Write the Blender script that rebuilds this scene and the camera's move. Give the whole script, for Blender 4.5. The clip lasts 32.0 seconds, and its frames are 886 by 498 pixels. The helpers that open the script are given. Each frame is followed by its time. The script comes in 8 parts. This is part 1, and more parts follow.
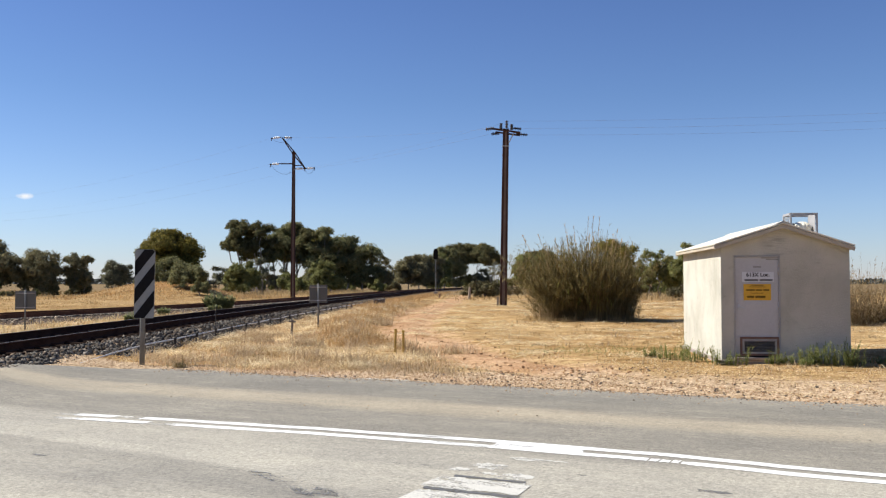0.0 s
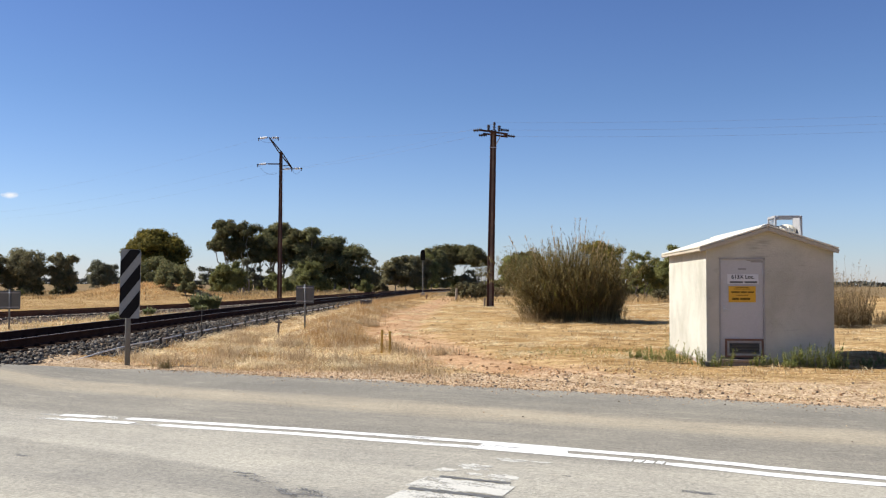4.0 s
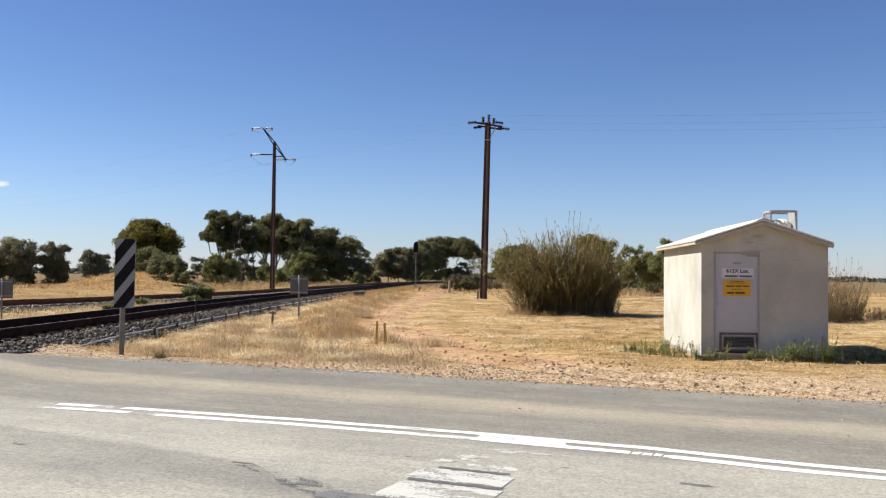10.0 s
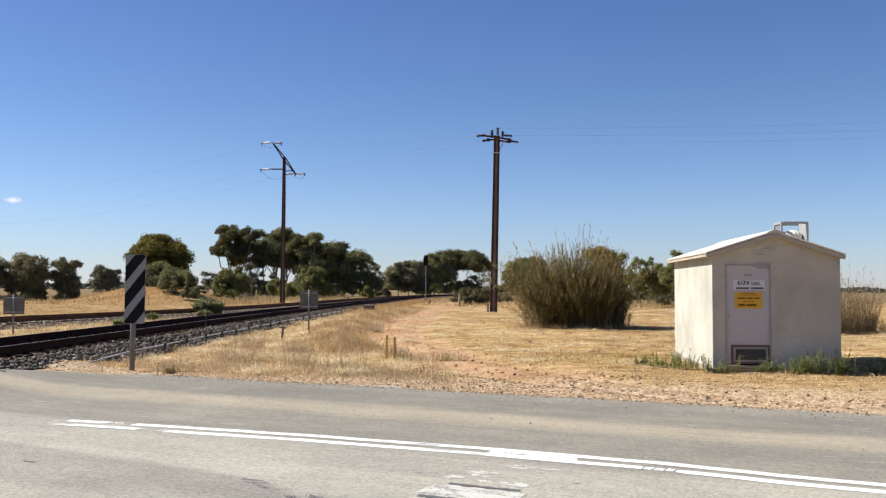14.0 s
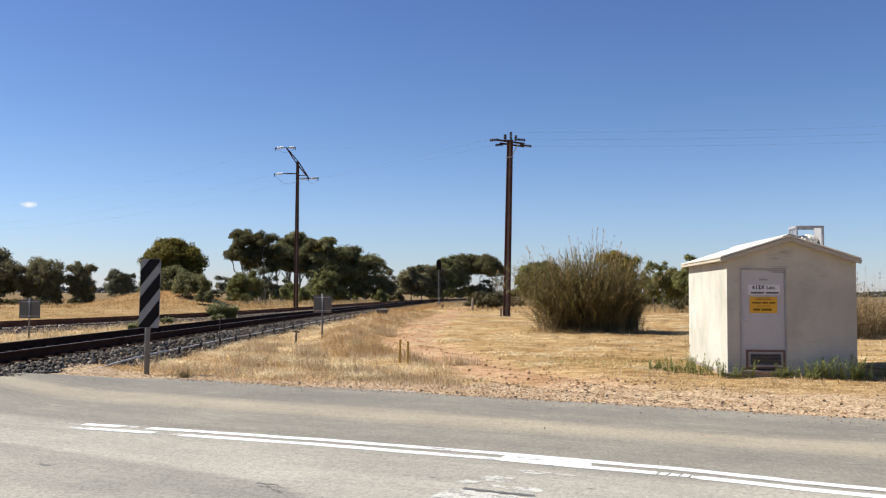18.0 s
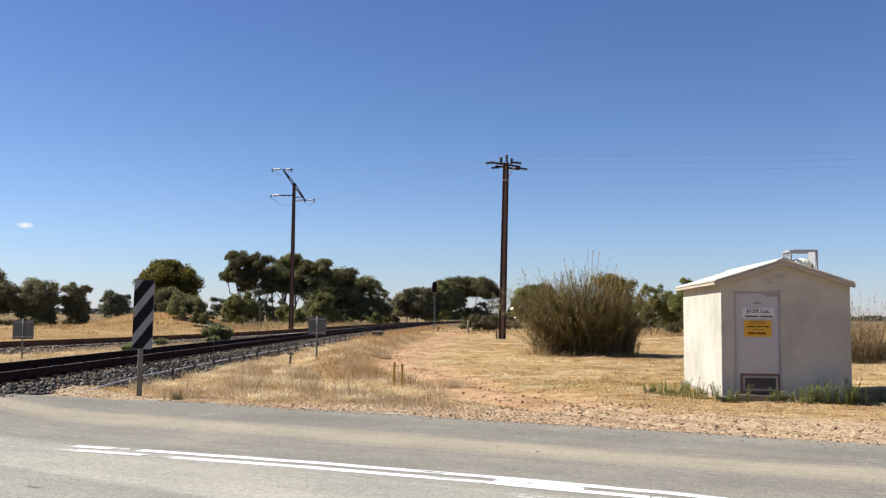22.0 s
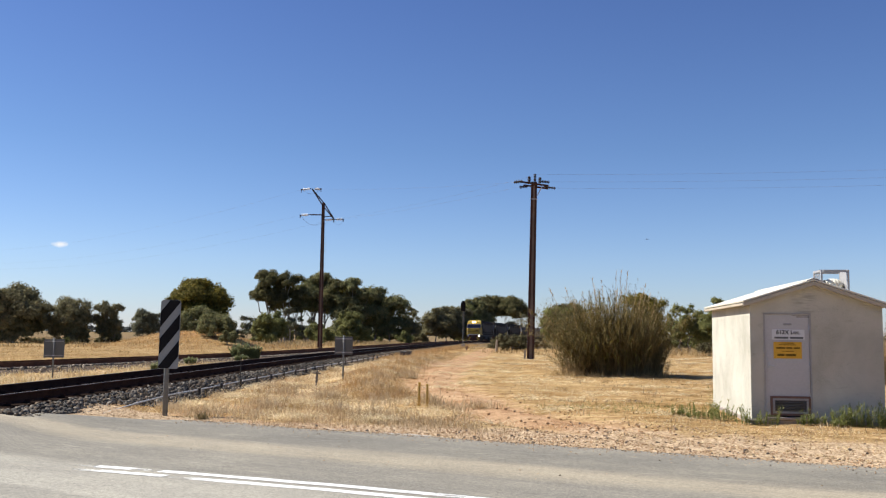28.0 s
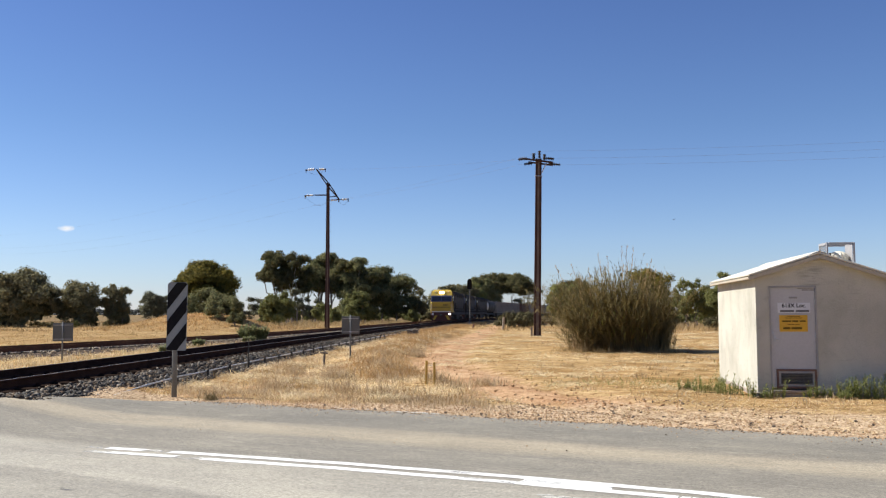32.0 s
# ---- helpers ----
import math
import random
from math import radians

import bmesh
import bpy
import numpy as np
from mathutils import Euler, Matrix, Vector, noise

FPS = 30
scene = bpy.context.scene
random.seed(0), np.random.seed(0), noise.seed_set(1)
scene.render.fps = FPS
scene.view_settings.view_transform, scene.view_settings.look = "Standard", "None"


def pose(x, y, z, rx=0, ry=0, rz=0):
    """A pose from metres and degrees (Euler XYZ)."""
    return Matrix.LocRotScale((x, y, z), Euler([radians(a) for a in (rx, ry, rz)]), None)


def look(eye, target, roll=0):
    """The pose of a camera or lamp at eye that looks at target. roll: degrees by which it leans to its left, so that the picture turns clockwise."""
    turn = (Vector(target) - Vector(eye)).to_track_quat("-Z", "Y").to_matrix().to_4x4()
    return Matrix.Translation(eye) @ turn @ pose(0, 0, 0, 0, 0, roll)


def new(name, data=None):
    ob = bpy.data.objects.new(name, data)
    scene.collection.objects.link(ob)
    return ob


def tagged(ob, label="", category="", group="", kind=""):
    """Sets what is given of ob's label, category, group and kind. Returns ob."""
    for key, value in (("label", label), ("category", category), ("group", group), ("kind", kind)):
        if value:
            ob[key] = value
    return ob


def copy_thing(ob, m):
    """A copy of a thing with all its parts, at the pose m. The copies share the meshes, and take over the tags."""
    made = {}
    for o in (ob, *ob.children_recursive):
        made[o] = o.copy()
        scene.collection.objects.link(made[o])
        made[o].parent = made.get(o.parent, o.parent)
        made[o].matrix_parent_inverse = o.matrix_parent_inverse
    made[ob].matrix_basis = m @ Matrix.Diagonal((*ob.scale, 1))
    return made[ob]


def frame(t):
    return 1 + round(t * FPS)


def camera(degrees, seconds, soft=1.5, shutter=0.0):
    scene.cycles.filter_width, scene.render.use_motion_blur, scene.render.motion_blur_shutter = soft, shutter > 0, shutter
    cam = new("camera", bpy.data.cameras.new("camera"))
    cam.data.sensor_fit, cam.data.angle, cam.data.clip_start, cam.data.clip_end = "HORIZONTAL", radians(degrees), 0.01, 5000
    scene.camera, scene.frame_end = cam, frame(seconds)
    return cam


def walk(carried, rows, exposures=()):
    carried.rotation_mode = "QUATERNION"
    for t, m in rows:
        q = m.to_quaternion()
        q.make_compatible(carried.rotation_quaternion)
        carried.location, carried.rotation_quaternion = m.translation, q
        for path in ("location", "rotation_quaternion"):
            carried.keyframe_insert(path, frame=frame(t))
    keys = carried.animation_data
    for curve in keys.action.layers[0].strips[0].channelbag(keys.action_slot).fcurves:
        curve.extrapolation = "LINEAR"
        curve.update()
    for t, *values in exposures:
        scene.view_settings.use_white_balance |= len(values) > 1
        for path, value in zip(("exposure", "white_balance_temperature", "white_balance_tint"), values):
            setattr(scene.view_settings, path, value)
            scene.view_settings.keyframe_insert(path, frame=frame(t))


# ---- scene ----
cam = camera(52.0, 32.0, 1.22)
PATH = [
    (0.0, pose(0.000, 0.000, 1.500, 92.173, 0.000, 0.000)),
    (0.5, pose(0.004, -0.015, 1.496, 92.362, 0.156, 0.099)),
    (1.0, pose(0.014, -0.015, 1.501, 92.418, 0.208, -0.060)),
    (1.5, pose(0.017, -0.020, 1.500, 92.264, 0.394, -0.189)),
    (2.0, pose(0.014, -0.017, 1.502, 92.289, 0.294, -0.369)),
    (2.5, pose(0.008, -0.009, 1.502, 92.433, 0.138, -0.512)),
    (4.5, pose(0.009, -0.020, 1.499, 91.974, -0.294, -0.906)),
    (5.0, pose(0.004, -0.015, 1.492, 91.600, -0.334, -1.034)),
    (5.5, pose(-0.001, -0.006, 1.498, 91.546, -0.475, -1.268)),
    (6.0, pose(0.000, -0.002, 1.492, 91.502, -0.342, -2.404)),
    (6.5, pose(0.007, -0.012, 1.497, 92.001, 0.409, -2.667)),
    (7.0, pose(0.003, -0.002, 1.494, 92.001, 0.422, -1.832)),
    (7.5, pose(-0.004, -0.001, 1.493, 91.401, 0.362, -1.297)),
    (8.0, pose(-0.007, 0.006, 1.482, 90.821, 0.034, -1.157)),
    (8.5, pose(-0.033, 0.006, 1.484, 90.863, -0.312, -1.606)),
    (9.0, pose(-0.067, -0.028, 1.492, 91.639, -0.253, -2.374)),
    (9.5, pose(-0.060, 0.001, 1.487, 91.776, -0.212, -1.681)),
    (10.0, pose(-0.052, -0.004, 1.491, 91.759, -0.628, -1.288)),
    (10.5, pose(-0.029, 0.003, 1.490, 92.014, -0.520, -1.804)),
    (11.0, pose(-0.047, 0.008, 1.497, 91.877, -0.435, -1.454)),
    (11.5, pose(-0.046, 0.022, 1.495, 91.856, -0.240, -0.730)),
    (12.0, pose(-0.043, 0.023, 1.498, 91.930, -0.428, -0.237)),
    (12.5, pose(-0.046, 0.018, 1.497, 91.825, -0.615, -0.449)),
    (13.0, pose(-0.045, 0.019, 1.500, 92.349, -0.293, -0.540)),
    (13.5, pose(-0.048, 0.023, 1.504, 92.624, -0.274, -0.598)),
    (14.0, pose(-0.045, 0.014, 1.506, 92.575, -0.283, -0.654)),
    (14.5, pose(-0.046, 0.022, 1.496, 92.629, -0.342, -0.543)),
    (16.5, pose(-0.045, 0.007, 1.506, 92.512, -0.388, -0.234)),
    (17.0, pose(-0.049, 0.011, 1.502, 92.470, -0.529, -0.223)),
    (17.5, pose(-0.052, 0.008, 1.506, 92.795, -0.476, 0.042)),
    (18.0, pose(-0.053, 0.015, 1.508, 92.838, -0.313, 0.162)),
    (18.5, pose(-0.033, 0.009, 1.505, 92.890, -0.081, -0.219)),
    (19.0, pose(-0.020, -0.002, 1.503, 93.491, -0.181, -0.485)),
    (19.5, pose(-0.021, -0.008, 1.518, 94.019, -0.040, -0.272)),
    (20.0, pose(-0.027, -0.014, 1.509, 93.935, 0.116, -0.037)),
    (20.5, pose(-0.023, -0.014, 1.515, 94.219, 0.204, 0.026)),
    (21.0, pose(-0.025, -0.014, 1.513, 94.265, -0.060, 0.103)),
    (21.5, pose(-0.034, -0.000, 1.515, 94.160, -0.272, -0.046)),
    (22.0, pose(-0.022, 0.011, 1.507, 94.251, -0.546, -0.093)),
    (22.5, pose(-0.032, 0.005, 1.516, 94.286, -0.779, -0.106)),
    (23.0, pose(-0.040, 0.006, 1.516, 94.018, -0.803, -0.102)),
    (23.5, pose(-0.029, 0.003, 1.521, 93.794, -0.759, 0.059)),
    (24.0, pose(0.030, 0.014, 1.513, 93.531, -1.211, 0.902)),
    (24.5, pose(0.084, 0.032, 1.506, 93.523, -1.202, 1.070)),
    (25.0, pose(0.096, 0.015, 1.513, 93.954, -0.946, 1.066)),
    (25.5, pose(0.103, 0.023, 1.517, 94.278, -0.530, 1.138)),
    (27.5, pose(0.071, 0.058, 1.526, 95.249, -0.492, 1.681)),
    (28.0, pose(0.066, 0.053, 1.534, 95.425, -0.697, 1.749)),
    (28.5, pose(0.060, 0.050, 1.533, 95.515, -0.580, 2.095)),
    (29.0, pose(0.063, 0.042, 1.528, 95.384, -0.204, 2.192)),
    (29.5, pose(0.069, 0.043, 1.531, 94.947, -0.196, 2.146)),
    (30.0, pose(0.067, 0.047, 1.527, 94.626, -0.289, 2.250)),
    (30.5, pose(0.067, 0.044, 1.531, 94.672, -0.212, 2.363)),
    (31.0, pose(0.077, 0.044, 1.533, 94.545, -0.100, 2.264)),
    (31.5, pose(0.078, 0.034, 1.531, 94.224, -0.013, 2.104)),
    (32.0, pose(0.082, 0.033, 1.535, 94.060, 0.138, 2.180)),
]
walk(cam, PATH)

# ---- world, sun, exposure ----
SUN_AZ = math.atan2(-0.98, 0.2)      # bearing of the sun from +y towards +x
SUN_EL = radians(45)
world = bpy.data.worlds.new("world")
scene.world = world
world.use_nodes = True
wn, wl = world.node_tree.nodes, world.node_tree.links
sky = wn.new("ShaderNodeTexSky")
sky.sky_type, sky.sun_disc = "NISHITA", False
sky.sun_elevation, sky.sun_rotation = SUN_EL, SUN_AZ
sky.air_density, sky.dust_density, sky.ozone_density, sky.altitude = 1.0, 0.1, 2.0, 50
backg = wn["Background"]
backg.inputs["Strength"].default_value = 0.068
# one small wisp of cloud low over the plain
wco = wn.new("ShaderNodeTexCoord")
wsub = wn.new("ShaderNodeVectorMath")
wsub.operation = "SUBTRACT"
wsub.inputs[1].default_value = Vector((-0.461, 1.0, 0.0965)).normalized()
wscl = wn.new("ShaderNodeVectorMath")
wscl.operation = "MULTIPLY"
wscl.inputs[1].default_value = (1 / 0.0085, 1 / 0.0085, 1 / 0.0034)
wnoi = wn.new("ShaderNodeTexNoise")
wnoi.inputs["Scale"].default_value, wnoi.inputs["Detail"].default_value = 160, 4
wlen = wn.new("ShaderNodeVectorMath")
wlen.operation = "LENGTH"
wadd = wn.new("ShaderNodeMath")
wadd.operation = "ADD"
wrng = wn.new("ShaderNodeMapRange")
wrng.inputs["From Min"].default_value, wrng.inputs["From Max"].default_value = 1.55, 0.75
wmix = wn.new("ShaderNodeMix")
wmix.data_type = "RGBA"
wmix.inputs["B"].default_value = (9.0, 9.2, 9.6, 1)
wl.new(wco.outputs["Generated"], wsub.inputs[0])
wl.new(wsub.outputs[0], wscl.inputs[0])
wl.new(wscl.outputs[0], wlen.inputs[0])
wl.new(wco.outputs["Generated"], wnoi.inputs["Vector"])
wl.new(wlen.outputs["Value"], wadd.inputs[0])
wl.new(wnoi.outputs["Fac"], wadd.inputs[1])
wl.new(wadd.outputs[0], wrng.inputs["Value"])
wl.new(wrng.outputs[0], wmix.inputs["Factor"])
# the deep blue of a very dry sky, paler towards the horizon
wsep = wn.new("ShaderNodeSeparateXYZ")
wl.new(wco.outputs["Generated"], wsep.inputs[0])
wblue = wn.new("ShaderNodeValToRGB")
wblue.color_ramp.elements[0].color, wblue.color_ramp.elements[1].position, wblue.color_ramp.elements[1].color = (0.79, 0.875, 1.27, 1), 0.40, (0.572, 0.683, 1.045, 1)
wblue.color_ramp.elements.new(0.035).color = (0.79, 0.893, 1.225, 1)
wblue.color_ramp.elements.new(0.08).color = (0.795, 0.905, 1.22, 1)
wblue.color_ramp.elements.new(0.2).color = (0.660, 0.80, 1.09, 1)
wl.new(wsep.outputs["Z"], wblue.inputs["Fac"])
wtint = wn.new("ShaderNodeMix")
wtint.data_type, wtint.blend_type = "RGBA", "MULTIPLY"
wtint.inputs["Factor"].default_value = 1.0
wl.new(sky.outputs[0], wtint.inputs["A"])
wl.new(wblue.outputs["Color"], wtint.inputs["B"])
wl.new(wtint.outputs["Result"], wmix.inputs["A"])
wl.new(wmix.outputs["Result"], backg.inputs["Color"])

sun = new("sun", bpy.data.lights.new("sun", "SUN"))
sun.data.energy, sun.data.angle, sun.data.color = 5.35, radians(0.53), (1.0, 0.98, 0.93)
sun_way = Vector((math.sin(SUN_AZ) * math.cos(SUN_EL), math.cos(SUN_AZ) * math.cos(SUN_EL), math.sin(SUN_EL)))
sun.matrix_basis = look(sun_way * 80, (0, 0, 0))
scene.view_settings.exposure = 0.6


# ---- materials ----
def shader(name):
    m = bpy.data.materials.new(name)
    m.use_nodes = True
    return m, m.node_tree.nodes, m.node_tree.links, m.node_tree.nodes["Principled BSDF"]


def ramp_node(nodes, stops):
    r = nodes.new("ShaderNodeValToRGB")
    el = r.color_ramp.elements
    el[0].position, el[0].color = stops[0][0], (*stops[0][1], 1)
    el[1].position, el[1].color = stops[-1][0], (*stops[-1][1], 1)
    for p, c in stops[1:-1]:
        e = el.new(p)
        e.color = (*c, 1)
    return r


def noise_node(nodes, links, vec, scale, detail=5, rough=0.6, distort=0.0):
    n = nodes.new("ShaderNodeTexNoise")
    n.inputs["Scale"].default_value, n.inputs["Detail"].default_value = scale, detail
    n.inputs["Roughness"].default_value, n.inputs["Distortion"].default_value = rough, distort
    links.new(vec, n.inputs["Vector"])
    return n


def mix_node(nodes, links, fac, a, b, mode="MIX"):
    n = nodes.new("ShaderNodeMix")
    n.data_type, n.blend_type = "RGBA", mode
    for key, v in (("Factor", fac), ("A", a), ("B", b)):
        if isinstance(v, (int, float)):
            n.inputs[key].default_value = v
        elif isinstance(v, tuple):
            n.inputs[key].default_value = (*v, 1)
        else:
            links.new(v, n.inputs[key])
    return n.outputs["Result"]


def surface(name, light, dark, rough=0.8, metal=0.0, coarse=1.5, fine=40.0, bump=0.3, stain=None, stain_scale=0.8, spec=0.4, depth=0.01):
    """A worn surface: two colours mixed by a coarse and a fine noise, stains with a shape of their own, fine relief."""
    m, n, l, p = shader(name)
    co = n.new("ShaderNodeTexCoord").outputs["Object"]
    big, small = noise_node(n, l, co, coarse), noise_node(n, l, co, fine, 4, 0.7)
    both = n.new("ShaderNodeMath")
    both.operation = "MULTIPLY_ADD"
    both.inputs[1].default_value = 0.5
    l.new(small.outputs["Fac"], both.inputs[0])
    half = n.new("ShaderNodeMath")
    half.operation = "MULTIPLY"
    half.inputs[1].default_value = 0.5
    l.new(big.outputs["Fac"], half.inputs[0])
    l.new(half.outputs[0], both.inputs[2])
    r = ramp_node(n, ((0.36, dark), (0.64, light)))
    l.new(both.outputs[0], r.inputs["Fac"])
    colour = r.outputs["Color"]
    if stain:
        sn = noise_node(n, l, co, stain_scale, 6, 0.65, 0.6)
        sr = ramp_node(n, ((0.55, (0, 0, 0)), (0.72, (1, 1, 1))))
        l.new(sn.outputs["Fac"], sr.inputs["Fac"])
        colour = mix_node(n, l, sr.outputs["Color"], colour, stain)
    l.new(colour, p.inputs["Base Color"])
    p.inputs["Roughness"].default_value, p.inputs["Metallic"].default_value = rough, metal
    p.inputs["Specular IOR Level"].default_value = spec
    if bump:
        b = n.new("ShaderNodeBump")
        b.inputs["Strength"].default_value, b.inputs["Distance"].default_value = bump, depth
        l.new(both.outputs[0], b.inputs["Height"])
        l.new(b.outputs[0], p.inputs["Normal"])
    return m


def island(name, colours, rough=0.7, through_light=0.0, spec=0.25):
    """Loose pieces in one mesh, each with its own colour."""
    m, n, l, p = shader(name)
    g = n.new("ShaderNodeNewGeometry")
    k = len(colours)
    r = ramp_node(n, tuple((i / (k - 1), c) for i, c in enumerate(colours)))
    l.new(g.outputs["Random Per Island"], r.inputs["Fac"])
    co = n.new("ShaderNodeTexCoord").outputs["Object"]
    patch = noise_node(n, l, co, 0.35, 3)
    pr = ramp_node(n, ((0.35, (0.80, 0.77, 0.72)), (0.68, (1.22, 1.18, 1.08))))
    l.new(patch.outputs["Fac"], pr.inputs["Fac"])
    colour = mix_node(n, l, 1.0, r.outputs["Color"], pr.outputs["Color"], "MULTIPLY")
    l.new(colour, p.inputs["Base Color"])
    p.inputs["Roughness"].default_value = rough
    p.inputs["Specular IOR Level"].default_value = spec
    if through_light:
        tr = n.new("ShaderNodeBsdfTranslucent")
        l.new(colour, tr.inputs["Color"])
        ms = n.new("ShaderNodeMixShader")
        ms.inputs[0].default_value = through_light
        l.new(p.outputs[0], ms.inputs[1])
        l.new(tr.outputs[0], ms.inputs[2])
        l.new(ms.outputs[0], n["Material Output"].inputs["Surface"])
    return m


def lamp_glass(name, colour, strength):
    m, n, l, p = shader(name)
    p.inputs["Emission Color"].default_value = (*colour, 1)
    p.inputs["Emission Strength"].default_value = strength
    p.inputs["Base Color"].default_value = (0.8, 0.8, 0.8, 1)
    p.inputs["Roughness"].default_value = 0.2
    return m


def ground_material():
    """Dry straw, bare red earth and pale gravel, told apart by the sheet's own soil and gravel values."""
    m, n, l, p = shader("dry_ground")
    co = n.new("ShaderNodeTexCoord").outputs["Object"]
    big, mid = noise_node(n, l, co, 0.09, 5), noise_node(n, l, co, 0.9, 6, 0.65, 0.4)
    fine = noise_node(n, l, co, 14, 5, 0.75)
    # straw lies in rows
    mp = n.new("ShaderNodeMapping")
    mp.inputs["Scale"].default_value = (0.8, 1.5, 1)
    mp.inputs["Rotation"].default_value = (0, 0, radians(20))
    l.new(co, mp.inputs["Vector"])
    rows = noise_node(n, l, mp.outputs[0], 1.3, 6, 0.75, 1.1)
    straw = ramp_node(n, ((0.34, (0.27, 0.178, 0.09)), (0.5, (0.47, 0.338, 0.178)), (0.64, (0.70, 0.56, 0.335))))
    l.new(rows.outputs["Fac"], straw.inputs["Fac"])
    tone = ramp_node(n, ((0.3, (0.72, 0.68, 0.6)), (0.7, (1.12, 1.08, 1.0))))
    l.new(mid.outputs["Fac"], tone.inputs["Fac"])
    straw_c = mix_node(n, l, 1.0, straw.outputs["Color"], tone.outputs["Color"], "MULTIPLY")
    earth = ramp_node(n, ((0.3, (0.345, 0.182, 0.094)), (0.55, (0.50, 0.318, 0.178)), (0.75, (0.59, 0.43, 0.262))))
    l.new(mid.outputs["Fac"], earth.inputs["Fac"])
    stone = ramp_node(n, ((0.32, (0.30, 0.208, 0.128)), (0.5, (0.50, 0.365, 0.228)), (0.7, (0.68, 0.53, 0.365))))
    l.new(fine.outputs["Fac"], stone.inputs["Fac"])

    def masked(attribute, lo, hi):
        a = n.new("ShaderNodeAttribute")
        a.attribute_name = attribute
        s = n.new("ShaderNodeMath")
        s.operation = "ADD"
        l.new(a.outputs["Fac"], s.inputs[0])
        k = n.new("ShaderNodeMath")
        k.operation = "MULTIPLY_ADD"
        k.inputs[1].default_value, k.inputs[2].default_value = 1.1, -0.55
        l.new(mid.outputs["Fac"], k.inputs[0])
        l.new(k.outputs[0], s.inputs[1])
        r = n.new("ShaderNodeMapRange")
        r.interpolation_type = "SMOOTHSTEP"
        r.inputs["From Min"].default_value, r.inputs["From Max"].default_value = lo, hi
        l.new(s.outputs[0], r.inputs["Value"])
        return r.outputs[0]

    wide = ramp_node(n, ((0.36, (0.74, 0.63, 0.52)), (0.62, (1.06, 1.04, 1.02))))
    l.new(big.outputs["Fac"], wide.inputs["Fac"])
    straw_c = mix_node(n, l, 1.0, straw_c, wide.outputs["Color"], "MULTIPLY")
    # brown rank grass, with the shade between its stalks in the tone
    old = ramp_node(n, ((0.3, (0.165, 0.118, 0.066)), (0.7, (0.285, 0.205, 0.115))))
    l.new(mid.outputs["Fac"], old.inputs["Fac"])
    straw_c = mix_node(n, l, masked("rank_shade", 0.2, 0.8), straw_c, old.outputs["Color"])
    c = mix_node(n, l, masked("soil", 0.35, 0.62), straw_c, earth.outputs["Color"])
    c = mix_node(n, l, masked("gravel", 0.3, 0.7), c, stone.outputs["Color"])
    clod = noise_node(n, l, co, 4.5, 5, 0.75, 0.3)
    cr = ramp_node(n, ((0.37, (0.45, 0.39, 0.34)), (0.47, (1, 1, 1)), (0.60, (1.0, 1.0, 1.0)), (0.70, (1.24, 1.24, 1.22))))
    l.new(clod.outputs["Fac"], cr.inputs["Fac"])
    c = mix_node(n, l, 0.8, c, cr.outputs["Color"], "MULTIPLY")
    sp = ramp_node(n, ((0.3, (0.62, 0.60, 0.58)), (0.65, (1.15, 1.15, 1.15))))
    l.new(fine.outputs["Fac"], sp.inputs["Fac"])
    c = mix_node(n, l, 0.95, c, sp.outputs["Color"], "MULTIPLY")
    l.new(c, p.inputs["Base Color"])
    p.inputs["Roughness"].default_value, p.inputs["Specular IOR Level"].default_value = 1.0, 0.0
    b = n.new("ShaderNodeBump")
    b.inputs["Strength"].default_value, b.inputs["Distance"].default_value = 0.7, 0.05
    l.new(fine.outputs["Fac"], b.inputs["Height"])
    l.new(b.outputs[0], p.inputs["Normal"])
    return m


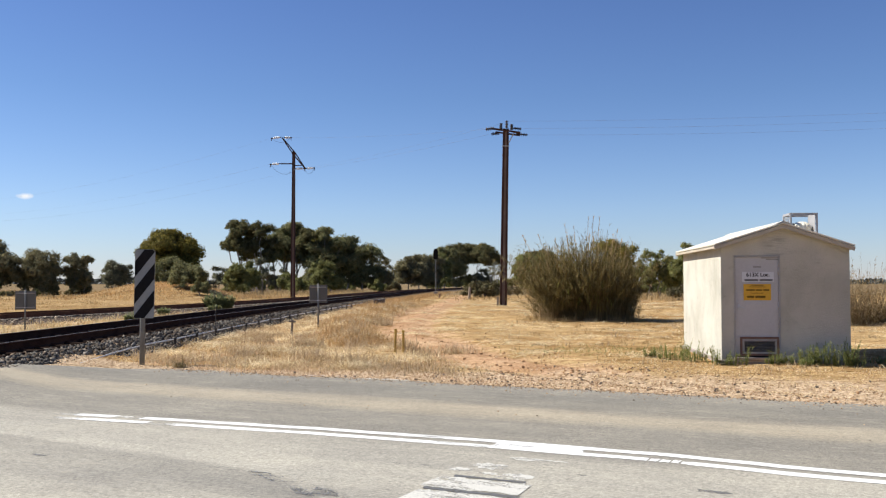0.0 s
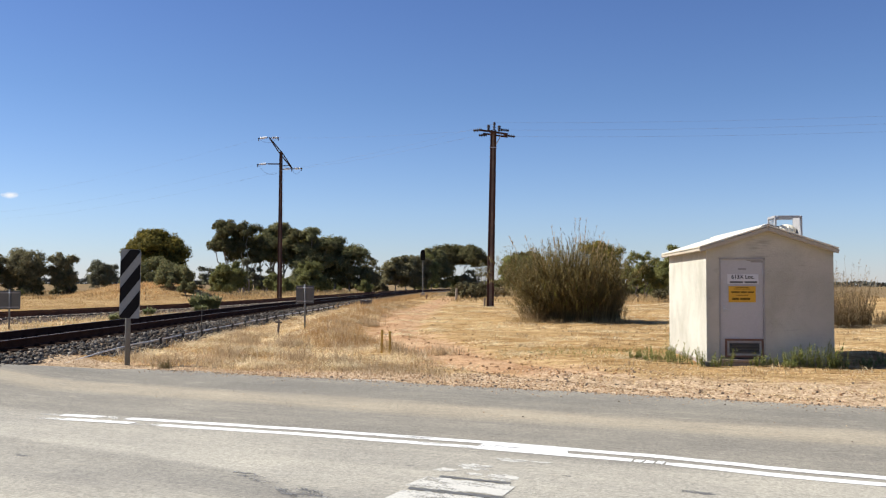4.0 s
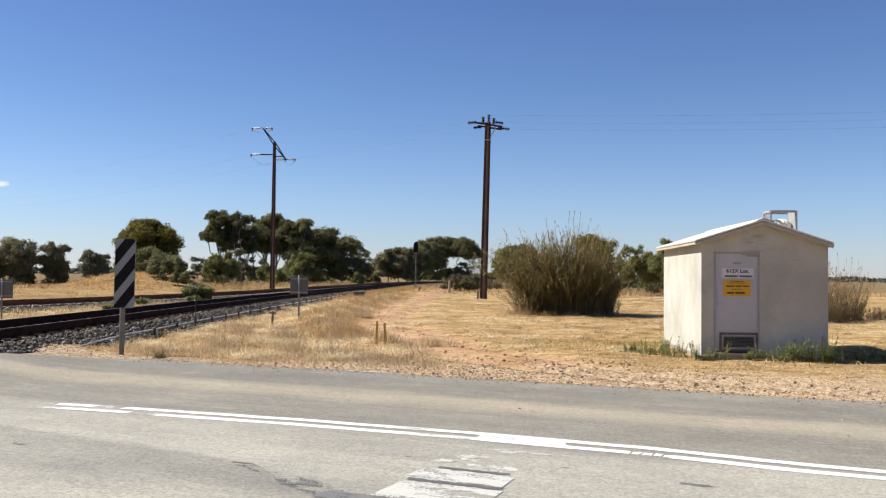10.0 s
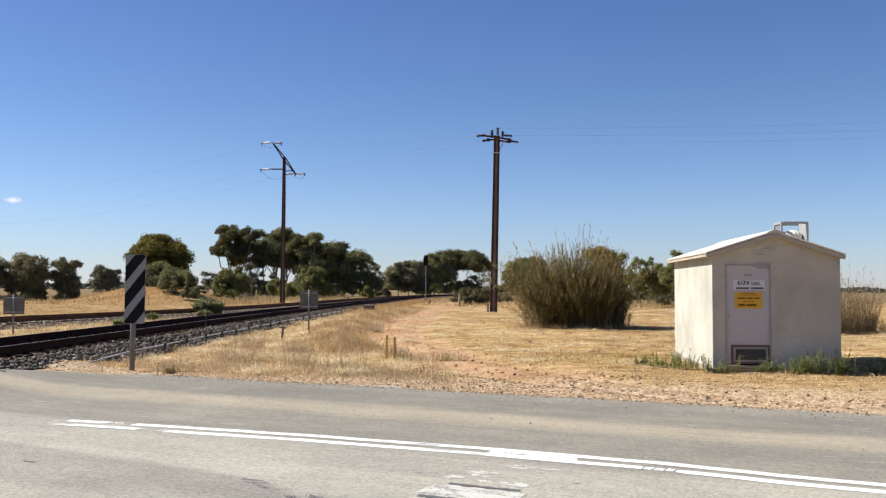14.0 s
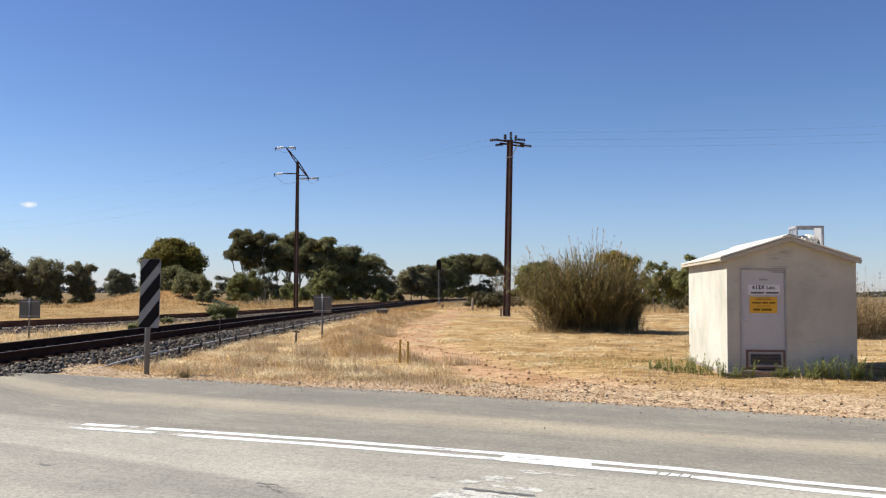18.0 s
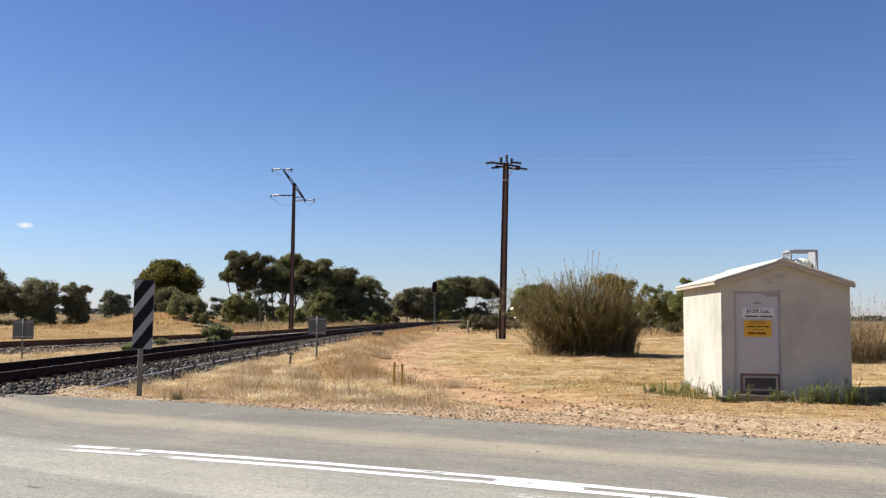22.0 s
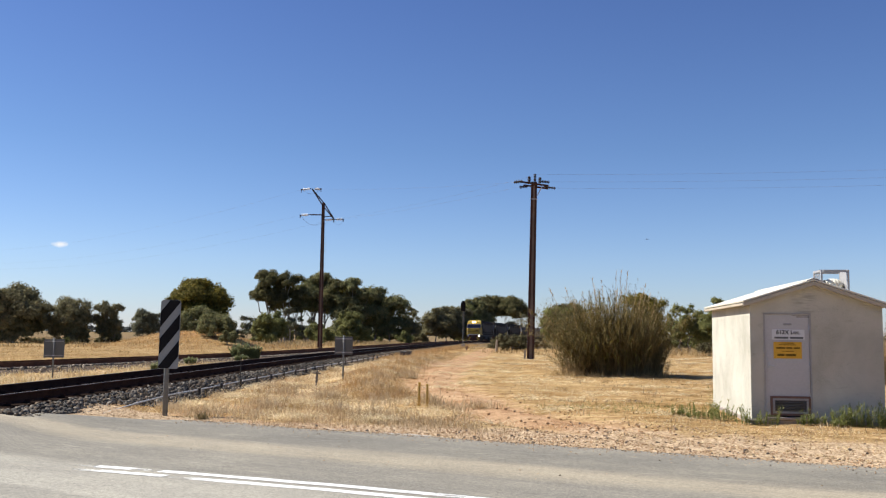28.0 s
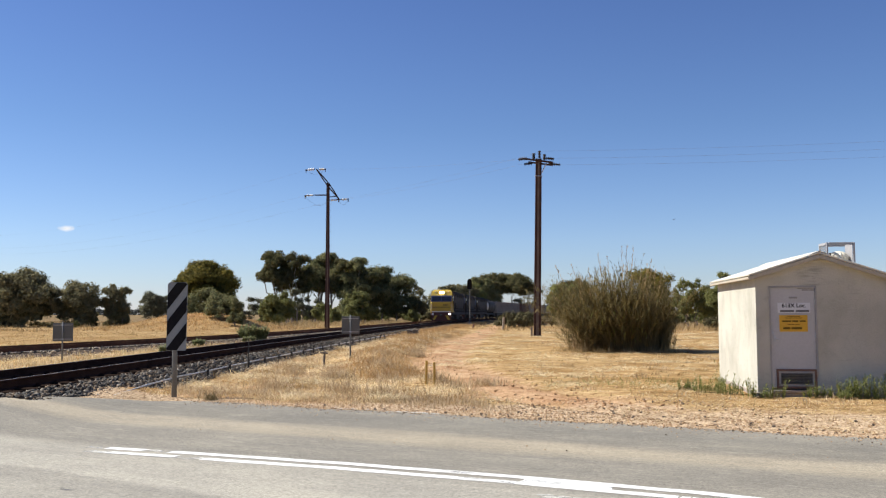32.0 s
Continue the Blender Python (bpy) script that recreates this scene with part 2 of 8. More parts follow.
def asphalt_material():
    """Old grey sealed road: dark shoulder, dusty wheel lines, paler worn lane. Local y runs across the road from its far edge."""
    m, n, l, p = shader("worn_asphalt")
    co = n.new("ShaderNodeTexCoord").outputs["Object"]
    sep = n.new("ShaderNodeSeparateXYZ")
    l.new(co, sep.inputs[0])
    mp = n.new("ShaderNodeMapping")
    mp.inputs["Scale"].default_value = (0.2, 1.1, 1)
    l.new(co, mp.inputs["Vector"])
    streak = noise_node(n, l, mp.outputs[0], 1.6, 2, 0.5, 0.3)
    blot = noise_node(n, l, co, 0.7, 5, 0.6, 0.5)
    grit = noise_node(n, l, co, 38, 3, 0.8)
    pebble = noise_node(n, l, co, 150, 2, 0.9)
    wob = n.new("ShaderNodeMath")
    wob.operation = "MULTIPLY_ADD"
    wob.inputs[1].default_value = 0.55
    l.new(streak.outputs["Fac"], wob.inputs[0])
    flip = n.new("ShaderNodeMath")
    flip.operation = "MULTIPLY"
    flip.inputs[1].default_value = -1.0
    l.new(sep.outputs["Y"], flip.inputs[0])
    l.new(flip.outputs[0], wob.inputs[2])
    div = n.new("ShaderNodeMath")
    div.operation = "MULTIPLY_ADD"
    div.inputs[1].default_value, div.inputs[2].default_value = 1 / 12.0, -0.27 / 12.0
    l.new(wob.outputs[0], div.inputs[0])
    band = ramp_node(n, ((0.0, (0.245, 0.23, 0.205)), (0.075, (0.20, 0.19, 0.172)), (0.15, (0.215, 0.203, 0.18)), (0.185, (0.335, 0.30, 0.245)), (0.225, (0.33, 0.295, 0.24)),
                         (0.26, (0.225, 0.212, 0.19)), (0.36, (0.235, 0.223, 0.20)), (0.41, (0.325, 0.312, 0.284)), (0.52, (0.358, 0.345, 0.315)),
                         (0.58, (0.29, 0.279, 0.256)), (0.66, (0.358, 0.344, 0.312)), (1.0, (0.27, 0.258, 0.235))))
    l.new(div.outputs[0], band.inputs["Fac"])
    s1 = ramp_node(n, ((0.3, (0.92, 0.91, 0.89)), (0.7, (1.10, 1.08, 1.03))))
    l.new(streak.outputs["Fac"], s1.inputs["Fac"])
    c = mix_node(n, l, 1.0, band.outputs["Color"], s1.outputs["Color"], "MULTIPLY")
    s2 = ramp_node(n, ((0.3, (0.88, 0.88, 0.88)), (0.7, (1.1, 1.1, 1.08))))
    l.new(blot.outputs["Fac"], s2.inputs["Fac"])
    c = mix_node(n, l, 1.0, c, s2.outputs["Color"], "MULTIPLY")
    s3 = ramp_node(n, ((0.3, (0.62, 0.62, 0.62)), (0.68, (1.3, 1.3, 1.3))))
    l.new(grit.outputs["Fac"], s3.inputs["Fac"])
    c = mix_node(n, l, 0.9, c, s3.outputs["Color"], "MULTIPLY")
    s4 = ramp_node(n, ((0.32, (0.55, 0.55, 0.55)), (0.66, (1.3, 1.3, 1.3))))
    l.new(pebble.outputs["Fac"], s4.inputs["Fac"])
    c = mix_node(n, l, 0.75, c, s4.outputs["Color"], "MULTIPLY")
    chips = noise_node(n, l, co, 17, 4, 0.8)
    s5 = ramp_node(n, ((0.34, (0.80, 0.80, 0.80)), (0.64, (1.16, 1.155, 1.14))))
    l.new(chips.outputs["Fac"], s5.inputs["Fac"])
    c = mix_node(n, l, 0.65, c, s5.outputs["Color"], "MULTIPLY")
    mp2 = n.new("ShaderNodeMapping")
    mp2.inputs["Scale"].default_value = (1.6, 5, 1)
    l.new(co, mp2.inputs["Vector"])
    dust = noise_node(n, l, mp2.outputs[0], 1.3, 3, 0.6, 0.4)
    s6 = ramp_node(n, ((0.58, (0, 0, 0)), (0.74, (0.4, 0.4, 0.4))))
    l.new(dust.outputs["Fac"], s6.inputs["Fac"])
    c = mix_node(n, l, s6.outputs["Color"], c, (0.40, 0.37, 0.31))
    c = mix_node(n, l, 1.0, c, (1.03, 0.997, 0.925), "MULTIPLY")
    mp4 = n.new("ShaderNodeMapping")
    mp4.inputs["Scale"].default_value = (0.22, 13, 1)
    l.new(co, mp4.inputs["Vector"])
    drag = noise_node(n, l, mp4.outputs[0], 1.0, 4, 0.6, 0.2)
    s8 = ramp_node(n, ((0.36, (0.955, 0.955, 0.955)), (0.64, (1.045, 1.04, 1.03))))
    l.new(drag.outputs["Fac"], s8.inputs["Fac"])
    c = mix_node(n, l, 1.0, c, s8.outputs["Color"], "MULTIPLY")
    # single dark chips of stone and short pale scuffs along the wheel lines
    cell = n.new("ShaderNodeTexVoronoi")
    cell.inputs["Scale"].default_value = 11.0
    l.new(co, cell.inputs["Vector"])
    chip = ramp_node(n, ((0.10, (0.55, 0.55, 0.55)), (0.20, (1, 1, 1))))
    l.new(cell.outputs["Distance"], chip.inputs["Fac"])
    c = mix_node(n, l, 0.55, c, chip.outputs["Color"], "MULTIPLY")
    mp3 = n.new("ShaderNodeMapping")
    mp3.inputs["Scale"].default_value = (2.2, 15, 1)
    l.new(co, mp3.inputs["Vector"])
    scuff = noise_node(n, l, mp3.outputs[0], 1.2, 2, 0.5)
    s7 = ramp_node(n, ((0.68, (0, 0, 0)), (0.76, (0.55, 0.55, 0.55))))
    l.new(scuff.outputs["Fac"], s7.inputs["Fac"])
    c = mix_node(n, l, s7.outputs["Color"], c, (0.46, 0.42, 0.34))

    # a broad dark wheel band that bends towards the near lane
    def calc(kind, a, b, third=None):
        k = n.new("ShaderNodeMath")
        k.operation = kind
        for i, q in enumerate((a, b, third)):
            if isinstance(q, float):
                k.inputs[i].default_value = q
            elif q is not None:
                l.new(q, k.inputs[i])
        return k.outputs[0]

    ahead = calc("MAXIMUM", sep.outputs["X"], 0.0)
    bend = calc("MULTIPLY", calc("POWER", ahead, 3.0), 0.045)
    mid_line = calc("ADD", calc("MULTIPLY_ADD", sep.outputs["X"], 0.06, 6.25), bend)
    away = calc("SUBTRACT", wob.outputs[0], mid_line)
    away = calc("SUBTRACT", away, 0.27)
    away = calc("MULTIPLY_ADD", away, 1.0, 0.2)
    shape = ramp_node(n, ((0.08, (0, 0, 0)), (0.2, (1, 1, 1)), (0.42, (0.85, 0.85, 0.85)), (0.85, (0, 0, 0))))
    l.new(away, shape.inputs["Fac"])
    ends = n.new("ShaderNodeMapRange")
    ends.inputs["From Min"].default_value, ends.inputs["From Max"].default_value = 2.7, 2.1
    l.new(sep.outputs["X"], ends.inputs["Value"])
    worn = calc("MULTIPLY", shape.outputs["Color"], ends.outputs[0])
    worn = calc("MULTIPLY", worn, 0.9)
    dark = mix_node(n, l, 1.0, c, (0.72, 0.72, 0.73), "MULTIPLY")
    c = mix_node(n, l, worn, c, dark)
    l.new(c, p.inputs["Base Color"])
    p.inputs["Roughness"].default_value, p.inputs["Specular IOR Level"].default_value = 0.9, 0.2
    b = n.new("ShaderNodeBump")
    b.inputs["Strength"].default_value, b.inputs["Distance"].default_value = 0.6, 0.006
    l.new(grit.outputs["Fac"], b.inputs["Height"])
    l.new(b.outputs[0], p.inputs["Normal"])
    return m


def paint_material(name, colour, cover, rough=0.7):
    """Road paint, worn through in spots; cover from 0 (gone) to 1 (whole)."""
    m, n, l, p = shader(name)
    co = n.new("ShaderNodeTexCoord").outputs["Object"]
    mp = n.new("ShaderNodeMapping")
    mp.inputs["Scale"].default_value = (0.6, 1.5, 1)
    l.new(co, mp.inputs["Vector"])
    a, b = noise_node(n, l, mp.outputs[0], 3.2, 6, 0.7, 0.5), noise_node(n, l, co, 45, 3, 0.8)
    s = n.new("ShaderNodeMath")
    s.operation = "MULTIPLY_ADD"
    s.inputs[1].default_value = 0.45
    l.new(b.outputs["Fac"], s.inputs[0])
    l.new(a.outputs["Fac"], s.inputs[2])
    r = n.new("ShaderNodeMapRange")
    edge = 1.05 - 0.65 * cover
    r.inputs["From Min"].default_value, r.inputs["From Max"].default_value = edge - 0.09, edge + 0.05
    l.new(s.outputs[0], r.inputs["Value"])
    tr = n.new("ShaderNodeBsdfTransparent")
    ms = n.new("ShaderNodeMixShader")
    l.new(r.outputs[0], ms.inputs[0])
    l.new(tr.outputs[0], ms.inputs[1])
    l.new(p.outputs[0], ms.inputs[2])
    l.new(ms.outputs[0], n["Material Output"].inputs["Surface"])
    tint = ramp_node(n, ((0.3, tuple(v * 0.8 for v in colour)), (0.7, colour)))
    l.new(b.outputs["Fac"], tint.inputs["Fac"])
    l.new(tint.outputs["Color"], p.inputs["Base Color"])
    p.inputs["Roughness"].default_value = rough
    return m


M_GROUND, M_ASPHALT = ground_material(), asphalt_material()
M_LINE = paint_material("white_road_paint", (0.80, 0.78, 0.72), 0.82)
M_LINE_THIN = paint_material("worn_white_road_paint", (0.66, 0.63, 0.55), 0.36)
M_LINE_FADE = paint_material("chipped_white_road_paint", (0.76, 0.74, 0.68), 0.58)
M_LINE_MID = paint_material("fading_white_road_paint", (0.58, 0.55, 0.47), 0.57)
M_TAR = paint_material("bitumen_seal", (0.12, 0.116, 0.105), 0.6)
M_LOCKER = surface("dark_locker", (0.16, 0.13, 0.105), (0.10, 0.08, 0.065), 0.9, 0, 3, 30, 0.4)
M_PLOUGH = surface("dull_red_plough", (0.13, 0.05, 0.035), (0.07, 0.03, 0.022), 0.8, 0, 3, 20, 0.2)
M_SEAL = paint_material("grey_seal", (0.175, 0.168, 0.15), 0.52)
M_SMUDGE = paint_material("faint_rubber", (0.19, 0.182, 0.165), 0.33)
M_TAR_THIN = paint_material("faint_tyre_black", (0.15, 0.143, 0.13), 0.40)
M_RAIL = surface("brown_black_rail", (0.075, 0.034, 0.021), (0.03, 0.014, 0.009), 0.9, 0.0, 2, 30, 0.4, spec=0.06)
M_RAILTOP = surface("worn_rail_head", (0.20, 0.185, 0.175), (0.11, 0.095, 0.085), 0.62, 0.0, 2, 60, 0.05, spec=0.3)
M_RUSTRAIL = surface("rusty_rail", (0.19, 0.085, 0.048), (0.085, 0.04, 0.025), 0.9, 0.0, 2, 30, 0.4, spec=0.1)
M_SLEEPER = surface("weathered_sleeper", (0.16, 0.13, 0.105), (0.075, 0.06, 0.05), 0.9, 0, 3, 30, 0.5)
M_BALLASTBED = surface("ballast_fines", (0.15, 0.108, 0.076), (0.065, 0.048, 0.035), 0.95, 0, 4, 22, 0.9, depth=0.04, spec=0.05)
M_STONES = island("ballast_stone", ((0.033, 0.033, 0.034), (0.067, 0.065, 0.064), (0.116, 0.107, 0.097), (0.101, 0.072, 0.052), (0.249, 0.228, 0.202), (0.052, 0.041, 0.033), (0.159, 0.119, 0.084)), 0.95, spec=0.1)
# oil and brake dust, with the shade beside the rails in the colour
M_OILSHADESTONE = island("oily_shaded_stone", ((0.016, 0.010, 0.008), (0.028, 0.018, 0.013), (0.05, 0.034, 0.025)), 1.0, spec=0.0)
M_PEBBLE = island("verge_stone", ((0.220, 0.139, 0.084), (0.420, 0.274, 0.165), (0.520, 0.365, 0.227), (0.600, 0.451, 0.319), (0.350, 0.221, 0.132), (0.480, 0.322, 0.194)), 0.95, spec=0.1)
M_DARKSTONE = surface("dark_road_metal", (0.19, 0.14, 0.105), (0.09, 0.068, 0.052), 0.95, 0, 20, 90, 0.3, spec=0.1)
M_STRAW = island("dry_grass", ((0.291, 0.201, 0.114), (0.446, 0.328, 0.186), (0.563, 0.436, 0.273), (0.679, 0.554, 0.389), (0.388, 0.274, 0.157)), 0.8, 0.42)
M_PALESTONE = island("pale_siding_stone", ((0.24, 0.19, 0.14), (0.36, 0.29, 0.215), (0.48, 0.40, 0.31), (0.30, 0.225, 0.155)), 0.95, spec=0.05)
M_BANKGRASS = island("bank_grass", ((0.330, 0.196, 0.086), (0.466, 0.294, 0.132), (0.563, 0.392, 0.196), (0.407, 0.245, 0.103)), 0.8, 0.42)
M_MOUND = island("mound_grass", ((0.331, 0.216, 0.092), (0.432, 0.294, 0.133), (0.515, 0.368, 0.179), (0.386, 0.253, 0.106)), 0.85, 0.42)
M_CLOD = island("soil_clod", ((0.20, 0.11, 0.06), (0.34, 0.20, 0.11), (0.46, 0.29, 0.165), (0.54, 0.38, 0.24)), 1.0, spec=0.0)
M_RANK = island("rank_grass", ((0.24, 0.165, 0.08), (0.36, 0.25, 0.12), (0.46, 0.33, 0.17), (0.40, 0.26, 0.11)), 0.8, 0.42)
M_STRAWPALE = island("mown_straw", ((0.431, 0.297, 0.140), (0.588, 0.446, 0.227), (0.725, 0.594, 0.367), (0.784, 0.673, 0.464)), 0.8, 0.42)
M_LITTER = island("bleached_straw", ((0.62, 0.50, 0.30), (0.76, 0.65, 0.43), (0.84, 0.75, 0.55)), 0.75, 0.42)
M_WEED = island("weed_leaf", ((0.144, 0.174, 0.055), (0.215, 0.241, 0.081), (0.311, 0.314, 0.115), (0.179, 0.202, 0.068)), 0.6, 0.35)
M_REEDSTEM = island("cane_stem", ((0.11, 0.085, 0.045), (0.19, 0.15, 0.075), (0.28, 0.22, 0.11), (0.15, 0.12, 0.06)), 0.75, 0.15)
M_REEDLEAF = island("cane_leaf", ((0.103, 0.085, 0.032), (0.162, 0.131, 0.050), (0.227, 0.176, 0.067), (0.308, 0.236, 0.099), (0.133, 0.126, 0.042)), 0.7, 0.35)
M_REEDGREEN = island("green_cane_leaf", ((0.20, 0.24, 0.06), (0.30, 0.31, 0.09), (0.40, 0.38, 0.14), (0.24, 0.27, 0.08)), 0.6, 0.4)
M_REEDDRY = island("dry_reed", ((0.30, 0.21, 0.10), (0.43, 0.315, 0.16), (0.54, 0.41, 0.225), (0.36, 0.265, 0.145)), 0.8, 0.38)
M_REEDBROWN = island("brown_reed", ((0.19, 0.135, 0.075), (0.27, 0.195, 0.11), (0.36, 0.27, 0.155), (0.22, 0.175, 0.085)), 0.8, 0.38)
M_GUMDARK = island("gum_leaf", ((0.095, 0.099, 0.049), (0.121, 0.120, 0.057), (0.155, 0.145, 0.068), (0.210, 0.173, 0.080)), 0.7, 0.42, spec=0.05)
M_GUMMID = island("mid_green_gum_leaf", ((0.132, 0.145, 0.073), (0.170, 0.178, 0.087), (0.214, 0.209, 0.100), (0.279, 0.244, 0.115)), 0.7, 0.42, spec=0.05)
M_GUMGOLD = island("golden_gum_leaf", ((0.095, 0.09, 0.026), (0.15, 0.135, 0.034), (0.215, 0.18, 0.042), (0.29, 0.225, 0.05)), 0.6, 0.4, spec=0.05)
M_SHRUB = island("shrub_leaf", ((0.159, 0.171, 0.068), (0.189, 0.199, 0.077), (0.224, 0.225, 0.086), (0.256, 0.248, 0.098)), 0.7, 0.42, spec=0.05)
# grey-green leaves, made paler so that haze is in the colour
M_HAZYLEAF = island("hazy_leaf", ((0.157, 0.155, 0.094), (0.196, 0.184, 0.106), (0.232, 0.210, 0.116), (0.278, 0.236, 0.128)), 0.7, 0.42, spec=0.05)
M_GREYLEAF = island("grey_leaf", ((0.113, 0.117, 0.076), (0.170, 0.172, 0.110), (0.227, 0.218, 0.138), (0.146, 0.133, 0.083)), 0.7, 0.15, spec=0.08)
M_SCRUB = island("brown_scrub_leaf", ((0.075, 0.065, 0.035), (0.115, 0.10, 0.052), (0.16, 0.135, 0.07), (0.10, 0.10, 0.045)), 0.8, 0.15, spec=0.08)
M_GREEN = island("fresh_leaf", ((0.17, 0.195, 0.085), (0.235, 0.255, 0.115), (0.32, 0.32, 0.165)), 0.6, 0.4)
M_BARK = surface("gum_bark", (0.34, 0.29, 0.24), (0.10, 0.08, 0.065), 0.85, 0, 3, 25, 0.5)
M_BARKPALE = surface("pale_bark", (0.38, 0.34, 0.29), (0.19, 0.16, 0.13), 0.8, 0, 3, 25, 0.4)
# the greying of far air is mixed into these leaf tones
M_FARWOOD = island("hazed_wood_leaf", ((0.05, 0.06, 0.055), (0.065, 0.072, 0.066), (0.08, 0.085, 0.075)), 0.9)
def wall_material():
    """Old hand-trowelled render: broad grey blotches, slanting brush strokes, runs of dirt and a coarse grain."""
    m, n, l, p = shader("rendered_wall")
    co = n.new("ShaderNodeTexCoord").outputs["Object"]
    broad = noise_node(n, l, co, 1.1, 4, 0.55, 0.4)
    c = ramp_node(n, ((0.34, (0.40, 0.376, 0.305)), (0.5, (0.475, 0.446, 0.366)), (0.66, (0.53, 0.50, 0.413))))
    l.new(broad.outputs["Fac"], c.inputs["Fac"])
    colour = c.outputs["Color"]
    for turn, size, scale, lo, hi, dark in ((28, (1.0, 3.0, 6.5), 1.6, 0.60, 0.70, (0.87, 0.865, 0.86)), (-18, (2.2, 2.0, 0.5), 2.0, 0.60, 0.74, (0.97, 0.966, 0.955)), (0, (1, 1, 1), 7.0, 0.58, 0.74, (0.86, 0.86, 0.86)), (0, (1, 1, 1), 30.0, 0.58, 0.72, (0.88, 0.88, 0.88))):
        mp = n.new("ShaderNodeMapping")
        mp.inputs["Rotation"].default_value = (0, radians(turn), 0)
        mp.inputs["Scale"].default_value = size
        l.new(co, mp.inputs["Vector"])
        k = noise_node(n, l, mp.outputs[0], scale, 5, 0.65, 0.5)
        r = ramp_node(n, ((lo, (1, 1, 1)), (hi, dark)))
        l.new(k.outputs["Fac"], r.inputs["Fac"])
        colour = mix_node(n, l, 1.0, colour, r.outputs["Color"], "MULTIPLY")
    # dark scraped arcs over the door's corner
    sub = n.new("ShaderNodeMapping")
    sub.inputs["Location"].default_value, sub.inputs["Scale"].default_value = (-1.04 / 0.36, 0, -2.24 / 0.30), (1 / 0.36, 1.0, 1 / 0.30)
    l.new(co, sub.inputs["Vector"])
    away = n.new("ShaderNodeVectorMath")
    away.operation = "LENGTH"
    l.new(sub.outputs[0], away.inputs[0])
    near = n.new("ShaderNodeMapRange")
    near.inputs["From Min"].default_value, near.inputs["From Max"].default_value = 1.1, 0.4
    l.new(away.outputs["Value"], near.inputs["Value"])
    turn_up = n.new("ShaderNodeMapping")
    turn_up.inputs["Rotation"].default_value, turn_up.inputs["Scale"].default_value = (0, radians(55), 0), (1.2, 1, 7.0)
    l.new(co, turn_up.inputs["Vector"])
    arcs = noise_node(n, l, turn_up.outputs[0], 1.5, 3, 0.6, 0.8)
    r = ramp_node(n, ((0.46, (0, 0, 0)), (0.62, (0.8, 0.8, 0.8))))
    l.new(arcs.outputs["Fac"], r.inputs["Fac"])
    k = n.new("ShaderNodeMath")
    k.operation = "MULTIPLY"
    l.new(r.outputs["Color"], k.inputs[0])
    l.new(near.outputs[0], k.inputs[1])
    scraped = mix_node(n, l, 1.0, colour, (0.62, 0.62, 0.63), "MULTIPLY")
    colour = mix_node(n, l, k.outputs[0], colour, scraped)
    l.new(colour, p.inputs["Base Color"])
    p.inputs["Roughness"].default_value, p.inputs["Specular IOR Level"].default_value = 0.9, 0.15
    grain = noise_node(n, l, co, 24, 5, 0.7)
    b = n.new("ShaderNodeBump")
    b.inputs["Strength"].default_value, b.inputs["Distance"].default_value = 0.8, 0.012
    l.new(grain.outputs["Fac"], b.inputs["Height"])
    l.new(b.outputs[0], p.inputs["Normal"])
    return m


M_RENDER = wall_material()
M_ROOF = surface("cream_roof_sheet", (0.72, 0.68, 0.56), (0.62, 0.575, 0.46), 0.5, 0, 1, 20, 0.1, stain=(0.62, 0.56, 0.46))
M_FASCIA = surface("cream_fascia", (0.46, 0.40, 0.30), (0.36, 0.30, 0.22), 0.7, 0, 2, 25, 0.2)
M_DOOR = surface("grey_white_door", (0.49, 0.47, 0.455), (0.42, 0.405, 0.39), 0.5, 0, 1.2, 30, 0.1, stain=(0.38, 0.36, 0.34), stain_scale=1.8)
M_DOORFRAME = surface("dull_door_frame", (0.40, 0.38, 0.35), (0.31, 0.295, 0.27), 0.8, 0, 2, 30, 0.1, spec=0.15)
M_VENTFRAME = surface("rusty_vent_frame", (0.22, 0.115, 0.075), (0.13, 0.075, 0.055), 0.85, 0, 5, 40, 0.3)
M_VENT = surface("dull_vent_metal", (0.36, 0.34, 0.32), (0.26, 0.24, 0.22), 0.6, 0.3, 3, 30, 0.2)
M_LOUVRE = surface("dark_louvre", (0.17, 0.17, 0.175), (0.11, 0.11, 0.115), 0.6, 0.2, 3, 30, 0.2)
# oily bed; its black also holds the rails' shadow
M_SHADEBED = surface("oil_and_shade_bed", (0.032, 0.020, 0.014), (0.014, 0.009, 0.007), 1.0, 0, 4, 22, 0.9, depth=0.04, spec=0.0)
M_DARK = surface("shade_black", (0.02, 0.02, 0.02), (0.012, 0.012, 0.012), 0.9, 0, 3, 30, 0.1)
M_STEEL = surface("galvanised_steel", (0.50, 0.51, 0.52), (0.38, 0.39, 0.40), 0.5, 0.6, 4, 40, 0.15)
# a darker copy of the steel: the posts' shade is in the grey
M_POSTGREY = surface("shade_grey_post", (0.205, 0.20, 0.185), (0.13, 0.127, 0.118), 0.8, 0.1, 4, 40, 0.15)
# oily sleepers, darkened further for the shade between the rails
M_DARKTIMBER = surface("oil_shade_timber", (0.036, 0.024, 0.018), (0.018, 0.012, 0.009), 1.0, 0, 3, 30, 0.5, spec=0.0)
M_CAGE = surface("dull_cage_steel", (0.40, 0.385, 0.38), (0.30, 0.29, 0.285), 0.6, 0.2, 4, 40, 0.15)
M_BIRD = surface("dark_plumage", (0.04, 0.036, 0.033), (0.02, 0.018, 0.016), 0.8, 0, 30, 90, 0.1)
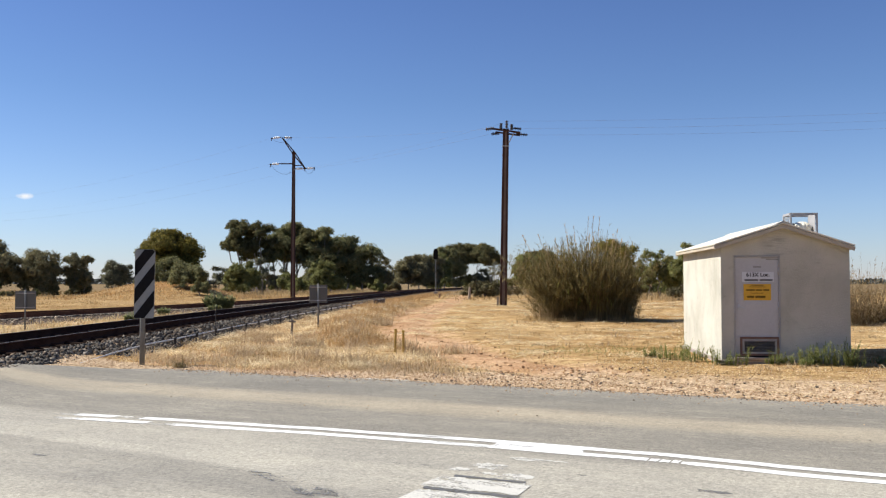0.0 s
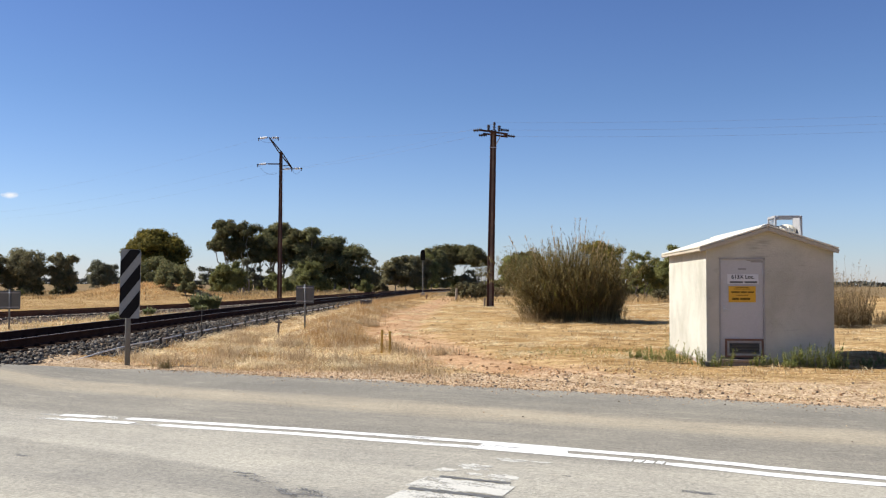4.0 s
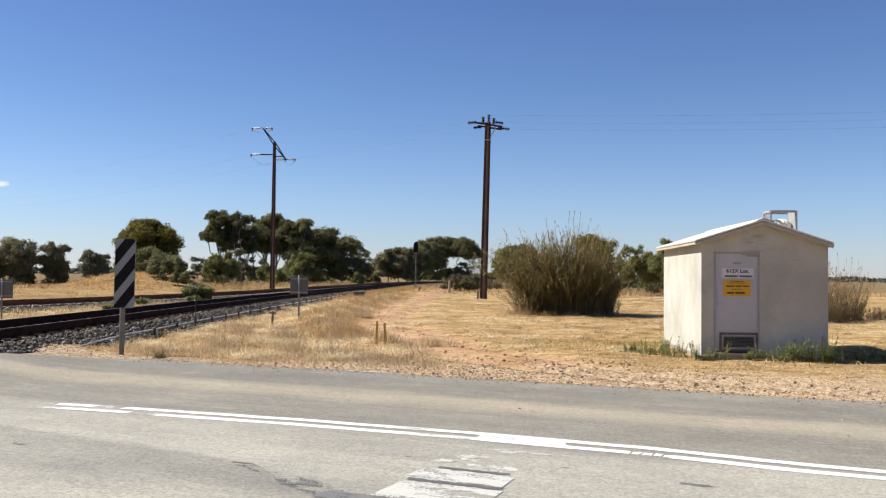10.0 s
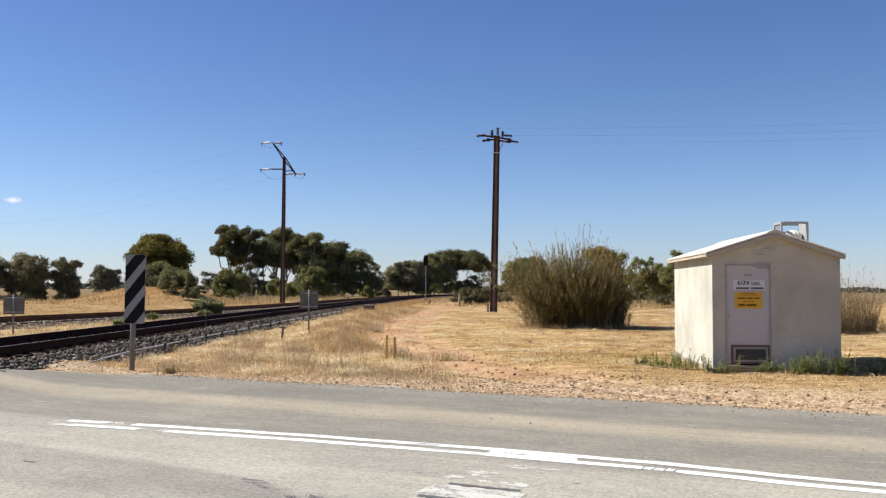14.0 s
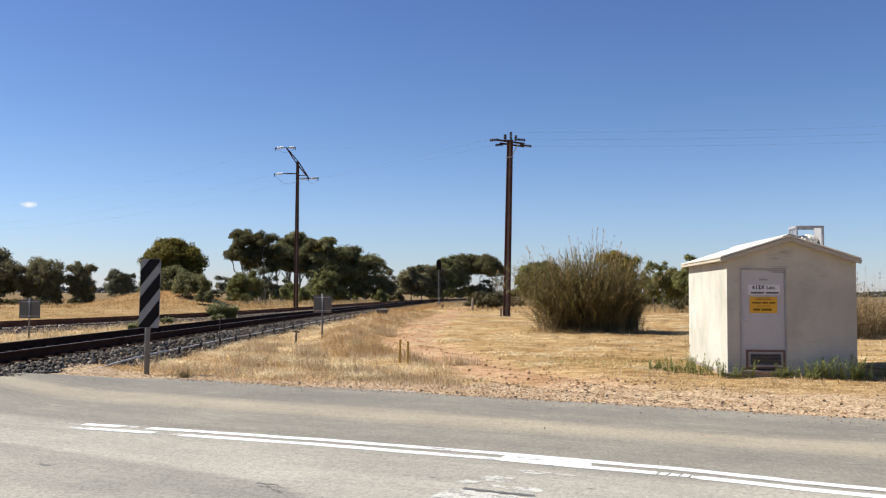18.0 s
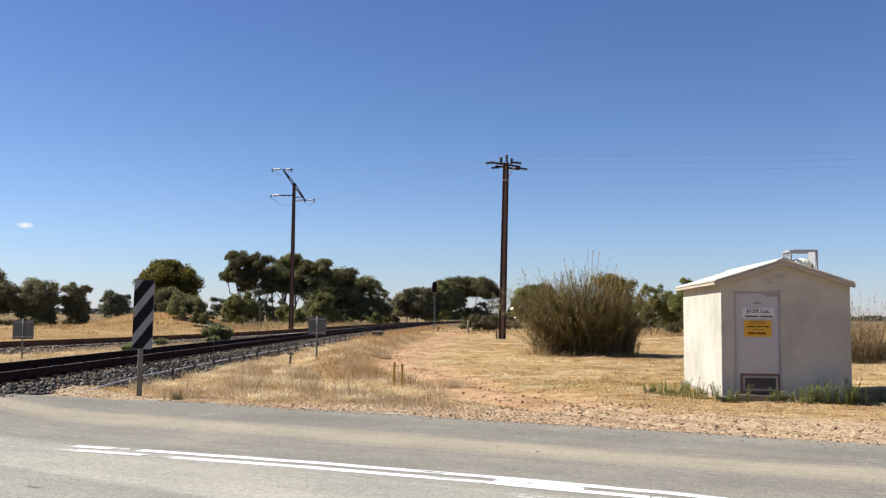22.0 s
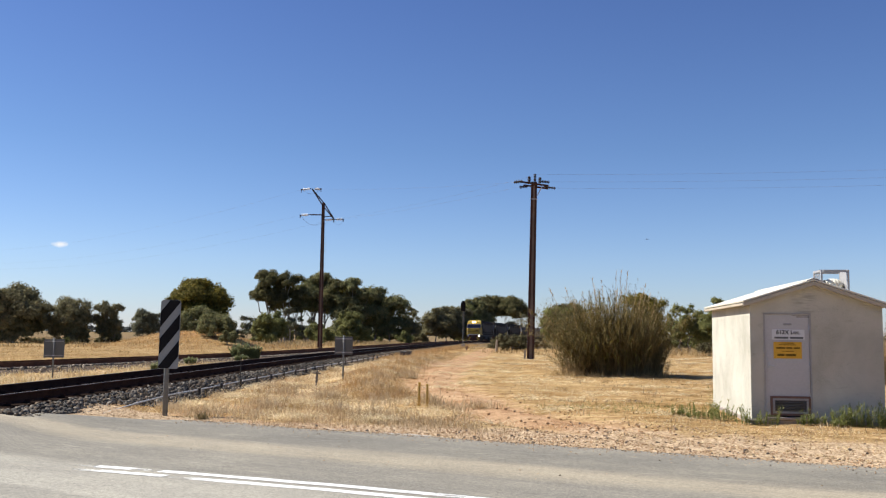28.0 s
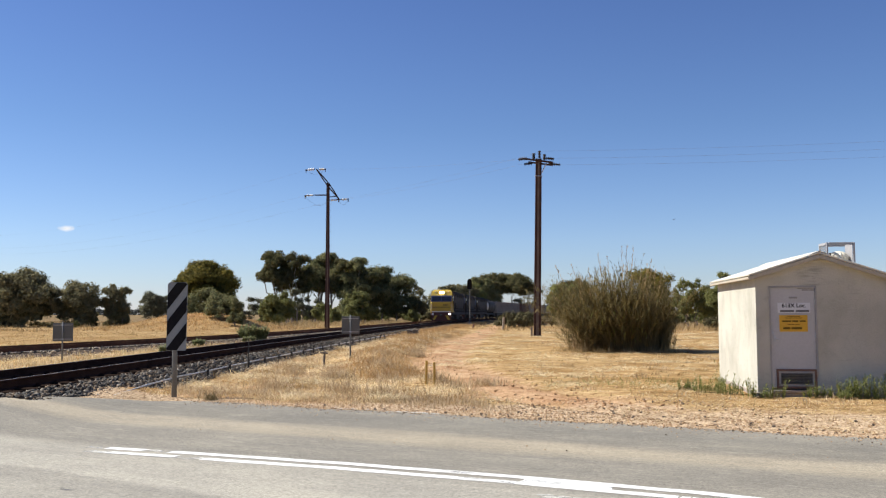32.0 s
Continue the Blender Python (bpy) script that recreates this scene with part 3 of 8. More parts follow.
M_SCREEN = surface("dark_windscreen", (0.012, 0.014, 0.03), (0.008, 0.01, 0.02), 0.25, 0, 3, 20, 0.0, spec=0.15)
M_PLATEBACK = surface("weathered_plate_back", (0.14, 0.138, 0.122), (0.105, 0.104, 0.094), 0.7, 0.0, 3, 30, 0.1)
M_TURBINE = surface("cream_ventilator", (0.74, 0.69, 0.56), (0.60, 0.55, 0.43), 0.6, 0, 3, 30, 0.2)
M_SIGNBACK = surface("grey_sign_back", (0.33, 0.32, 0.295), (0.26, 0.25, 0.23), 0.8, 0.0, 3, 30, 0.1, spec=0.1)
M_WHITE = surface("white_enamel", (0.80, 0.80, 0.79), (0.72, 0.72, 0.71), 0.45, 0, 3, 40, 0.05)
M_NOTICE = surface("weathered_white_notice", (0.66, 0.65, 0.64), (0.58, 0.57, 0.56), 0.6, 0, 3, 40, 0.05)
M_YELLOW = surface("yellow_enamel", (0.70, 0.385, 0.03), (0.60, 0.32, 0.025), 0.6, 0, 3, 40, 0.05)
M_BLACK = surface("faded_black_paint", (0.022, 0.019, 0.019), (0.014, 0.012, 0.012), 0.85, 0, 6, 60, 0.05, spec=0.05)
M_INK = surface("faded_ink", (0.15, 0.145, 0.14), (0.10, 0.095, 0.09), 0.7, 0, 6, 60, 0.02, spec=0.05)
M_INKBROWN = surface("faded_ink_on_yellow", (0.20, 0.115, 0.02), (0.12, 0.07, 0.015), 0.7, 0, 6, 60, 0.02, spec=0.05)
M_PEG = surface("faded_yellow_steel", (0.56, 0.37, 0.075), (0.36, 0.21, 0.055), 0.7, 0, 8, 60, 0.2)
M_CONCRETE = surface("pole_concrete", (0.36, 0.30, 0.25), (0.23, 0.19, 0.16), 0.9, 0, 2, 30, 0.4)
M_POLECORE = surface("rust_stained_concrete", (0.20, 0.145, 0.115), (0.10, 0.07, 0.055), 0.9, 0, 0.6, 30, 0.4, stain=(0.30, 0.23, 0.18), stain_scale=0.35)
M_POLESTEEL = surface("rusted_pole_steel", (0.085, 0.042, 0.03), (0.035, 0.02, 0.016), 0.85, 0, 1.5, 25, 0.4, spec=0.2)
M_WIRE = surface("dull_wire", (0.16, 0.17, 0.20), (0.11, 0.115, 0.13), 0.8, 0.0, 3, 30, 0)
M_PORCELAIN = surface("pale_porcelain", (0.80, 0.80, 0.78), (0.70, 0.69, 0.67), 0.6, 0, 4, 30, 0, spec=0.2)
M_BROWNGLAZE = surface("dark_glazed_insulator", (0.06, 0.045, 0.045), (0.035, 0.03, 0.03), 0.65, 0, 4, 30, 0, spec=0.15)
M_PIPE = surface("pale_conduit", (0.62, 0.60, 0.57), (0.48, 0.46, 0.43), 0.6, 0, 3, 30, 0.1)
M_OLDTIMBER = surface("grey_timber", (0.36, 0.29, 0.21), (0.18, 0.14, 0.10), 0.9, 0, 4, 30, 0.5)
M_LOCOYELLOW = surface("locomotive_yellow", (0.54, 0.355, 0.034), (0.39, 0.25, 0.04), 0.6, 0, 2, 20, 0.05, stain=(0.36, 0.235, 0.07))
M_LOCOGREY = surface("locomotive_grey", (0.034, 0.026, 0.02), (0.014, 0.011, 0.009), 0.9, 0, 1.2, 12, 0.1, spec=0.1)
M_LOCOBLUE = surface("locomotive_blue", (0.018, 0.024, 0.07), (0.012, 0.017, 0.05), 0.45, 0, 2, 20, 0.05)
M_UNDER = surface("oily_underframe", (0.06, 0.05, 0.042), (0.03, 0.026, 0.022), 0.85, 0, 3, 20, 0.3)
M_TANK = surface("dusty_silver_tank", (0.105, 0.095, 0.085), (0.055, 0.05, 0.044), 0.8, 0.0, 1, 14, 0.1, stain=(0.06, 0.052, 0.045), spec=0.15)
M_HOODPALE = surface("dusty_hood_panel", (0.15, 0.115, 0.09), (0.085, 0.065, 0.05), 0.8, 0, 1.2, 12, 0.1, spec=0.1)
# cream for the nose stripe, and for the light on the tank ends
M_TANKEND = surface("cream_stripe_lit_end", (0.74, 0.69, 0.60), (0.58, 0.53, 0.46), 0.6, 0, 2, 20, 0.1)
M_BOXGREY = surface("pale_grey_container", (0.30, 0.255, 0.21), (0.20, 0.165, 0.135), 0.8, 0, 1, 14, 0.1, stain=(0.24, 0.17, 0.13))
M_BOXRUST = surface("rust_brown_container", (0.13, 0.06, 0.042), (0.08, 0.042, 0.032), 0.65, 0, 1, 14, 0.1)
M_BOXBLUE = surface("slate_container", (0.14, 0.15, 0.165), (0.09, 0.10, 0.11), 0.6, 0, 1, 14, 0.1)
M_GLASS, _n, _l, _p = shader("dark_window_glass")
_p.inputs["Base Color"].default_value = (0.015, 0.018, 0.022, 1)
_p.inputs["Roughness"].default_value = 0.068
M_HEAD = lamp_glass("headlight_glass", (1.0, 0.97, 0.88), 14)
M_DITCH = lamp_glass("ditch_light_glass", (1.0, 0.97, 0.88), 9)


# ---- building blocks ----
def mesh_of(name, verts, faces, material, smooth=False):
    me = bpy.data.meshes.new(name)
    me.from_pydata(verts, [], faces)
    me.materials.append(material)
    if smooth:
        me.polygons.foreach_set("use_smooth", [True] * len(me.polygons))
    me.update()
    return me


def mesh_np(name, verts, faces, material, smooth=False):
    """verts (n, 3) and faces (m, k) as arrays: quick for loose pieces in their thousands."""
    me = bpy.data.meshes.new(name)
    v, fa = np.asarray(verts, dtype=np.float32), np.asarray(faces, dtype=np.int32)
    k = fa.shape[1]
    me.vertices.add(len(v))
    me.vertices.foreach_set("co", v.ravel())
    me.loops.add(fa.size)
    me.loops.foreach_set("vertex_index", fa.ravel())
    me.polygons.add(len(fa))
    me.polygons.foreach_set("loop_start", np.arange(0, fa.size, k, dtype=np.int32))
    if smooth:
        me.polygons.foreach_set("use_smooth", np.ones(len(fa), dtype=bool))
    me.materials.append(material)
    me.update(calc_edges=True)
    me.validate()
    return me


def part(name, bm, material, parent, label="", smooth=False, at=None):
    """Links a bmesh (or a mesh) as one mesh object under a thing or under a part."""
    if isinstance(bm, bmesh.types.BMesh):
        me = bpy.data.meshes.new(name)
        bm.to_mesh(me)
        bm.free()
        me.materials.append(material)
        if smooth:
            me.polygons.foreach_set("use_smooth", [True] * len(me.polygons))
    else:
        me = bm
    ob = new(name, me)
    ob.parent = parent
    if at is not None:
        ob.matrix_basis = at
    return tagged(ob, label=label)


def thing(name, m, label, category, group="", kind=""):
    ob = new(name)
    ob.matrix_basis = m
    ob.empty_display_size = 0.2
    return tagged(ob, label, category, group, kind)


def add_box(bm, c, s, bevel=0.0, m=None):
    r = bmesh.ops.create_cube(bm, size=1.0, matrix=Matrix.Translation(c) @ Matrix.Diagonal((*s, 1)))
    vs = r["verts"]
    if bevel:
        es = list({e for v in vs for e in v.link_edges})
        vs = bmesh.ops.bevel(bm, geom=es, offset=bevel, segments=1, affect="EDGES", profile=0.5)["verts"]
    if m is not None:
        bmesh.ops.transform(bm, matrix=m, verts=list(set(vs)))
    return vs


def box(c, s, bevel=0.0):
    bm = bmesh.new()
    add_box(bm, c, s, bevel)
    return bm


def add_tube(bm, a, b, r1, r2=None, seg=10):
    a, b = Vector(a), Vector(b)
    m = Matrix.Translation((a + b) / 2) @ (b - a).to_track_quat("Z", "Y").to_matrix().to_4x4()
    bmesh.ops.create_cone(bm, cap_ends=True, segments=seg, radius1=r1, radius2=r1 if r2 is None else r2, depth=(b - a).length, matrix=m)


def tube(a, b, r1, r2=None, seg=10):
    bm = bmesh.new()
    add_tube(bm, a, b, r1, r2, seg)
    return bm


def prism(outline, y0, y1):
    """An outline in x and z, drawn out along y."""
    bm = bmesh.new()
    a = [bm.verts.new((x, y0, z)) for x, z in outline]
    b = [bm.verts.new((x, y1, z)) for x, z in outline]
    k = len(outline)
    bm.faces.new(a)
    bm.faces.new(b[::-1])
    for i in range(k):
        bm.faces.new((a[i], b[i], b[(i + 1) % k], a[(i + 1) % k]))
    bmesh.ops.recalc_face_normals(bm, faces=bm.faces)
    return bm


# ---- the plan: track lines and road ----
SLOPES = ((-400, 0.012), (30, 0.012), (50, 0.035), (75, 0.052), (100, 0.056), (126, 0.061), (143, 0.066), (160, 0.08), (177, 0.108), (190, 0.135), (211, 0.172), (240, 0.205), (300, 0.25), (2000, 0.26))
_ys = np.arange(-120.0, 1500.0, 1.0)
_sl = np.interp(_ys, [a for a, _ in SLOPES], [b for _, b in SLOPES])
_xs = np.concatenate(([0.0], np.cumsum((_sl[1:] + _sl[:-1]) / 2)))
_xs += -8.72 - np.interp(20.0, _ys, _xs)
_arc = np.concatenate(([0.0], np.cumsum(np.hypot(np.diff(_ys), np.diff(_xs)))))
SIDING = ((-60, -29.0), (25, -19.3), (34, -17.3), (43, -15.4), (51, -13.9), (62, -12.6), (74, -11.7), (90, -10.9))
RAIL_Z = 0.42


def main_x(y):
    return float(np.interp(y, _ys, _xs))


def siding_x(y):
    return float(np.interp(y, [a for a, _ in SIDING], [b for _, b in SIDING])) if y < 90 else main_x(y) - 4.7


def on_track(s):
    """The place on the main line at the arc length s."""
    return float(np.interp(s, _arc, _xs)), float(np.interp(s, _arc, _ys))


ROAD_TURN = math.atan(-0.467)
ROAD = Matrix.Translation((0, 13.57, 0)) @ Matrix.Rotation(ROAD_TURN, 4, "Z") @ Matrix.Diagonal((1, -1, 1, 1))


def road_v(x, y):
    """Distance from the road's far edge, towards the camera."""
    return -0.42313 * x - 0.90607 * (y - 13.57)


def dirt_x(y):
    return np.interp(y, (12, 14.5, 17.3, 20, 22.5, 28, 35, 50, 75, 110, 170), (5.0, 3.0, 1.3, 0.45, -0.1, -1.15, -1.35, -0.8, 0.6, 2.4, 6.0))


def road_u(x, y):
    return 0.90607 * x - 0.42313 * (y - 13.57)


def road_edge(u):
    """The far edge draws in where the shoulder ends at the level crossing."""
    return np.interp(u, (-17, -14, -8.2, -7.0, -6.3, -5.6), (0.0, 3.0, 3.0, 1.9, 0.7, 0.0))


def crossing_rise(x, y):
    d = np.clip((3.6 - np.abs(x - np.interp(y, _ys, _xs))) / 2.4, 0, 1)
    k = np.clip((20.0 - y) / 3.0, 0, 1)
    return 0.20 * d * d * (3 - 2 * d) * k * k * (3 - 2 * k)


def ground_z(x, y):
    """Height of the open ground: nearly flat, with one grassed mound beyond the siding."""
    z = 1.5 * np.exp(-(((x + 29.5) / 5.4) ** 2 + ((y - 92) / 6.0) ** 2)) + 0.9 * np.exp(-(((x + 24.0) / 3.4) ** 2 + ((y - 88) / 5.0) ** 2))
    near = np.clip((np.hypot(x, y) - 4) / 12, 0, 1) * np.clip((90 - np.hypot(x, y)) / 30, 0, 1)
    bumps = 0.025 * np.sin(x * 1.3 + 0.6 * y) * np.sin(y * 0.9 - 0.4 * x) + 0.015 * np.sin(2.9 * x + 1.0) * np.sin(2.3 * y)
    edge = np.clip(-road_v(x, y) / 1.5, 0, 1)
    # a low bank of earth on the track side of the dirt way, and two wheel ruts
    bank = 0.26 * np.exp(-((x - dirt_x(y) + 2.1) / 0.8) ** 2) * np.clip((y - 22) / 6, 0, 1) * np.clip((75 - y) / 20, 0, 1)
    ruts = -0.065 * (np.exp(-((x - dirt_x(y) - 0.75) / 0.3) ** 2) + np.exp(-((x - dirt_x(y) + 0.75) / 0.3) ** 2)) * np.clip((80 - y) / 20, 0, 1)
    return z + crossing_rise(x, y) + (bumps * near + bank + ruts) * edge - 0.012 - 0.02 * np.clip(road_v(x, y) / 0.6, 0, 1) * np.clip((12 - road_v(x, y)) / 2, 0, 1)


# ---- ground: one sheet to the horizon ----
def graded(lo, a, b, hi, step):
    inner = np.arange(a, b + 1e-6, step)
    out_hi, out_lo, d = [b], [a], step
    while out_hi[-1] < hi:
        d *= 1.22
        out_hi.append(out_hi[-1] + d)
    d = step
    while out_lo[-1] > lo:
        d *= 1.22
        out_lo.append(out_lo[-1] - d)
    return np.concatenate((np.array(out_lo[:0:-1]), inner, np.array(out_hi[1:])))


def build_ground():
    gx, gy = graded(-4200, -36, 24, 4200, 0.31), graded(-4200, 3, 106, 4200, 0.36)
    X, Y = np.meshgrid(gx, gy)
    v = np.stack((X, Y, ground_z(X, Y)), -1).reshape(-1, 3)
    nx, ny = len(gx), len(gy)
    i = (np.arange(ny - 1)[:, None] * nx + np.arange(nx - 1)[None, :]).ravel()
    me = mesh_np("ground", v, np.stack((i, i + 1, i + nx + 1, i + nx), -1), M_GROUND, True)
    x, y = v[:, 0], v[:, 1]
    off = np.abs(x - dirt_x(y))
    main = np.interp(y, _ys, _xs)
    soil = np.clip(0.86 - off / 2.4, 0, 0.7) * np.clip((150 - y) / 40, 0, 1) * np.clip((y - 12) / 2, 0, 1)
    soil = np.maximum(soil, 0.40 * np.clip(1 - np.abs(x - dirt_x(y) - 1.6) / 1.8, 0, 1) * np.clip((44 - y) / 10, 0, 1))
    soil = np.maximum(soil, 0.2 * np.exp(-(((x - 5.0) / 1.6) ** 2 + ((y - 16.0) / 0.8) ** 2)))
    patchy = np.sin(1.7 * x + 0.8 * y) * np.sin(1.1 * y - 0.9 * x + 1.0) + 0.5 * np.sin(3.3 * x - 2.1 * y)
    soil = np.maximum(soil, (0.32 + 0.25 * patchy) * (x < dirt_x(y)) * (x > np.interp(y, _ys, _xs)) * np.clip((70 - y) / 20, 0, 1))
    soil = np.maximum(soil, 0.5 * np.exp(-(((x + 28) / 5) ** 2 + ((y - 90) / 6) ** 2)))
    soil = np.maximum(soil, 0.95 * np.exp(-(((x + 1.2) / 1.5) ** 2 + ((y - 46) / 9) ** 2)))
    off_road = -road_v(x, y)
    width = np.interp(x, (-9, -4, 0, 3, 9), (0.8, 1.0, 2.8, 4.5, 4.0))
    gravel = np.clip(1.2 - off_road / width, 0, 1) * (off_road > -0.6)
    left = (road_u(x, y) < -4.5) & (off_road < 0.4) & (off_road > -4)
    soil = np.where(left, 0.6, soil)
    gravel = np.where(left, 0.8, gravel)
    side = np.interp(y, [a for a, _ in SIDING], [b for _, b in SIDING])
    gravel = np.maximum(gravel, 0.46 * (x < main - 1.8) * (x > side - 2.0) * (y > 14) * (y < 88))
    gravel = np.maximum(gravel, (road_v(x, y) > 9) * np.clip((15 - road_v(x, y)) / 3, 0, 1))
    # far off, the tall grass's self-shadowing is put in as a darker colour
    rank_shade = np.clip((y - 92) / 45, 0, 1) * 0.9
    rank_shade = np.maximum(rank_shade, 0.42 * np.clip((main - x - 5) / 6, 0, 1) * np.clip((y - 30) / 25, 0, 1))
    for key, val in (("soil", soil), ("gravel", gravel), ("rank_shade", rank_shade)):
        a = me.attributes.new(key, "FLOAT", "POINT")
        a.data.foreach_set("value", val.astype(np.float32))
    tagged(new("ground", me), "flat dry plain of straw-coloured grass and bare red earth", "ground", kind="structure")


build_ground()


def build_road():
    us, vs = np.concatenate((np.arange(-160, -16, 4.0), np.arange(-16, 30, 0.5), np.arange(30, 162, 4.0))), np.array([-0.35, -0.12, 0, 0.15, 0.6, 1.5, 3, 4.5, 6, 8, 9.6, 10.2, 10.6])
    rng = random.Random(5)
    verts = []
    for u in us:
        jag = [rng.uniform(-0.06, 0.06) + 0.05 * math.sin(u * 1.7), rng.uniform(-0.05, 0.05)]
        for j, v in enumerate(vs):
            z = 0.02 * min(1, (v + 0.35) / 0.5) + 0.05 * max(0, 1 - abs(v - 5) / 5.5) - 0.05 * max(0, 1 - abs(v - 5) / 5.5) if j else -0.03
            vv = v + (jag[0] if j < 3 else 0)
            e = float(road_edge(u))
            vv = vv + e * max(0.0, 1 - max(v, 0) / 8.0)
            p = ROAD @ Vector((u, vv, 0))
            d = p.x - main_x(p.y)
            hump = max(0.0, min(1.0, (1.7 - abs(d)) / 0.8)) * max(0.0, min(1.0, (13.2 - p.y) / 0.8))
            verts.append((u, vv, z + float(crossing_rise(p.x, p.y)) + 0.2 * hump * hump * (3 - 2 * hump)))
    k = len(vs)
    faces = [(i * k + j, (i + 1) * k + j, (i + 1) * k + j + 1, i * k + j + 1) for i in range(len(us) - 1) for j in range(k - 1)]
    me = mesh_of("road", verts, [f[::-1] for f in faces], M_ASPHALT, True)
    ob = new("road", me)
    ob.matrix_basis = Matrix.Translation((0, 13.57, 0)) @ Matrix.Rotation(ROAD_TURN, 4, "Z")
    me.transform(Matrix.Diagonal((1, -1, 1, 1)))
    me.flip_normals()
    tagged(ob, "worn grey sealed country road with dusty wheel lines", "road", kind="structure")
    return ob


road = build_road()


def road_strip(name, material, us, inner, outer, z=0.0222, seed=0, ragged=0.012, label="", category="road marking", group=""):
    """A painted strip on the road: local distances across at its two edges, along the places us."""
    rng = random.Random(seed)
    verts = []
    step = min(ragged, 0.35 * (us[1] - us[0]))
    for i, u in enumerate(us):
        for w in (inner[i], outer[i]):
            verts.append((u + rng.uniform(-step, step), -(w + rng.uniform(-ragged, ragged)), z + 0.0003 * (seed % 9)))
    n = len(us)
    faces = [(2 * i, 2 * i + 1, 2 * i + 3, 2 * i + 2) for i in range(n - 1)]
    me = mesh_of(name, verts, faces, material)
    ob = new(name, me)
    ob.matrix_basis = Matrix.Translation((0, 13.57, 0)) @ Matrix.Rotation(ROAD_TURN, 4, "Z")
    return tagged(ob, label, category, group, "structure")


def road_blot(u, w, ru, rw, seed, material=None, name="paint_blot", label="ragged blot of old white paint on the road", group="paint blots"):
    """A worn blot of paint with a ragged outline."""
    rng = random.Random(seed)
    n = 22
    verts = [(u, -w, 0.0225)]
    for i in range(n):
        a, k = 2 * math.pi * i / n, rng.uniform(0.6, 1.25)
        verts.append((u + math.cos(a) * ru * k, -(w + math.sin(a) * rw * k), 0.0225))
    ob = new(name, mesh_of(name, verts, [(0, 1 + (i + 1) % n, 1 + i) for i in range(n)], material or M_LINE_MID))
    ob.matrix_basis = Matrix.Translation((0, 13.57, 0)) @ Matrix.Rotation(ROAD_TURN, 4, "Z")
    tagged(ob, label, "road marking", group, "structure")


def line_v(u):
    return np.interp(u, (-6, -2.6, -1.3, 0.7, 1.7, 2.5, 4.2, 5.2, 5.8, 30), (5.02, 4.69, 4.55, 4.37, 4.335, 4.30, 4.31, 4.425, 4.445, 4.7))


def build_markings():
    lab = "white centre line, fresh paint with worn gaps, on the road"
    spans = ((-2.66, -2.36, 0.0, M_LINE_THIN), (-2.36, -1.86, 0.0, M_LINE), (-1.86, -1.5, 0.0, M_LINE_THIN), (-1.5, 1.46, 0.0, M_LINE), (1.46, 2.05, 0.0, M_LINE_FADE), (2.05, 28.0, 0.0, M_LINE),
             (-2.4, -2.1, 0.30, M_LINE_THIN), (-2.1, -1.72, 0.30, M_LINE_FADE), (-1.72, -1.2, 0.30, M_LINE), (-1.2, -0.85, 0.30, M_LINE_THIN), (-0.85, 2.0, 0.30, M_LINE), (2.0, 2.6, 0.30, M_LINE_FADE), (2.6, 4.05, 0.30, M_LINE), (4.40, 28.0, 0.30, M_LINE))
    for k, (a, b, off, m) in enumerate(spans):
        us = np.linspace(a, b, max(4, int((b - a) * 5)))
        road_strip("road_line", m, us, line_v(us) + off * 0.9 - 0.055, line_v(us) + off * 0.9 + 0.085, seed=k, ragged=0.008, label=lab, group="painted centre lines")
    for k, u in enumerate((4.07, 4.16, 4.25, 4.34)):
        us = np.linspace(u, u + 0.066, 3)
        road_strip("road_line", M_LINE, us, line_v(us) + 0.222 + 0.012 * (k % 2), line_v(us) + 0.345, seed=40 + k, ragged=0.02, label="chipped end of a white centre line", group="painted centre lines")
    us = np.linspace(2.62, 3.45, 9)
    road_strip("paint_patch", M_LINE_FADE, us, line_v(us) + 0.085, line_v(us) + 0.25, seed=60, ragged=0.02, label="smear of white paint between the centre lines")
    for k, (u, w, ru, rw) in enumerate(((2.95, 5.42, 0.17, 0.13), (3.30, 5.70, 0.17, 0.12), (3.12, 5.02, 0.16, 0.07), (2.78, 5.62, 0.10, 0.07), (3.38, 5.0, 0.12, 0.03), (3.05, 5.68, 0.08, 0.05))):
        road_blot(u, w, ru, rw, 200 + k)
    for k, (a, b, i, o) in enumerate(((2.74, 3.5, 5.93, 6.28), (2.80, 3.56, 6.39, 6.9), (2.86, 3.60, 7.14, 8.2))):
        us = np.linspace(a, b, 20)
        road_strip("stop_line", M_LINE_MID, us, [i] * 20, [o] * 20, seed=70 + k, ragged=0.025, label="flaking piece of an old white stop line", group="old stop line")
    for k, (a, b, i, o, m) in enumerate(((2.84, 3.42, 5.84, 5.90, M_TAR), (2.8, 3.53, 6.30, 6.37, M_TAR))):
        us = np.linspace(a, b, 14)
        road_strip("tar_band", m, us, [i] * 14, [o] * 14, z=0.0245, seed=90 + k, ragged=0.014, label="black bitumen band sealed over the road paint", group="tar bands")
    us = np.linspace(-2.6, -0.55, 34)
    road_strip("broken_edge", M_LINE_THIN, us, np.full(34, -0.15), np.full(34, -0.03), z=0.0225, seed=85, ragged=0.03, label="chipped pale edge of the asphalt beside the gravel")
    # a broad grey seal that crosses the stop line and splits into a tyre mark
    us = np.linspace(2.45, 3.62, 24)
    road_strip("tar_band", M_SEAL, us, 6.90 - 0.02 * (us - 2.4), 7.12 - 0.06 * (us - 2.4), z=0.0248, seed=95, ragged=0.012, label="broad grey bitumen band over the old stop line", group="tar bands")
    us = np.linspace(1.30, 2.60, 30)
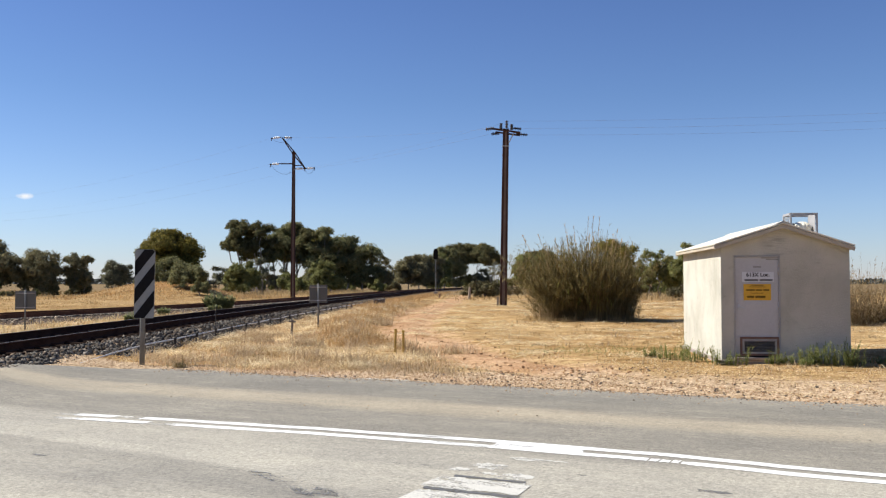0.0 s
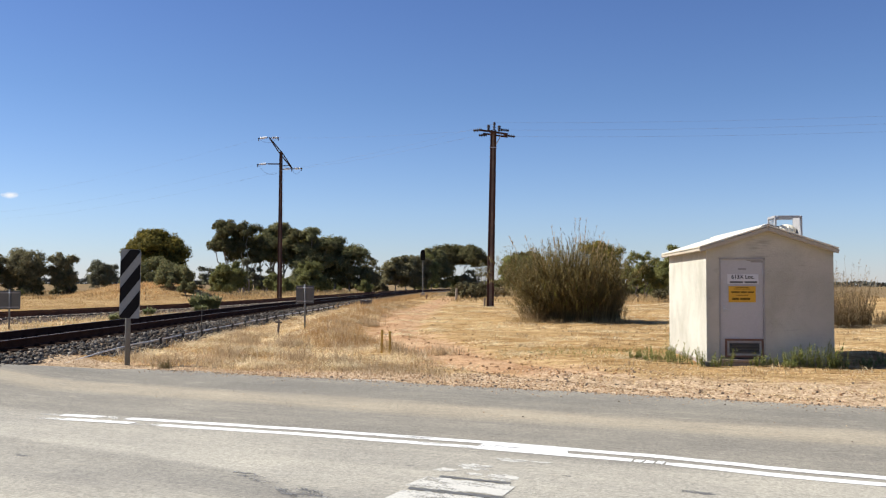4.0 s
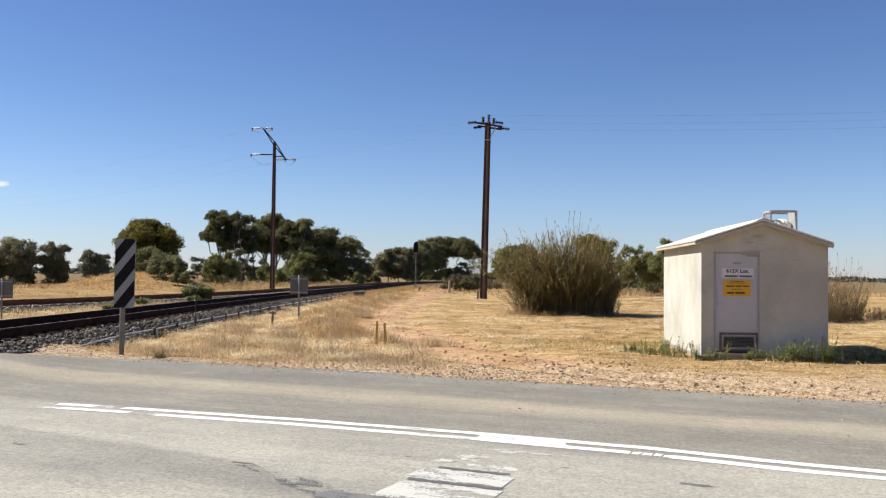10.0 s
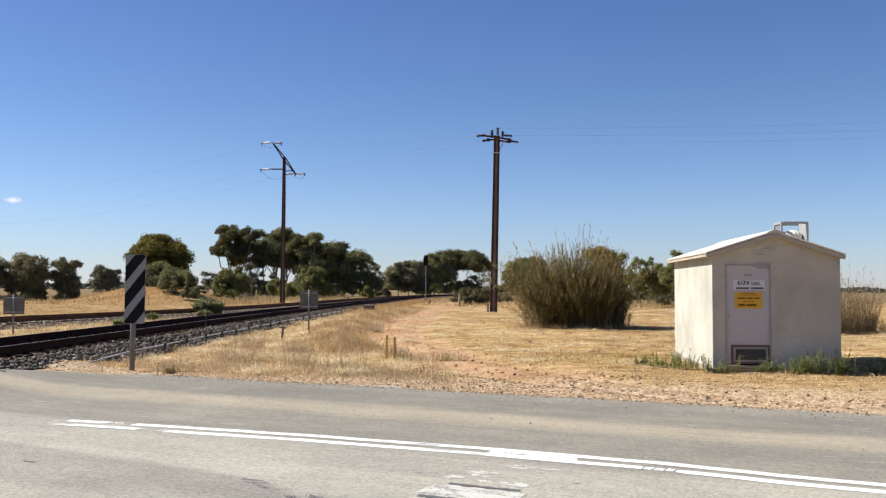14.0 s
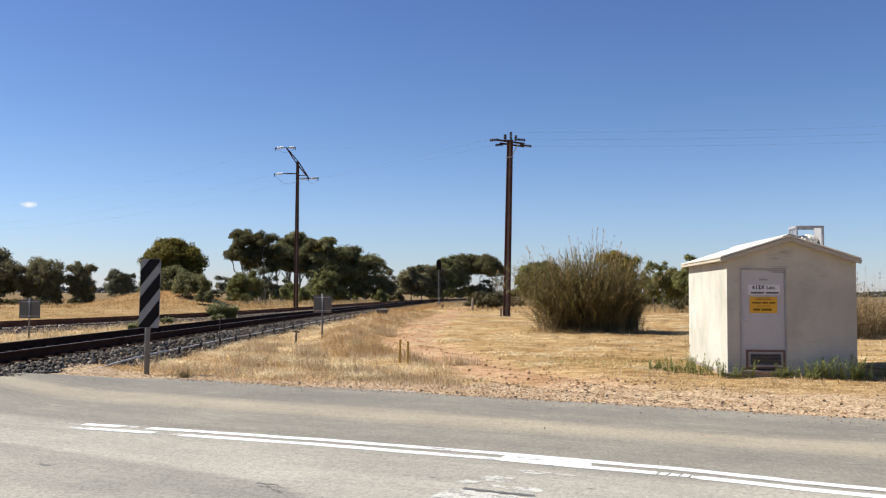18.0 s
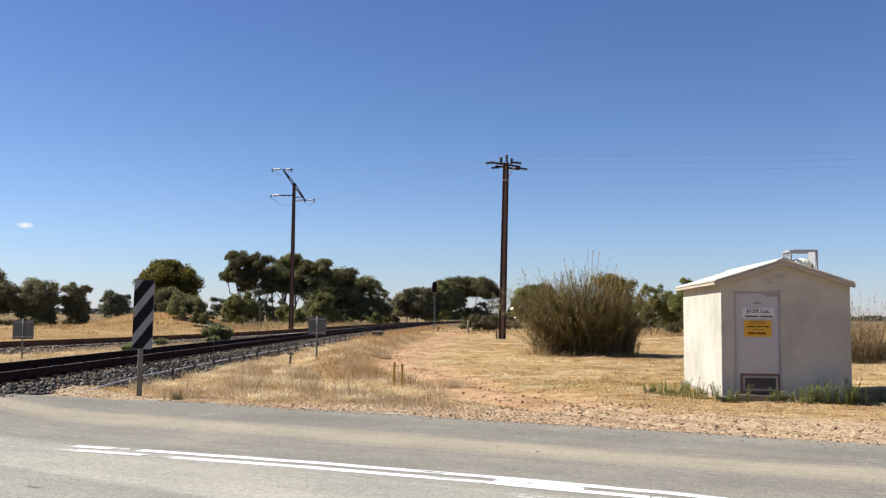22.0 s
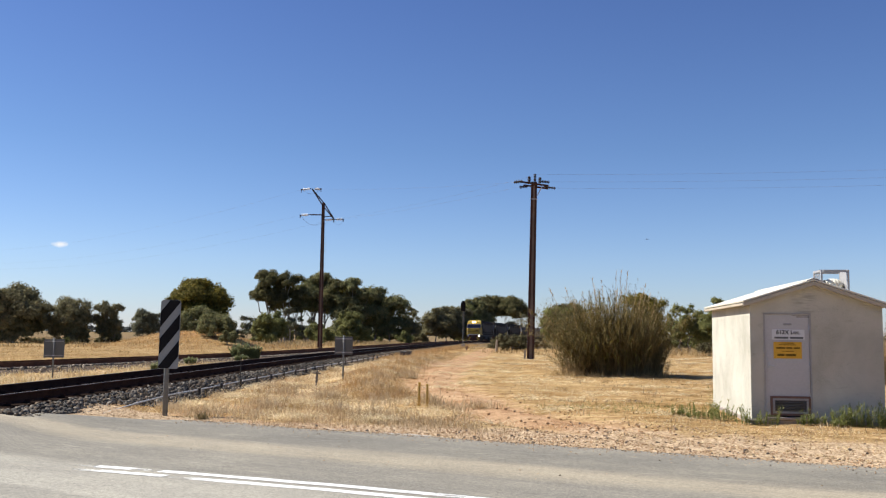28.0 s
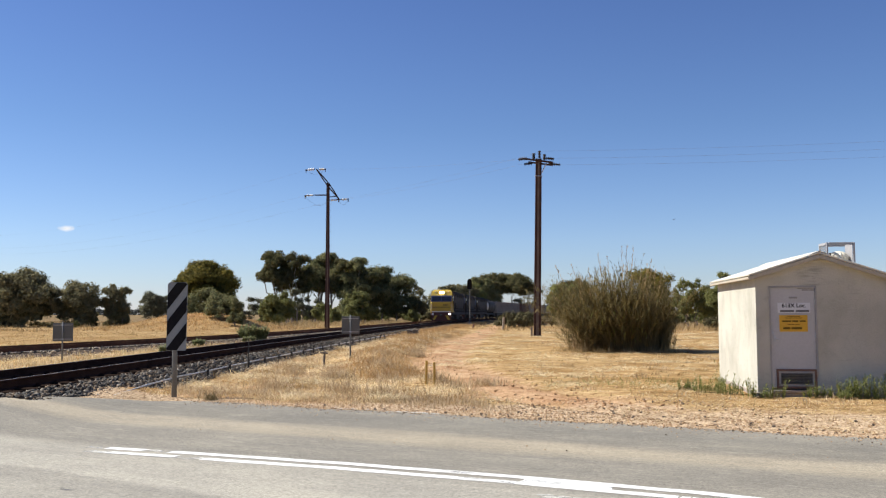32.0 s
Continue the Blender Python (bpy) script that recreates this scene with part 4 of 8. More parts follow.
    mid = np.interp(us, (1.3, 1.6, 1.9, 2.2, 2.6), (6.40, 6.48, 6.63, 6.80, 7.0))
    half = np.interp(us, (1.3, 1.7, 2.2, 2.6), (0.03, 0.11, 0.13, 0.09))
    for k, (q, r, m) in enumerate(((-1.15, 1.15, M_SMUDGE), (-0.8, 0.9, M_SMUDGE), (-0.9, -0.5, M_SMUDGE), (0.6, 1.0, M_SMUDGE))):
        road_strip("tyre_mark", m, us, mid + q * half, mid + r * half, seed=98 + k, ragged=0.025, label="faint curved black tyre mark on the road", z=0.0235, group="tyre marks")
    for k, (u, w, ru, rw) in enumerate(((3.65, 5.45, 0.12, 0.045), (4.72, 5.58, 0.12, 0.05), (5.46, 6.0, 0.12, 0.05), (2.2, 5.62, 0.05, 0.012), (2.45, 5.60, 0.05, 0.01), (-0.8, 6.62, 0.14, 0.03))):
        road_blot(u, w, ru, rw, 230 + k, M_TAR_THIN, "tar_smudge", "small ragged smudge of tar on the road", "tar smudges")


build_markings()


# ---- railway ----
def along(fx, ys, profile, z0=0.0):
    """A profile of (offset, height) swept along a track line."""
    verts, k = [], len(profile)
    for y in ys:
        d = (fx(y + 0.5) - fx(y - 0.5))
        c = 1 / math.hypot(1, d)
        for o, h in profile:
            verts.append((fx(y) + o * c, y - o * c * d, z0 + h))
    n = len(ys)
    faces = [(i * k + j, i * k + (j + 1) % k, (i + 1) * k + (j + 1) % k, (i + 1) * k + j) for i in range(n - 1) for j in range(k)]
    faces += [tuple(range(k))[::-1], tuple(range((n - 1) * k, n * k))]
    return verts, faces


RAIL_OUTLINE = ((-0.075, -0.022), (0.075, -0.022), (0.075, -0.005), (0.016, 0.018), (0.016, 0.118), (0.036, 0.13), (0.036, 0.158), (-0.036, 0.158), (-0.036, 0.13), (-0.016, 0.118), (-0.016, 0.018), (-0.075, -0.005))


def build_track(name, fx, y0, y1, top, material, head, label, bed_y0, sleepers, hw):
    track = thing(name, pose(0, 0, 0), label, "railway track", kind="structure")
    ys = np.concatenate((np.arange(y0, 110, 2.0), np.arange(110, y1, 8.0)))
    for side in (-0.7525, 0.7525):
        v, f = along(fx, ys, [(o + side, h) for o, h in RAIL_OUTLINE], top - 0.163)
        rail = part("rail", mesh_of("rail", v, f, material), material, track)
        v, f = along(fx, ys, ((side - 0.016, 0.0), (side + 0.016, 0.0), (side + 0.014, 0.004), (side - 0.014, 0.004)), top - 0.0045)
        part("rail_head", mesh_of("rail_head", v, f, head), head, rail, "polished running surface of the rail")
    b = top - 0.185
    by = ys[ys >= bed_y0]
    v, f = along(fx, by, ((-hw - 0.75, -0.05), (-hw, b - 0.05), (-1.2, b - 0.05), (1.2, b - 0.05), (hw, b - 0.05), (hw + 0.75, -0.05)))
    part("ballast_bed", mesh_of("ballast_bed", v, f, M_BALLASTBED), M_BALLASTBED, track, "bed of crushed grey stone")
    if head is M_RAILTOP:
        # dark strip for oil and for the rails' shadow, wider on the near side
        v, f = along(fx, by, ((-1.3, b - 0.2), (1.42, b - 0.2), (1.40, b - 0.035), (-1.3, b - 0.035)))
        part("oil_shade_bed", mesh_of("oil_shade_bed", v, f, M_SHADEBED), M_SHADEBED, track, "oily middle of the bed, the rails' shade painted into its black")
    bm = box((0, 0, 0), (2.5, 0.25, 0.14), 0.015)
    wood = M_DARKTIMBER if head is M_RAILTOP else M_SLEEPER
    first = part("sleeper", bm, wood, track)
    for i in range(sleepers):
        y = bed_y0 + 0.3 + 0.68 * i
        ob = first if i == 0 else new("sleeper", first.data)
        ob.parent = track
        ob.matrix_basis = pose(fx(y), y, b - 0.045, 0, 0, -math.degrees(math.atan(fx(y + 0.5) - fx(y - 0.5))))
    return track


# each rail fastening is a small clip beside the rail foot
def build_clips(track, fx, y0, count, top):
    bm = box((0, 0, 0), (0.09, 0.07, 0.05), 0.012)
    me = bpy.data.meshes.new("rail_clip")
    bm.to_mesh(me)
    bm.free()
    me.materials.append(M_RAIL)
    for i in range(count):
        y = y0 + 0.3 + 0.68 * i
        for o in (0.7525 + 0.1, -0.7525 + 0.1):
            ob = new("rail_clip", me)
            ob.parent = track
            ob.matrix_basis = pose(fx(y) + o, y, top - 0.15)


def stones(n, place, size, seed, jitter=0.25):
    """Loose broken stones as one mesh: squashed, turned and chipped eight-cornered lumps."""
    rng = np.random.default_rng(seed)
    base = np.array([(-1, -1, -1), (1, -1, -1), (1, 1, -1), (-1, 1, -1), (-1, -1, 1), (1, -1, 1), (1, 1, 1), (-1, 1, 1)], dtype=float) * 0.5
    quads = np.array([(0, 3, 2, 1), (4, 5, 6, 7), (0, 1, 5, 4), (1, 2, 6, 5), (2, 3, 7, 6), (3, 0, 4, 7)])
    p = place(rng, n)
    s = rng.uniform(size[0], size[1], (n, 1, 1)) * rng.uniform(0.55, 1.15, (n, 1, 3))
    v = base[None] * s * (1 + rng.uniform(-jitter, jitter, (n, 8, 3)) * 1.4)
    a, b = rng.uniform(0, 6.3, n), rng.uniform(-0.8, 0.8, n)
    ca, sa, cb, sb = np.cos(a)[:, None], np.sin(a)[:, None], np.cos(b)[:, None], np.sin(b)[:, None]
    x, y, z = v[..., 0], v[..., 1], v[..., 2]
    y, z = y * cb - z * sb, y * sb + z * cb
    x, y = x * ca - y * sa, x * sa + y * ca
    v = np.stack((x, y, z), -1) + p[:, None, :]
    f = (np.arange(n) * 8)[:, None, None] + quads[None]
    return v.reshape(-1, 3), f.reshape(-1, 4)


main_track = build_track("railway_track", main_x, -118, 1400, RAIL_Z, M_RAIL, M_RAILTOP, "main line track with dark rails on crushed stone ballast", 13.4, 200, 1.55)
build_clips(main_track, main_x, 13.4, 70, RAIL_Z)
siding = build_track("siding_track", siding_x, -50, 300, 0.34, M_RUSTRAIL, M_RUSTRAIL, "overgrown siding track with rusty rails in dry grass", 20, 110, 1.5)


def ballast_place(rng, n):
    y = 14.4 + 66 * rng.random(n) ** 1.6
    o = np.where(rng.random(n) < 0.2, -1, 1) * rng.uniform(1.15, 2.45, n)
    o = np.minimum(o, 1.9 + 0.32 * np.clip(y - 15.5, 0, 2.5))
    x = np.interp(y, _ys, _xs) + o
    top = RAIL_Z - 0.185
    h = np.where(np.abs(o) < 1.55, top - 0.03, (top - 0.03) * np.clip((2.3 - np.abs(o)) / 0.75, 0.02, 1))
    return np.stack((x, y, h + rng.uniform(-0.015, 0.02, n)), -1)


def oily_place(rng, n):
    y = 14.0 + 70 * rng.random(n) ** 1.5
    o = rng.uniform(-1.3, 1.25, n)
    h = np.where(np.abs(np.abs(o) - 0.7525) < 0.12, 0.12, RAIL_Z - 0.185 - 0.055)
    return np.stack((np.interp(y, _ys, _xs) + o, y, h + rng.uniform(-0.012, 0.012, n)), -1)


def siding_place(rng, n):
    y = rng.uniform(24, 80, n)
    o = rng.uniform(-2.0, 2.4, n)
    x = np.array([siding_x(b) for b in y]) + o
    h = np.where(np.abs(o) < 1.5, 0.165, 0.17 * np.clip((2.25 - np.abs(o)) / 0.75, 0.02, 1))
    h = np.where(np.abs(np.abs(o) - 0.7525) < 0.11, h - 0.1, h)
    return np.stack((x, y, h), -1)


def verge_place(rng, n):
    u, v = rng.uniform(-13, 14, n), -np.abs(rng.normal(0, 1.0, n)) - 0.02
    v = v * np.interp(u, (-9, -3, 2, 8), (0.45, 0.6, 1.6, 1.8))
    v = np.where((u > 2.5) & (rng.random(n) < 0.35), rng.uniform(-5.0, -0.3, n), v)
    v = np.where(u < -5.2, rng.uniform(-2.6, 1.0, n) + road_edge(u) * 0.6, v)
    c, s = math.cos(ROAD_TURN), math.sin(ROAD_TURN)
    x, y = u * c + v * s, 13.57 + u * s - v * c
    return np.stack((x, y, ground_z(x, y) + 0.004), -1)


v, f = stones(15000, ballast_place, (0.018, 0.078), 3, 0.34)
tagged(new("ballast_stones", mesh_np("ballast_stones", v, f, M_STONES)), "loose crushed grey and brown ballast stones along the track", "ballast", kind="stuff")
v, f = stones(4500, oily_place, (0.03, 0.07), 9)
tagged(new("oily_shaded_ballast_stones", mesh_np("oily_shaded_ballast_stones", v, f, M_OILSHADESTONE)), "ballast stones blackened by oil, brake dust and painted-in rail shade", "ballast", kind="stuff")
v, f = stones(5200, siding_place, (0.02, 0.07), 4)
tagged(new("siding_stones", mesh_np("siding_stones", v, f, M_PALESTONE)), "sparse old ballast stones along the rusty siding", "ballast", kind="stuff")
v, f = stones(11000, verge_place, (0.006, 0.021), 6)
tagged(new("verge_gravel", mesh_np("verge_gravel", v, f, M_PEBBLE)), "pinkish gravel strewn along the road's verge", "gravel", kind="stuff")


def stony_place(rng, n):
    """The stony mouth of the dirt way."""
    u, v = rng.normal(1.4, 2.4, n), -0.08 - 4.2 * rng.random(n) ** 1.25
    v = v * np.interp(u, (-4, -1, 1, 6), (0.35, 0.75, 1.0, 0.8))
    c, s = math.cos(ROAD_TURN), math.sin(ROAD_TURN)
    x, y = u * c + v * s, 13.57 + u * s - v * c
    return np.stack((x, y, ground_z(x, y) + 0.001), -1)


v, f = stones(2600, stony_place, (0.008, 0.026), 17, 0.34)
tagged(new("verge_rubble", mesh_np("verge_rubble", v, f, M_PEBBLE)), "broken pinkish stones where the dirt way meets the road", "gravel", kind="stuff")
v, f = stones(420, stony_place, (0.009, 0.032), 18, 0.34)
tagged(new("dark_verge_rubble", mesh_np("dark_verge_rubble", v, f, M_DARKSTONE)), "broken dark stones where the dirt way meets the road", "gravel", kind="stuff")


def spilled_place(rng, n):
    u, v = rng.uniform(-5.4, 9, n), rng.exponential(0.16, n) - 0.05
    far = rng.random(n) < 0.03
    v = np.where(far, rng.uniform(0.2, 3.0, n), v)
    c, s = math.cos(ROAD_TURN), math.sin(ROAD_TURN)
    return np.stack((u * c + v * s, 13.57 + u * s - v * c, np.full(n, 0.0225)), -1)


v, f = stones(1500, spilled_place, (0.004, 0.015), 19, 0.34)
tagged(new("spilled_gravel", mesh_np("spilled_gravel", v, f, M_PEBBLE)), "small stones strewn from the verge onto the asphalt", "gravel", kind="stuff")
v, f = stones(460, spilled_place, (0.004, 0.016), 20, 0.34)
tagged(new("dark_spilled_gravel", mesh_np("dark_spilled_gravel", v, f, M_DARKSTONE)), "small dark stones strewn over the edge of the asphalt", "gravel", kind="stuff")


def verge_lumps():
    """The larger single stones on the verge."""
    rng = random.Random(12)
    for k in range(110):
        u = rng.uniform(-6, 9) if k < 60 else rng.gauss(3.2, 1.5)
        v = -abs(rng.gauss(0.9, 0.6)) * (1.0 if u > 0 else 0.5) - 0.1
        p = ROAD @ Vector((u, v, 0))
        bm = bmesh.new()
        bmesh.ops.create_icosphere(bm, subdivisions=1, radius=1.0)
        s = rng.uniform(0.010, 0.028)
        for w in bm.verts:
            w.co *= rng.uniform(0.75, 1.2)
            w.co = Vector((w.co.x * s * 1.3, w.co.y * s, w.co.z * s * 0.75))
        me = bpy.data.meshes.new("stone")
        bm.to_mesh(me)
        bm.free()
        me.materials.append(M_PEBBLE if k % 5 < 2 and k < 60 else M_DARKSTONE)
        ob = new("stone", me)
        ob.matrix_basis = pose(p.x, p.y, float(ground_z(p.x, p.y)) + s * 0.3, 0, 0, rng.uniform(0, 360))
        tagged(ob, "loose brown stone lying on the gravel verge" if k % 5 < 2 and k < 60 else "loose dark grey stone lying on the gravel verge", "stone", "stones on the verge")


verge_lumps()


# ---- grass ----
def blades(n, place, height, width, lean, seed, droop=0.5):
    """Grass blades of two joints each, as one mesh."""
    rng = np.random.default_rng(seed)
    p = place(rng, n)
    n = len(p)
    h = rng.uniform(height[0], height[1], n) * rng.uniform(0.6, 1.1, n)
    w = rng.uniform(width[0], width[1], n)
    a, b = rng.uniform(0, 6.283, n), rng.uniform(0, 6.283, n)
    t = np.abs(rng.normal(0, lean, n)) if lean < 1.2 else np.clip(rng.normal(lean, 0.2, n), 0.9, 1.65)
    dx, dy = np.cos(a) * np.sin(t), np.sin(a) * np.sin(t)
    side = np.stack((np.cos(b), np.sin(b), np.zeros(n)), -1) * w[:, None] * 0.5
    mid = p + np.stack((dx * h * 0.5, dy * h * 0.5, np.cos(t) * h * 0.55), -1)
    t2 = t + droop * rng.random(n)
    tip = mid + np.stack((np.cos(a) * np.sin(t2) * h * 0.5, np.sin(a) * np.sin(t2) * h * 0.5, np.cos(t2) * h * 0.45), -1)
    tip[:, 2] = np.maximum(tip[:, 2], p[:, 2] + 0.01)
    v = np.stack((p - side, p + side, mid + side * 0.8, mid - side * 0.8, tip), 1)
    o = np.arange(n)[:, None] * 5
    f = np.concatenate((o + np.array([[0, 1, 2]]), o + np.array([[0, 2, 3]]), o + np.array([[3, 2, 4]])))
    return v.reshape(-1, 3), f


def tufted(rng, n, per, spread, xy, lift=0.0):
    """Places for blades, gathered in tufts round the centres that xy gives."""
    cx, cy = xy(rng, max(1, n // per))
    k = rng.integers(0, len(cx), n)
    x, y = cx[k] + rng.normal(0, spread, n), cy[k] + rng.normal(0, spread, n)
    keep = (road_v(x, y) < -0.25 - 1.7 * rng.random(n)) & (np.abs(x - np.interp(y, _ys, _xs)) > np.where(y > 40, 1.6, 2.2))
    shed = (np.abs((x - 6.53) - 0.087 * (y - 19.3)) < 1.35) & (np.abs(y - 19.3) < 2.2)
    keep &= ~shed
    keep &= (x < 0.2) | (road_v(x, y) < -4.4) | (rng.random(n) < np.where(x > 3.2, 0.38, 0.16))
    x, y = x[keep], y[keep]
    return np.stack((x, y, ground_z(x, y) - 0.01 + lift * rng.random(len(x))), -1)


def stuff(name, vf, material, label, category):
    return tagged(new(name, mesh_np(name, vf[0], vf[1], material)), label, category, kind="stuff")


def field_left(rng, n):
    y = 16 + 62 * rng.random(n) ** 1.7
    lo, hi = np.interp(y, _ys, _xs) + 2.5 - 0.9 * np.clip((y - 32) / 20, 0, 1), dirt_x(y) - 1.1
    lo = np.minimum(lo, hi - 0.3)
    return lo + (hi - lo) * rng.random(n), y


def field_right(rng, n):
    y = 15 + 75 * rng.random(n) ** 1.5
    x = rng.uniform(-1.5, 24, n)
    ok = ((np.abs(x - dirt_x(y)) > 1.2 + 0.6 * rng.random(n)) & (x > dirt_x(y))) | ((rng.random(n) < np.where(y < 26, 0.10, 0.24)) & (np.abs(x - dirt_x(y)) < 1.6))
    return x[ok], y[ok]


def field_beyond(rng, n):
    y = rng.uniform(19, 90, n)
    x = np.interp(y, _ys, _xs) - 2.8 - 30 * rng.random(n) ** 1.3
    sx = np.interp(y, [a for a, _ in SIDING], [b for _, b in SIDING])
    ok = (np.abs(x - sx) > 1.2) & ((x < sx) | (rng.random(n) < 0.6))
    return x[ok], y[ok]


def field_far(rng, n):
    y = rng.uniform(80, 190, n)
    x = (rng.uniform(-0.62, 0.6, n)) * y
    ok = np.abs(x - np.interp(y, _ys, _xs)) > 3
    return x[ok], y[ok]


def mound_tops(rng, n):
    return rng.normal(-27.5, 4.2, n), rng.normal(90, 4.5, n)


stuff("dry_grass", blades(42000, lambda r, n: tufted(r, n, 75, 0.2, field_left), (0.06, 0.25), (0.006, 0.013), 1.17, 21, 1.0), M_STRAW, "knee-high dry yellow grass between the ballast and the dirt way", "grass")
stuff("pale_dry_grass", blades(28000, lambda r, n: tufted(r, n, 60, 0.24, field_left), (0.08, 0.28), (0.006, 0.015), 1.25, 29, 0.5), M_STRAWPALE, "pale bent straw among the dry grass beside the ballast", "grass")
stuff("dry_grass_verge", blades(12000, lambda r, n: tufted(r, n, 70, 0.13, lambda q, k: (lambda u: (u * 0.906 + 0.25 * q.random(k), 13.57 - u * 0.423 + 0.9 + 1.6 * q.random(k)))(q.uniform(-7, 0.5, k))), (0.05, 0.18), (0.006, 0.012), 1.15, 22, 0.9), M_STRAW, "tufts of short dry grass beside the gravel verge", "grass")
stuff("mown_straw", blades(36000, lambda r, n: tufted(r, n, 40, 0.4, field_right), (0.06, 0.2), (0.008, 0.02), 1.3, 23, 0.5), M_STRAWPALE, "pale mown straw lying flat on the ground", "straw")
stuff("mown_tufts", blades(22000, lambda r, n: tufted(r, n, 34, 0.22, field_right), (0.05, 0.17), (0.008, 0.02), 0.9, 28, 0.8), M_STRAW, "low tufts of dry grass in the mown straw", "grass")
stuff("siding_grass", blades(28000, lambda r, n: tufted(r, n, 30, 0.28, field_beyond), (0.06, 0.24), (0.010, 0.026), 1.0, 24, 0.9), M_MOUND, "dry pale grass between and beyond the tracks", "grass")
stuff("field_grass", blades(26000, lambda r, n: tufted(r, n, 30, 0.8, field_far), (0.15, 0.5), (0.04, 0.09), 0.6, 25, 0.9), M_RANK, "dry grass of the wide field round the trees", "grass")
stuff("mound_grass", blades(16000, lambda r, n: tufted(r, n, 30, 0.5, mound_tops), (0.12, 0.36), (0.02, 0.045), 1.0, 26, 0.9), M_BANKGRASS, "dry brown grass grown over the earth mound", "grass")


def shed_verge(rng, n):
    u, v = rng.uniform(1.6, 13, n), -0.4 - 4.6 * rng.random(n) ** 0.8
    c, t = math.cos(ROAD_TURN), math.sin(ROAD_TURN)
    return u * c + v * t, 13.57 + u * t - v * c


def verge_straw(rng, n):
    x, y = shed_verge(rng, max(1, n // 12))
    k = rng.integers(0, len(x), n)
    x, y = x[k] + rng.normal(0, 0.12, n), y[k] + rng.normal(0, 0.12, n)
    ok = (road_v(x, y) < -0.3) & ~((np.abs((x - 6.53) - 0.087 * (y - 19.3)) < 1.35) & (np.abs(y - 19.3) < 2.2))
    x, y = x[ok], y[ok]
    return np.stack((x, y, ground_z(x, y) + 0.004), -1)


stuff("verge_straw", blades(10000, verge_straw, (0.03, 0.13), (0.005, 0.012), 1.35, 38, 0.3), M_STRAWPALE, "short pale straw strewn over the gravel before the shed", "straw")


def between_tracks(rng, n):
    y = 23 + 26 * rng.random(n) ** 1.3
    lo = np.interp(y, [a for a, _ in SIDING], [b for _, b in SIDING]) + 1.4
    hi = np.interp(y, _ys, _xs) - 2.5
    return lo + (hi - lo) * rng.random(n) ** 0.8, y


stuff("track_grass", blades(15000, lambda r, n: tufted(r, n, 45, 0.22, between_tracks), (0.08, 0.30), (0.007, 0.016), 1.0, 37, 0.9), M_STRAWPALE, "pale bleached grass tufts between the two tracks", "grass")


def windrows(rng, n):
    y = 18 + 57 * rng.random(n) ** 1.5
    x = rng.uniform(-1.5, 22, n)
    q = np.sin(1.9 * y + 0.35 * x + 1.3 * np.sin(0.4 * x)) + 0.8 * np.sin(0.7 * y - 0.9 * x) + 0.5 * rng.normal(size=n)
    ok = (q > 0.6) & (x > dirt_x(y) + np.where(y < 26, 0.9, -0.6))
    return x[ok], y[ok]


def litter_left(rng, n):
    x, y = field_left(rng, n)
    q = np.sin(2.3 * y + 1.9 * x) + np.sin(3.1 * x - 1.2 * y) + 0.6 * rng.normal(size=len(x))
    return x[q > 0.5], y[q > 0.5]


def bank_side(rng, n):
    y = 22 + 55 * rng.random(n) ** 1.4
    return dirt_x(y) - 2.0 + rng.normal(0, 0.45, n), y


def far_bank(rng, n):
    y = rng.uniform(55, 150, n)
    return np.interp(y, _ys, _xs) + 1.75 + 2.4 * rng.random(n) ** 1.5, y


stuff("lineside_grass", blades(12000, lambda r, n: tufted(r, n, 30, 0.3, far_bank), (0.15, 0.42), (0.02, 0.045), 0.8, 36, 0.9), M_BANKGRASS, "brown dry grass close beside the far track", "grass")
stuff("bank_grass", blades(15000, lambda r, n: tufted(r, n, 36, 0.22, bank_side), (0.10, 0.36), (0.008, 0.018), 1.05, 35, 0.9), M_BANKGRASS, "orange-brown dry grass along the bank of the dirt way", "grass")


def soil_place(rng, n):
    y = 15.5 + 60 * rng.random(n) ** 1.5
    x = dirt_x(y) + rng.normal(0, 1.1, n) + 0.8 * rng.random(n)
    ok = road_v(x, y) < -0.4
    x, y = x[ok], y[ok]
    return np.stack((x, y, ground_z(x, y) + 0.004), -1)


_p = soil_place(np.random.default_rng(15), 800)
v, f = stones(len(_p), lambda r, n: _p, (0.012, 0.05), 16)
tagged(new("soil_clods", mesh_np("soil_clods", v, f, M_CLOD)), "small clods of red-brown soil strewn over the dirt way", "soil", kind="stuff")
stuff("straw_windrows", blades(52000, lambda r, n: tufted(r, n, 36, 0.27, windrows, 0.03), (0.10, 0.28), (0.008, 0.021), 1.4, 31, 0.25), M_LITTER, "bleached straw lying in loose rows on the mown ground", "straw")
stuff("straw_litter", blades(26000, lambda r, n: tufted(r, n, 30, 0.16, litter_left, 0.10), (0.12, 0.34), (0.006, 0.014), 1.35, 32, 0.2), M_LITTER, "bleached fallen straw among the dry grass", "straw")
stuff("brown_weeds", blades(5000, lambda r, n: tufted(r, n, 70, 0.12, field_left), (0.08, 0.28), (0.006, 0.014), 1.1, 33, 0.9), M_RANK, "dead brown weeds scattered through the dry grass", "weeds")
# brown clumps stand in for the small shaded gaps between the straws
stuff("straw_shade_clumps", blades(15000, lambda r, n: tufted(r, n, 40, 0.09, field_right), (0.04, 0.13), (0.006, 0.015), 0.8, 34, 0.8), M_RANK, "short brown blades put in as small shadows in the mown straw", "stubble")


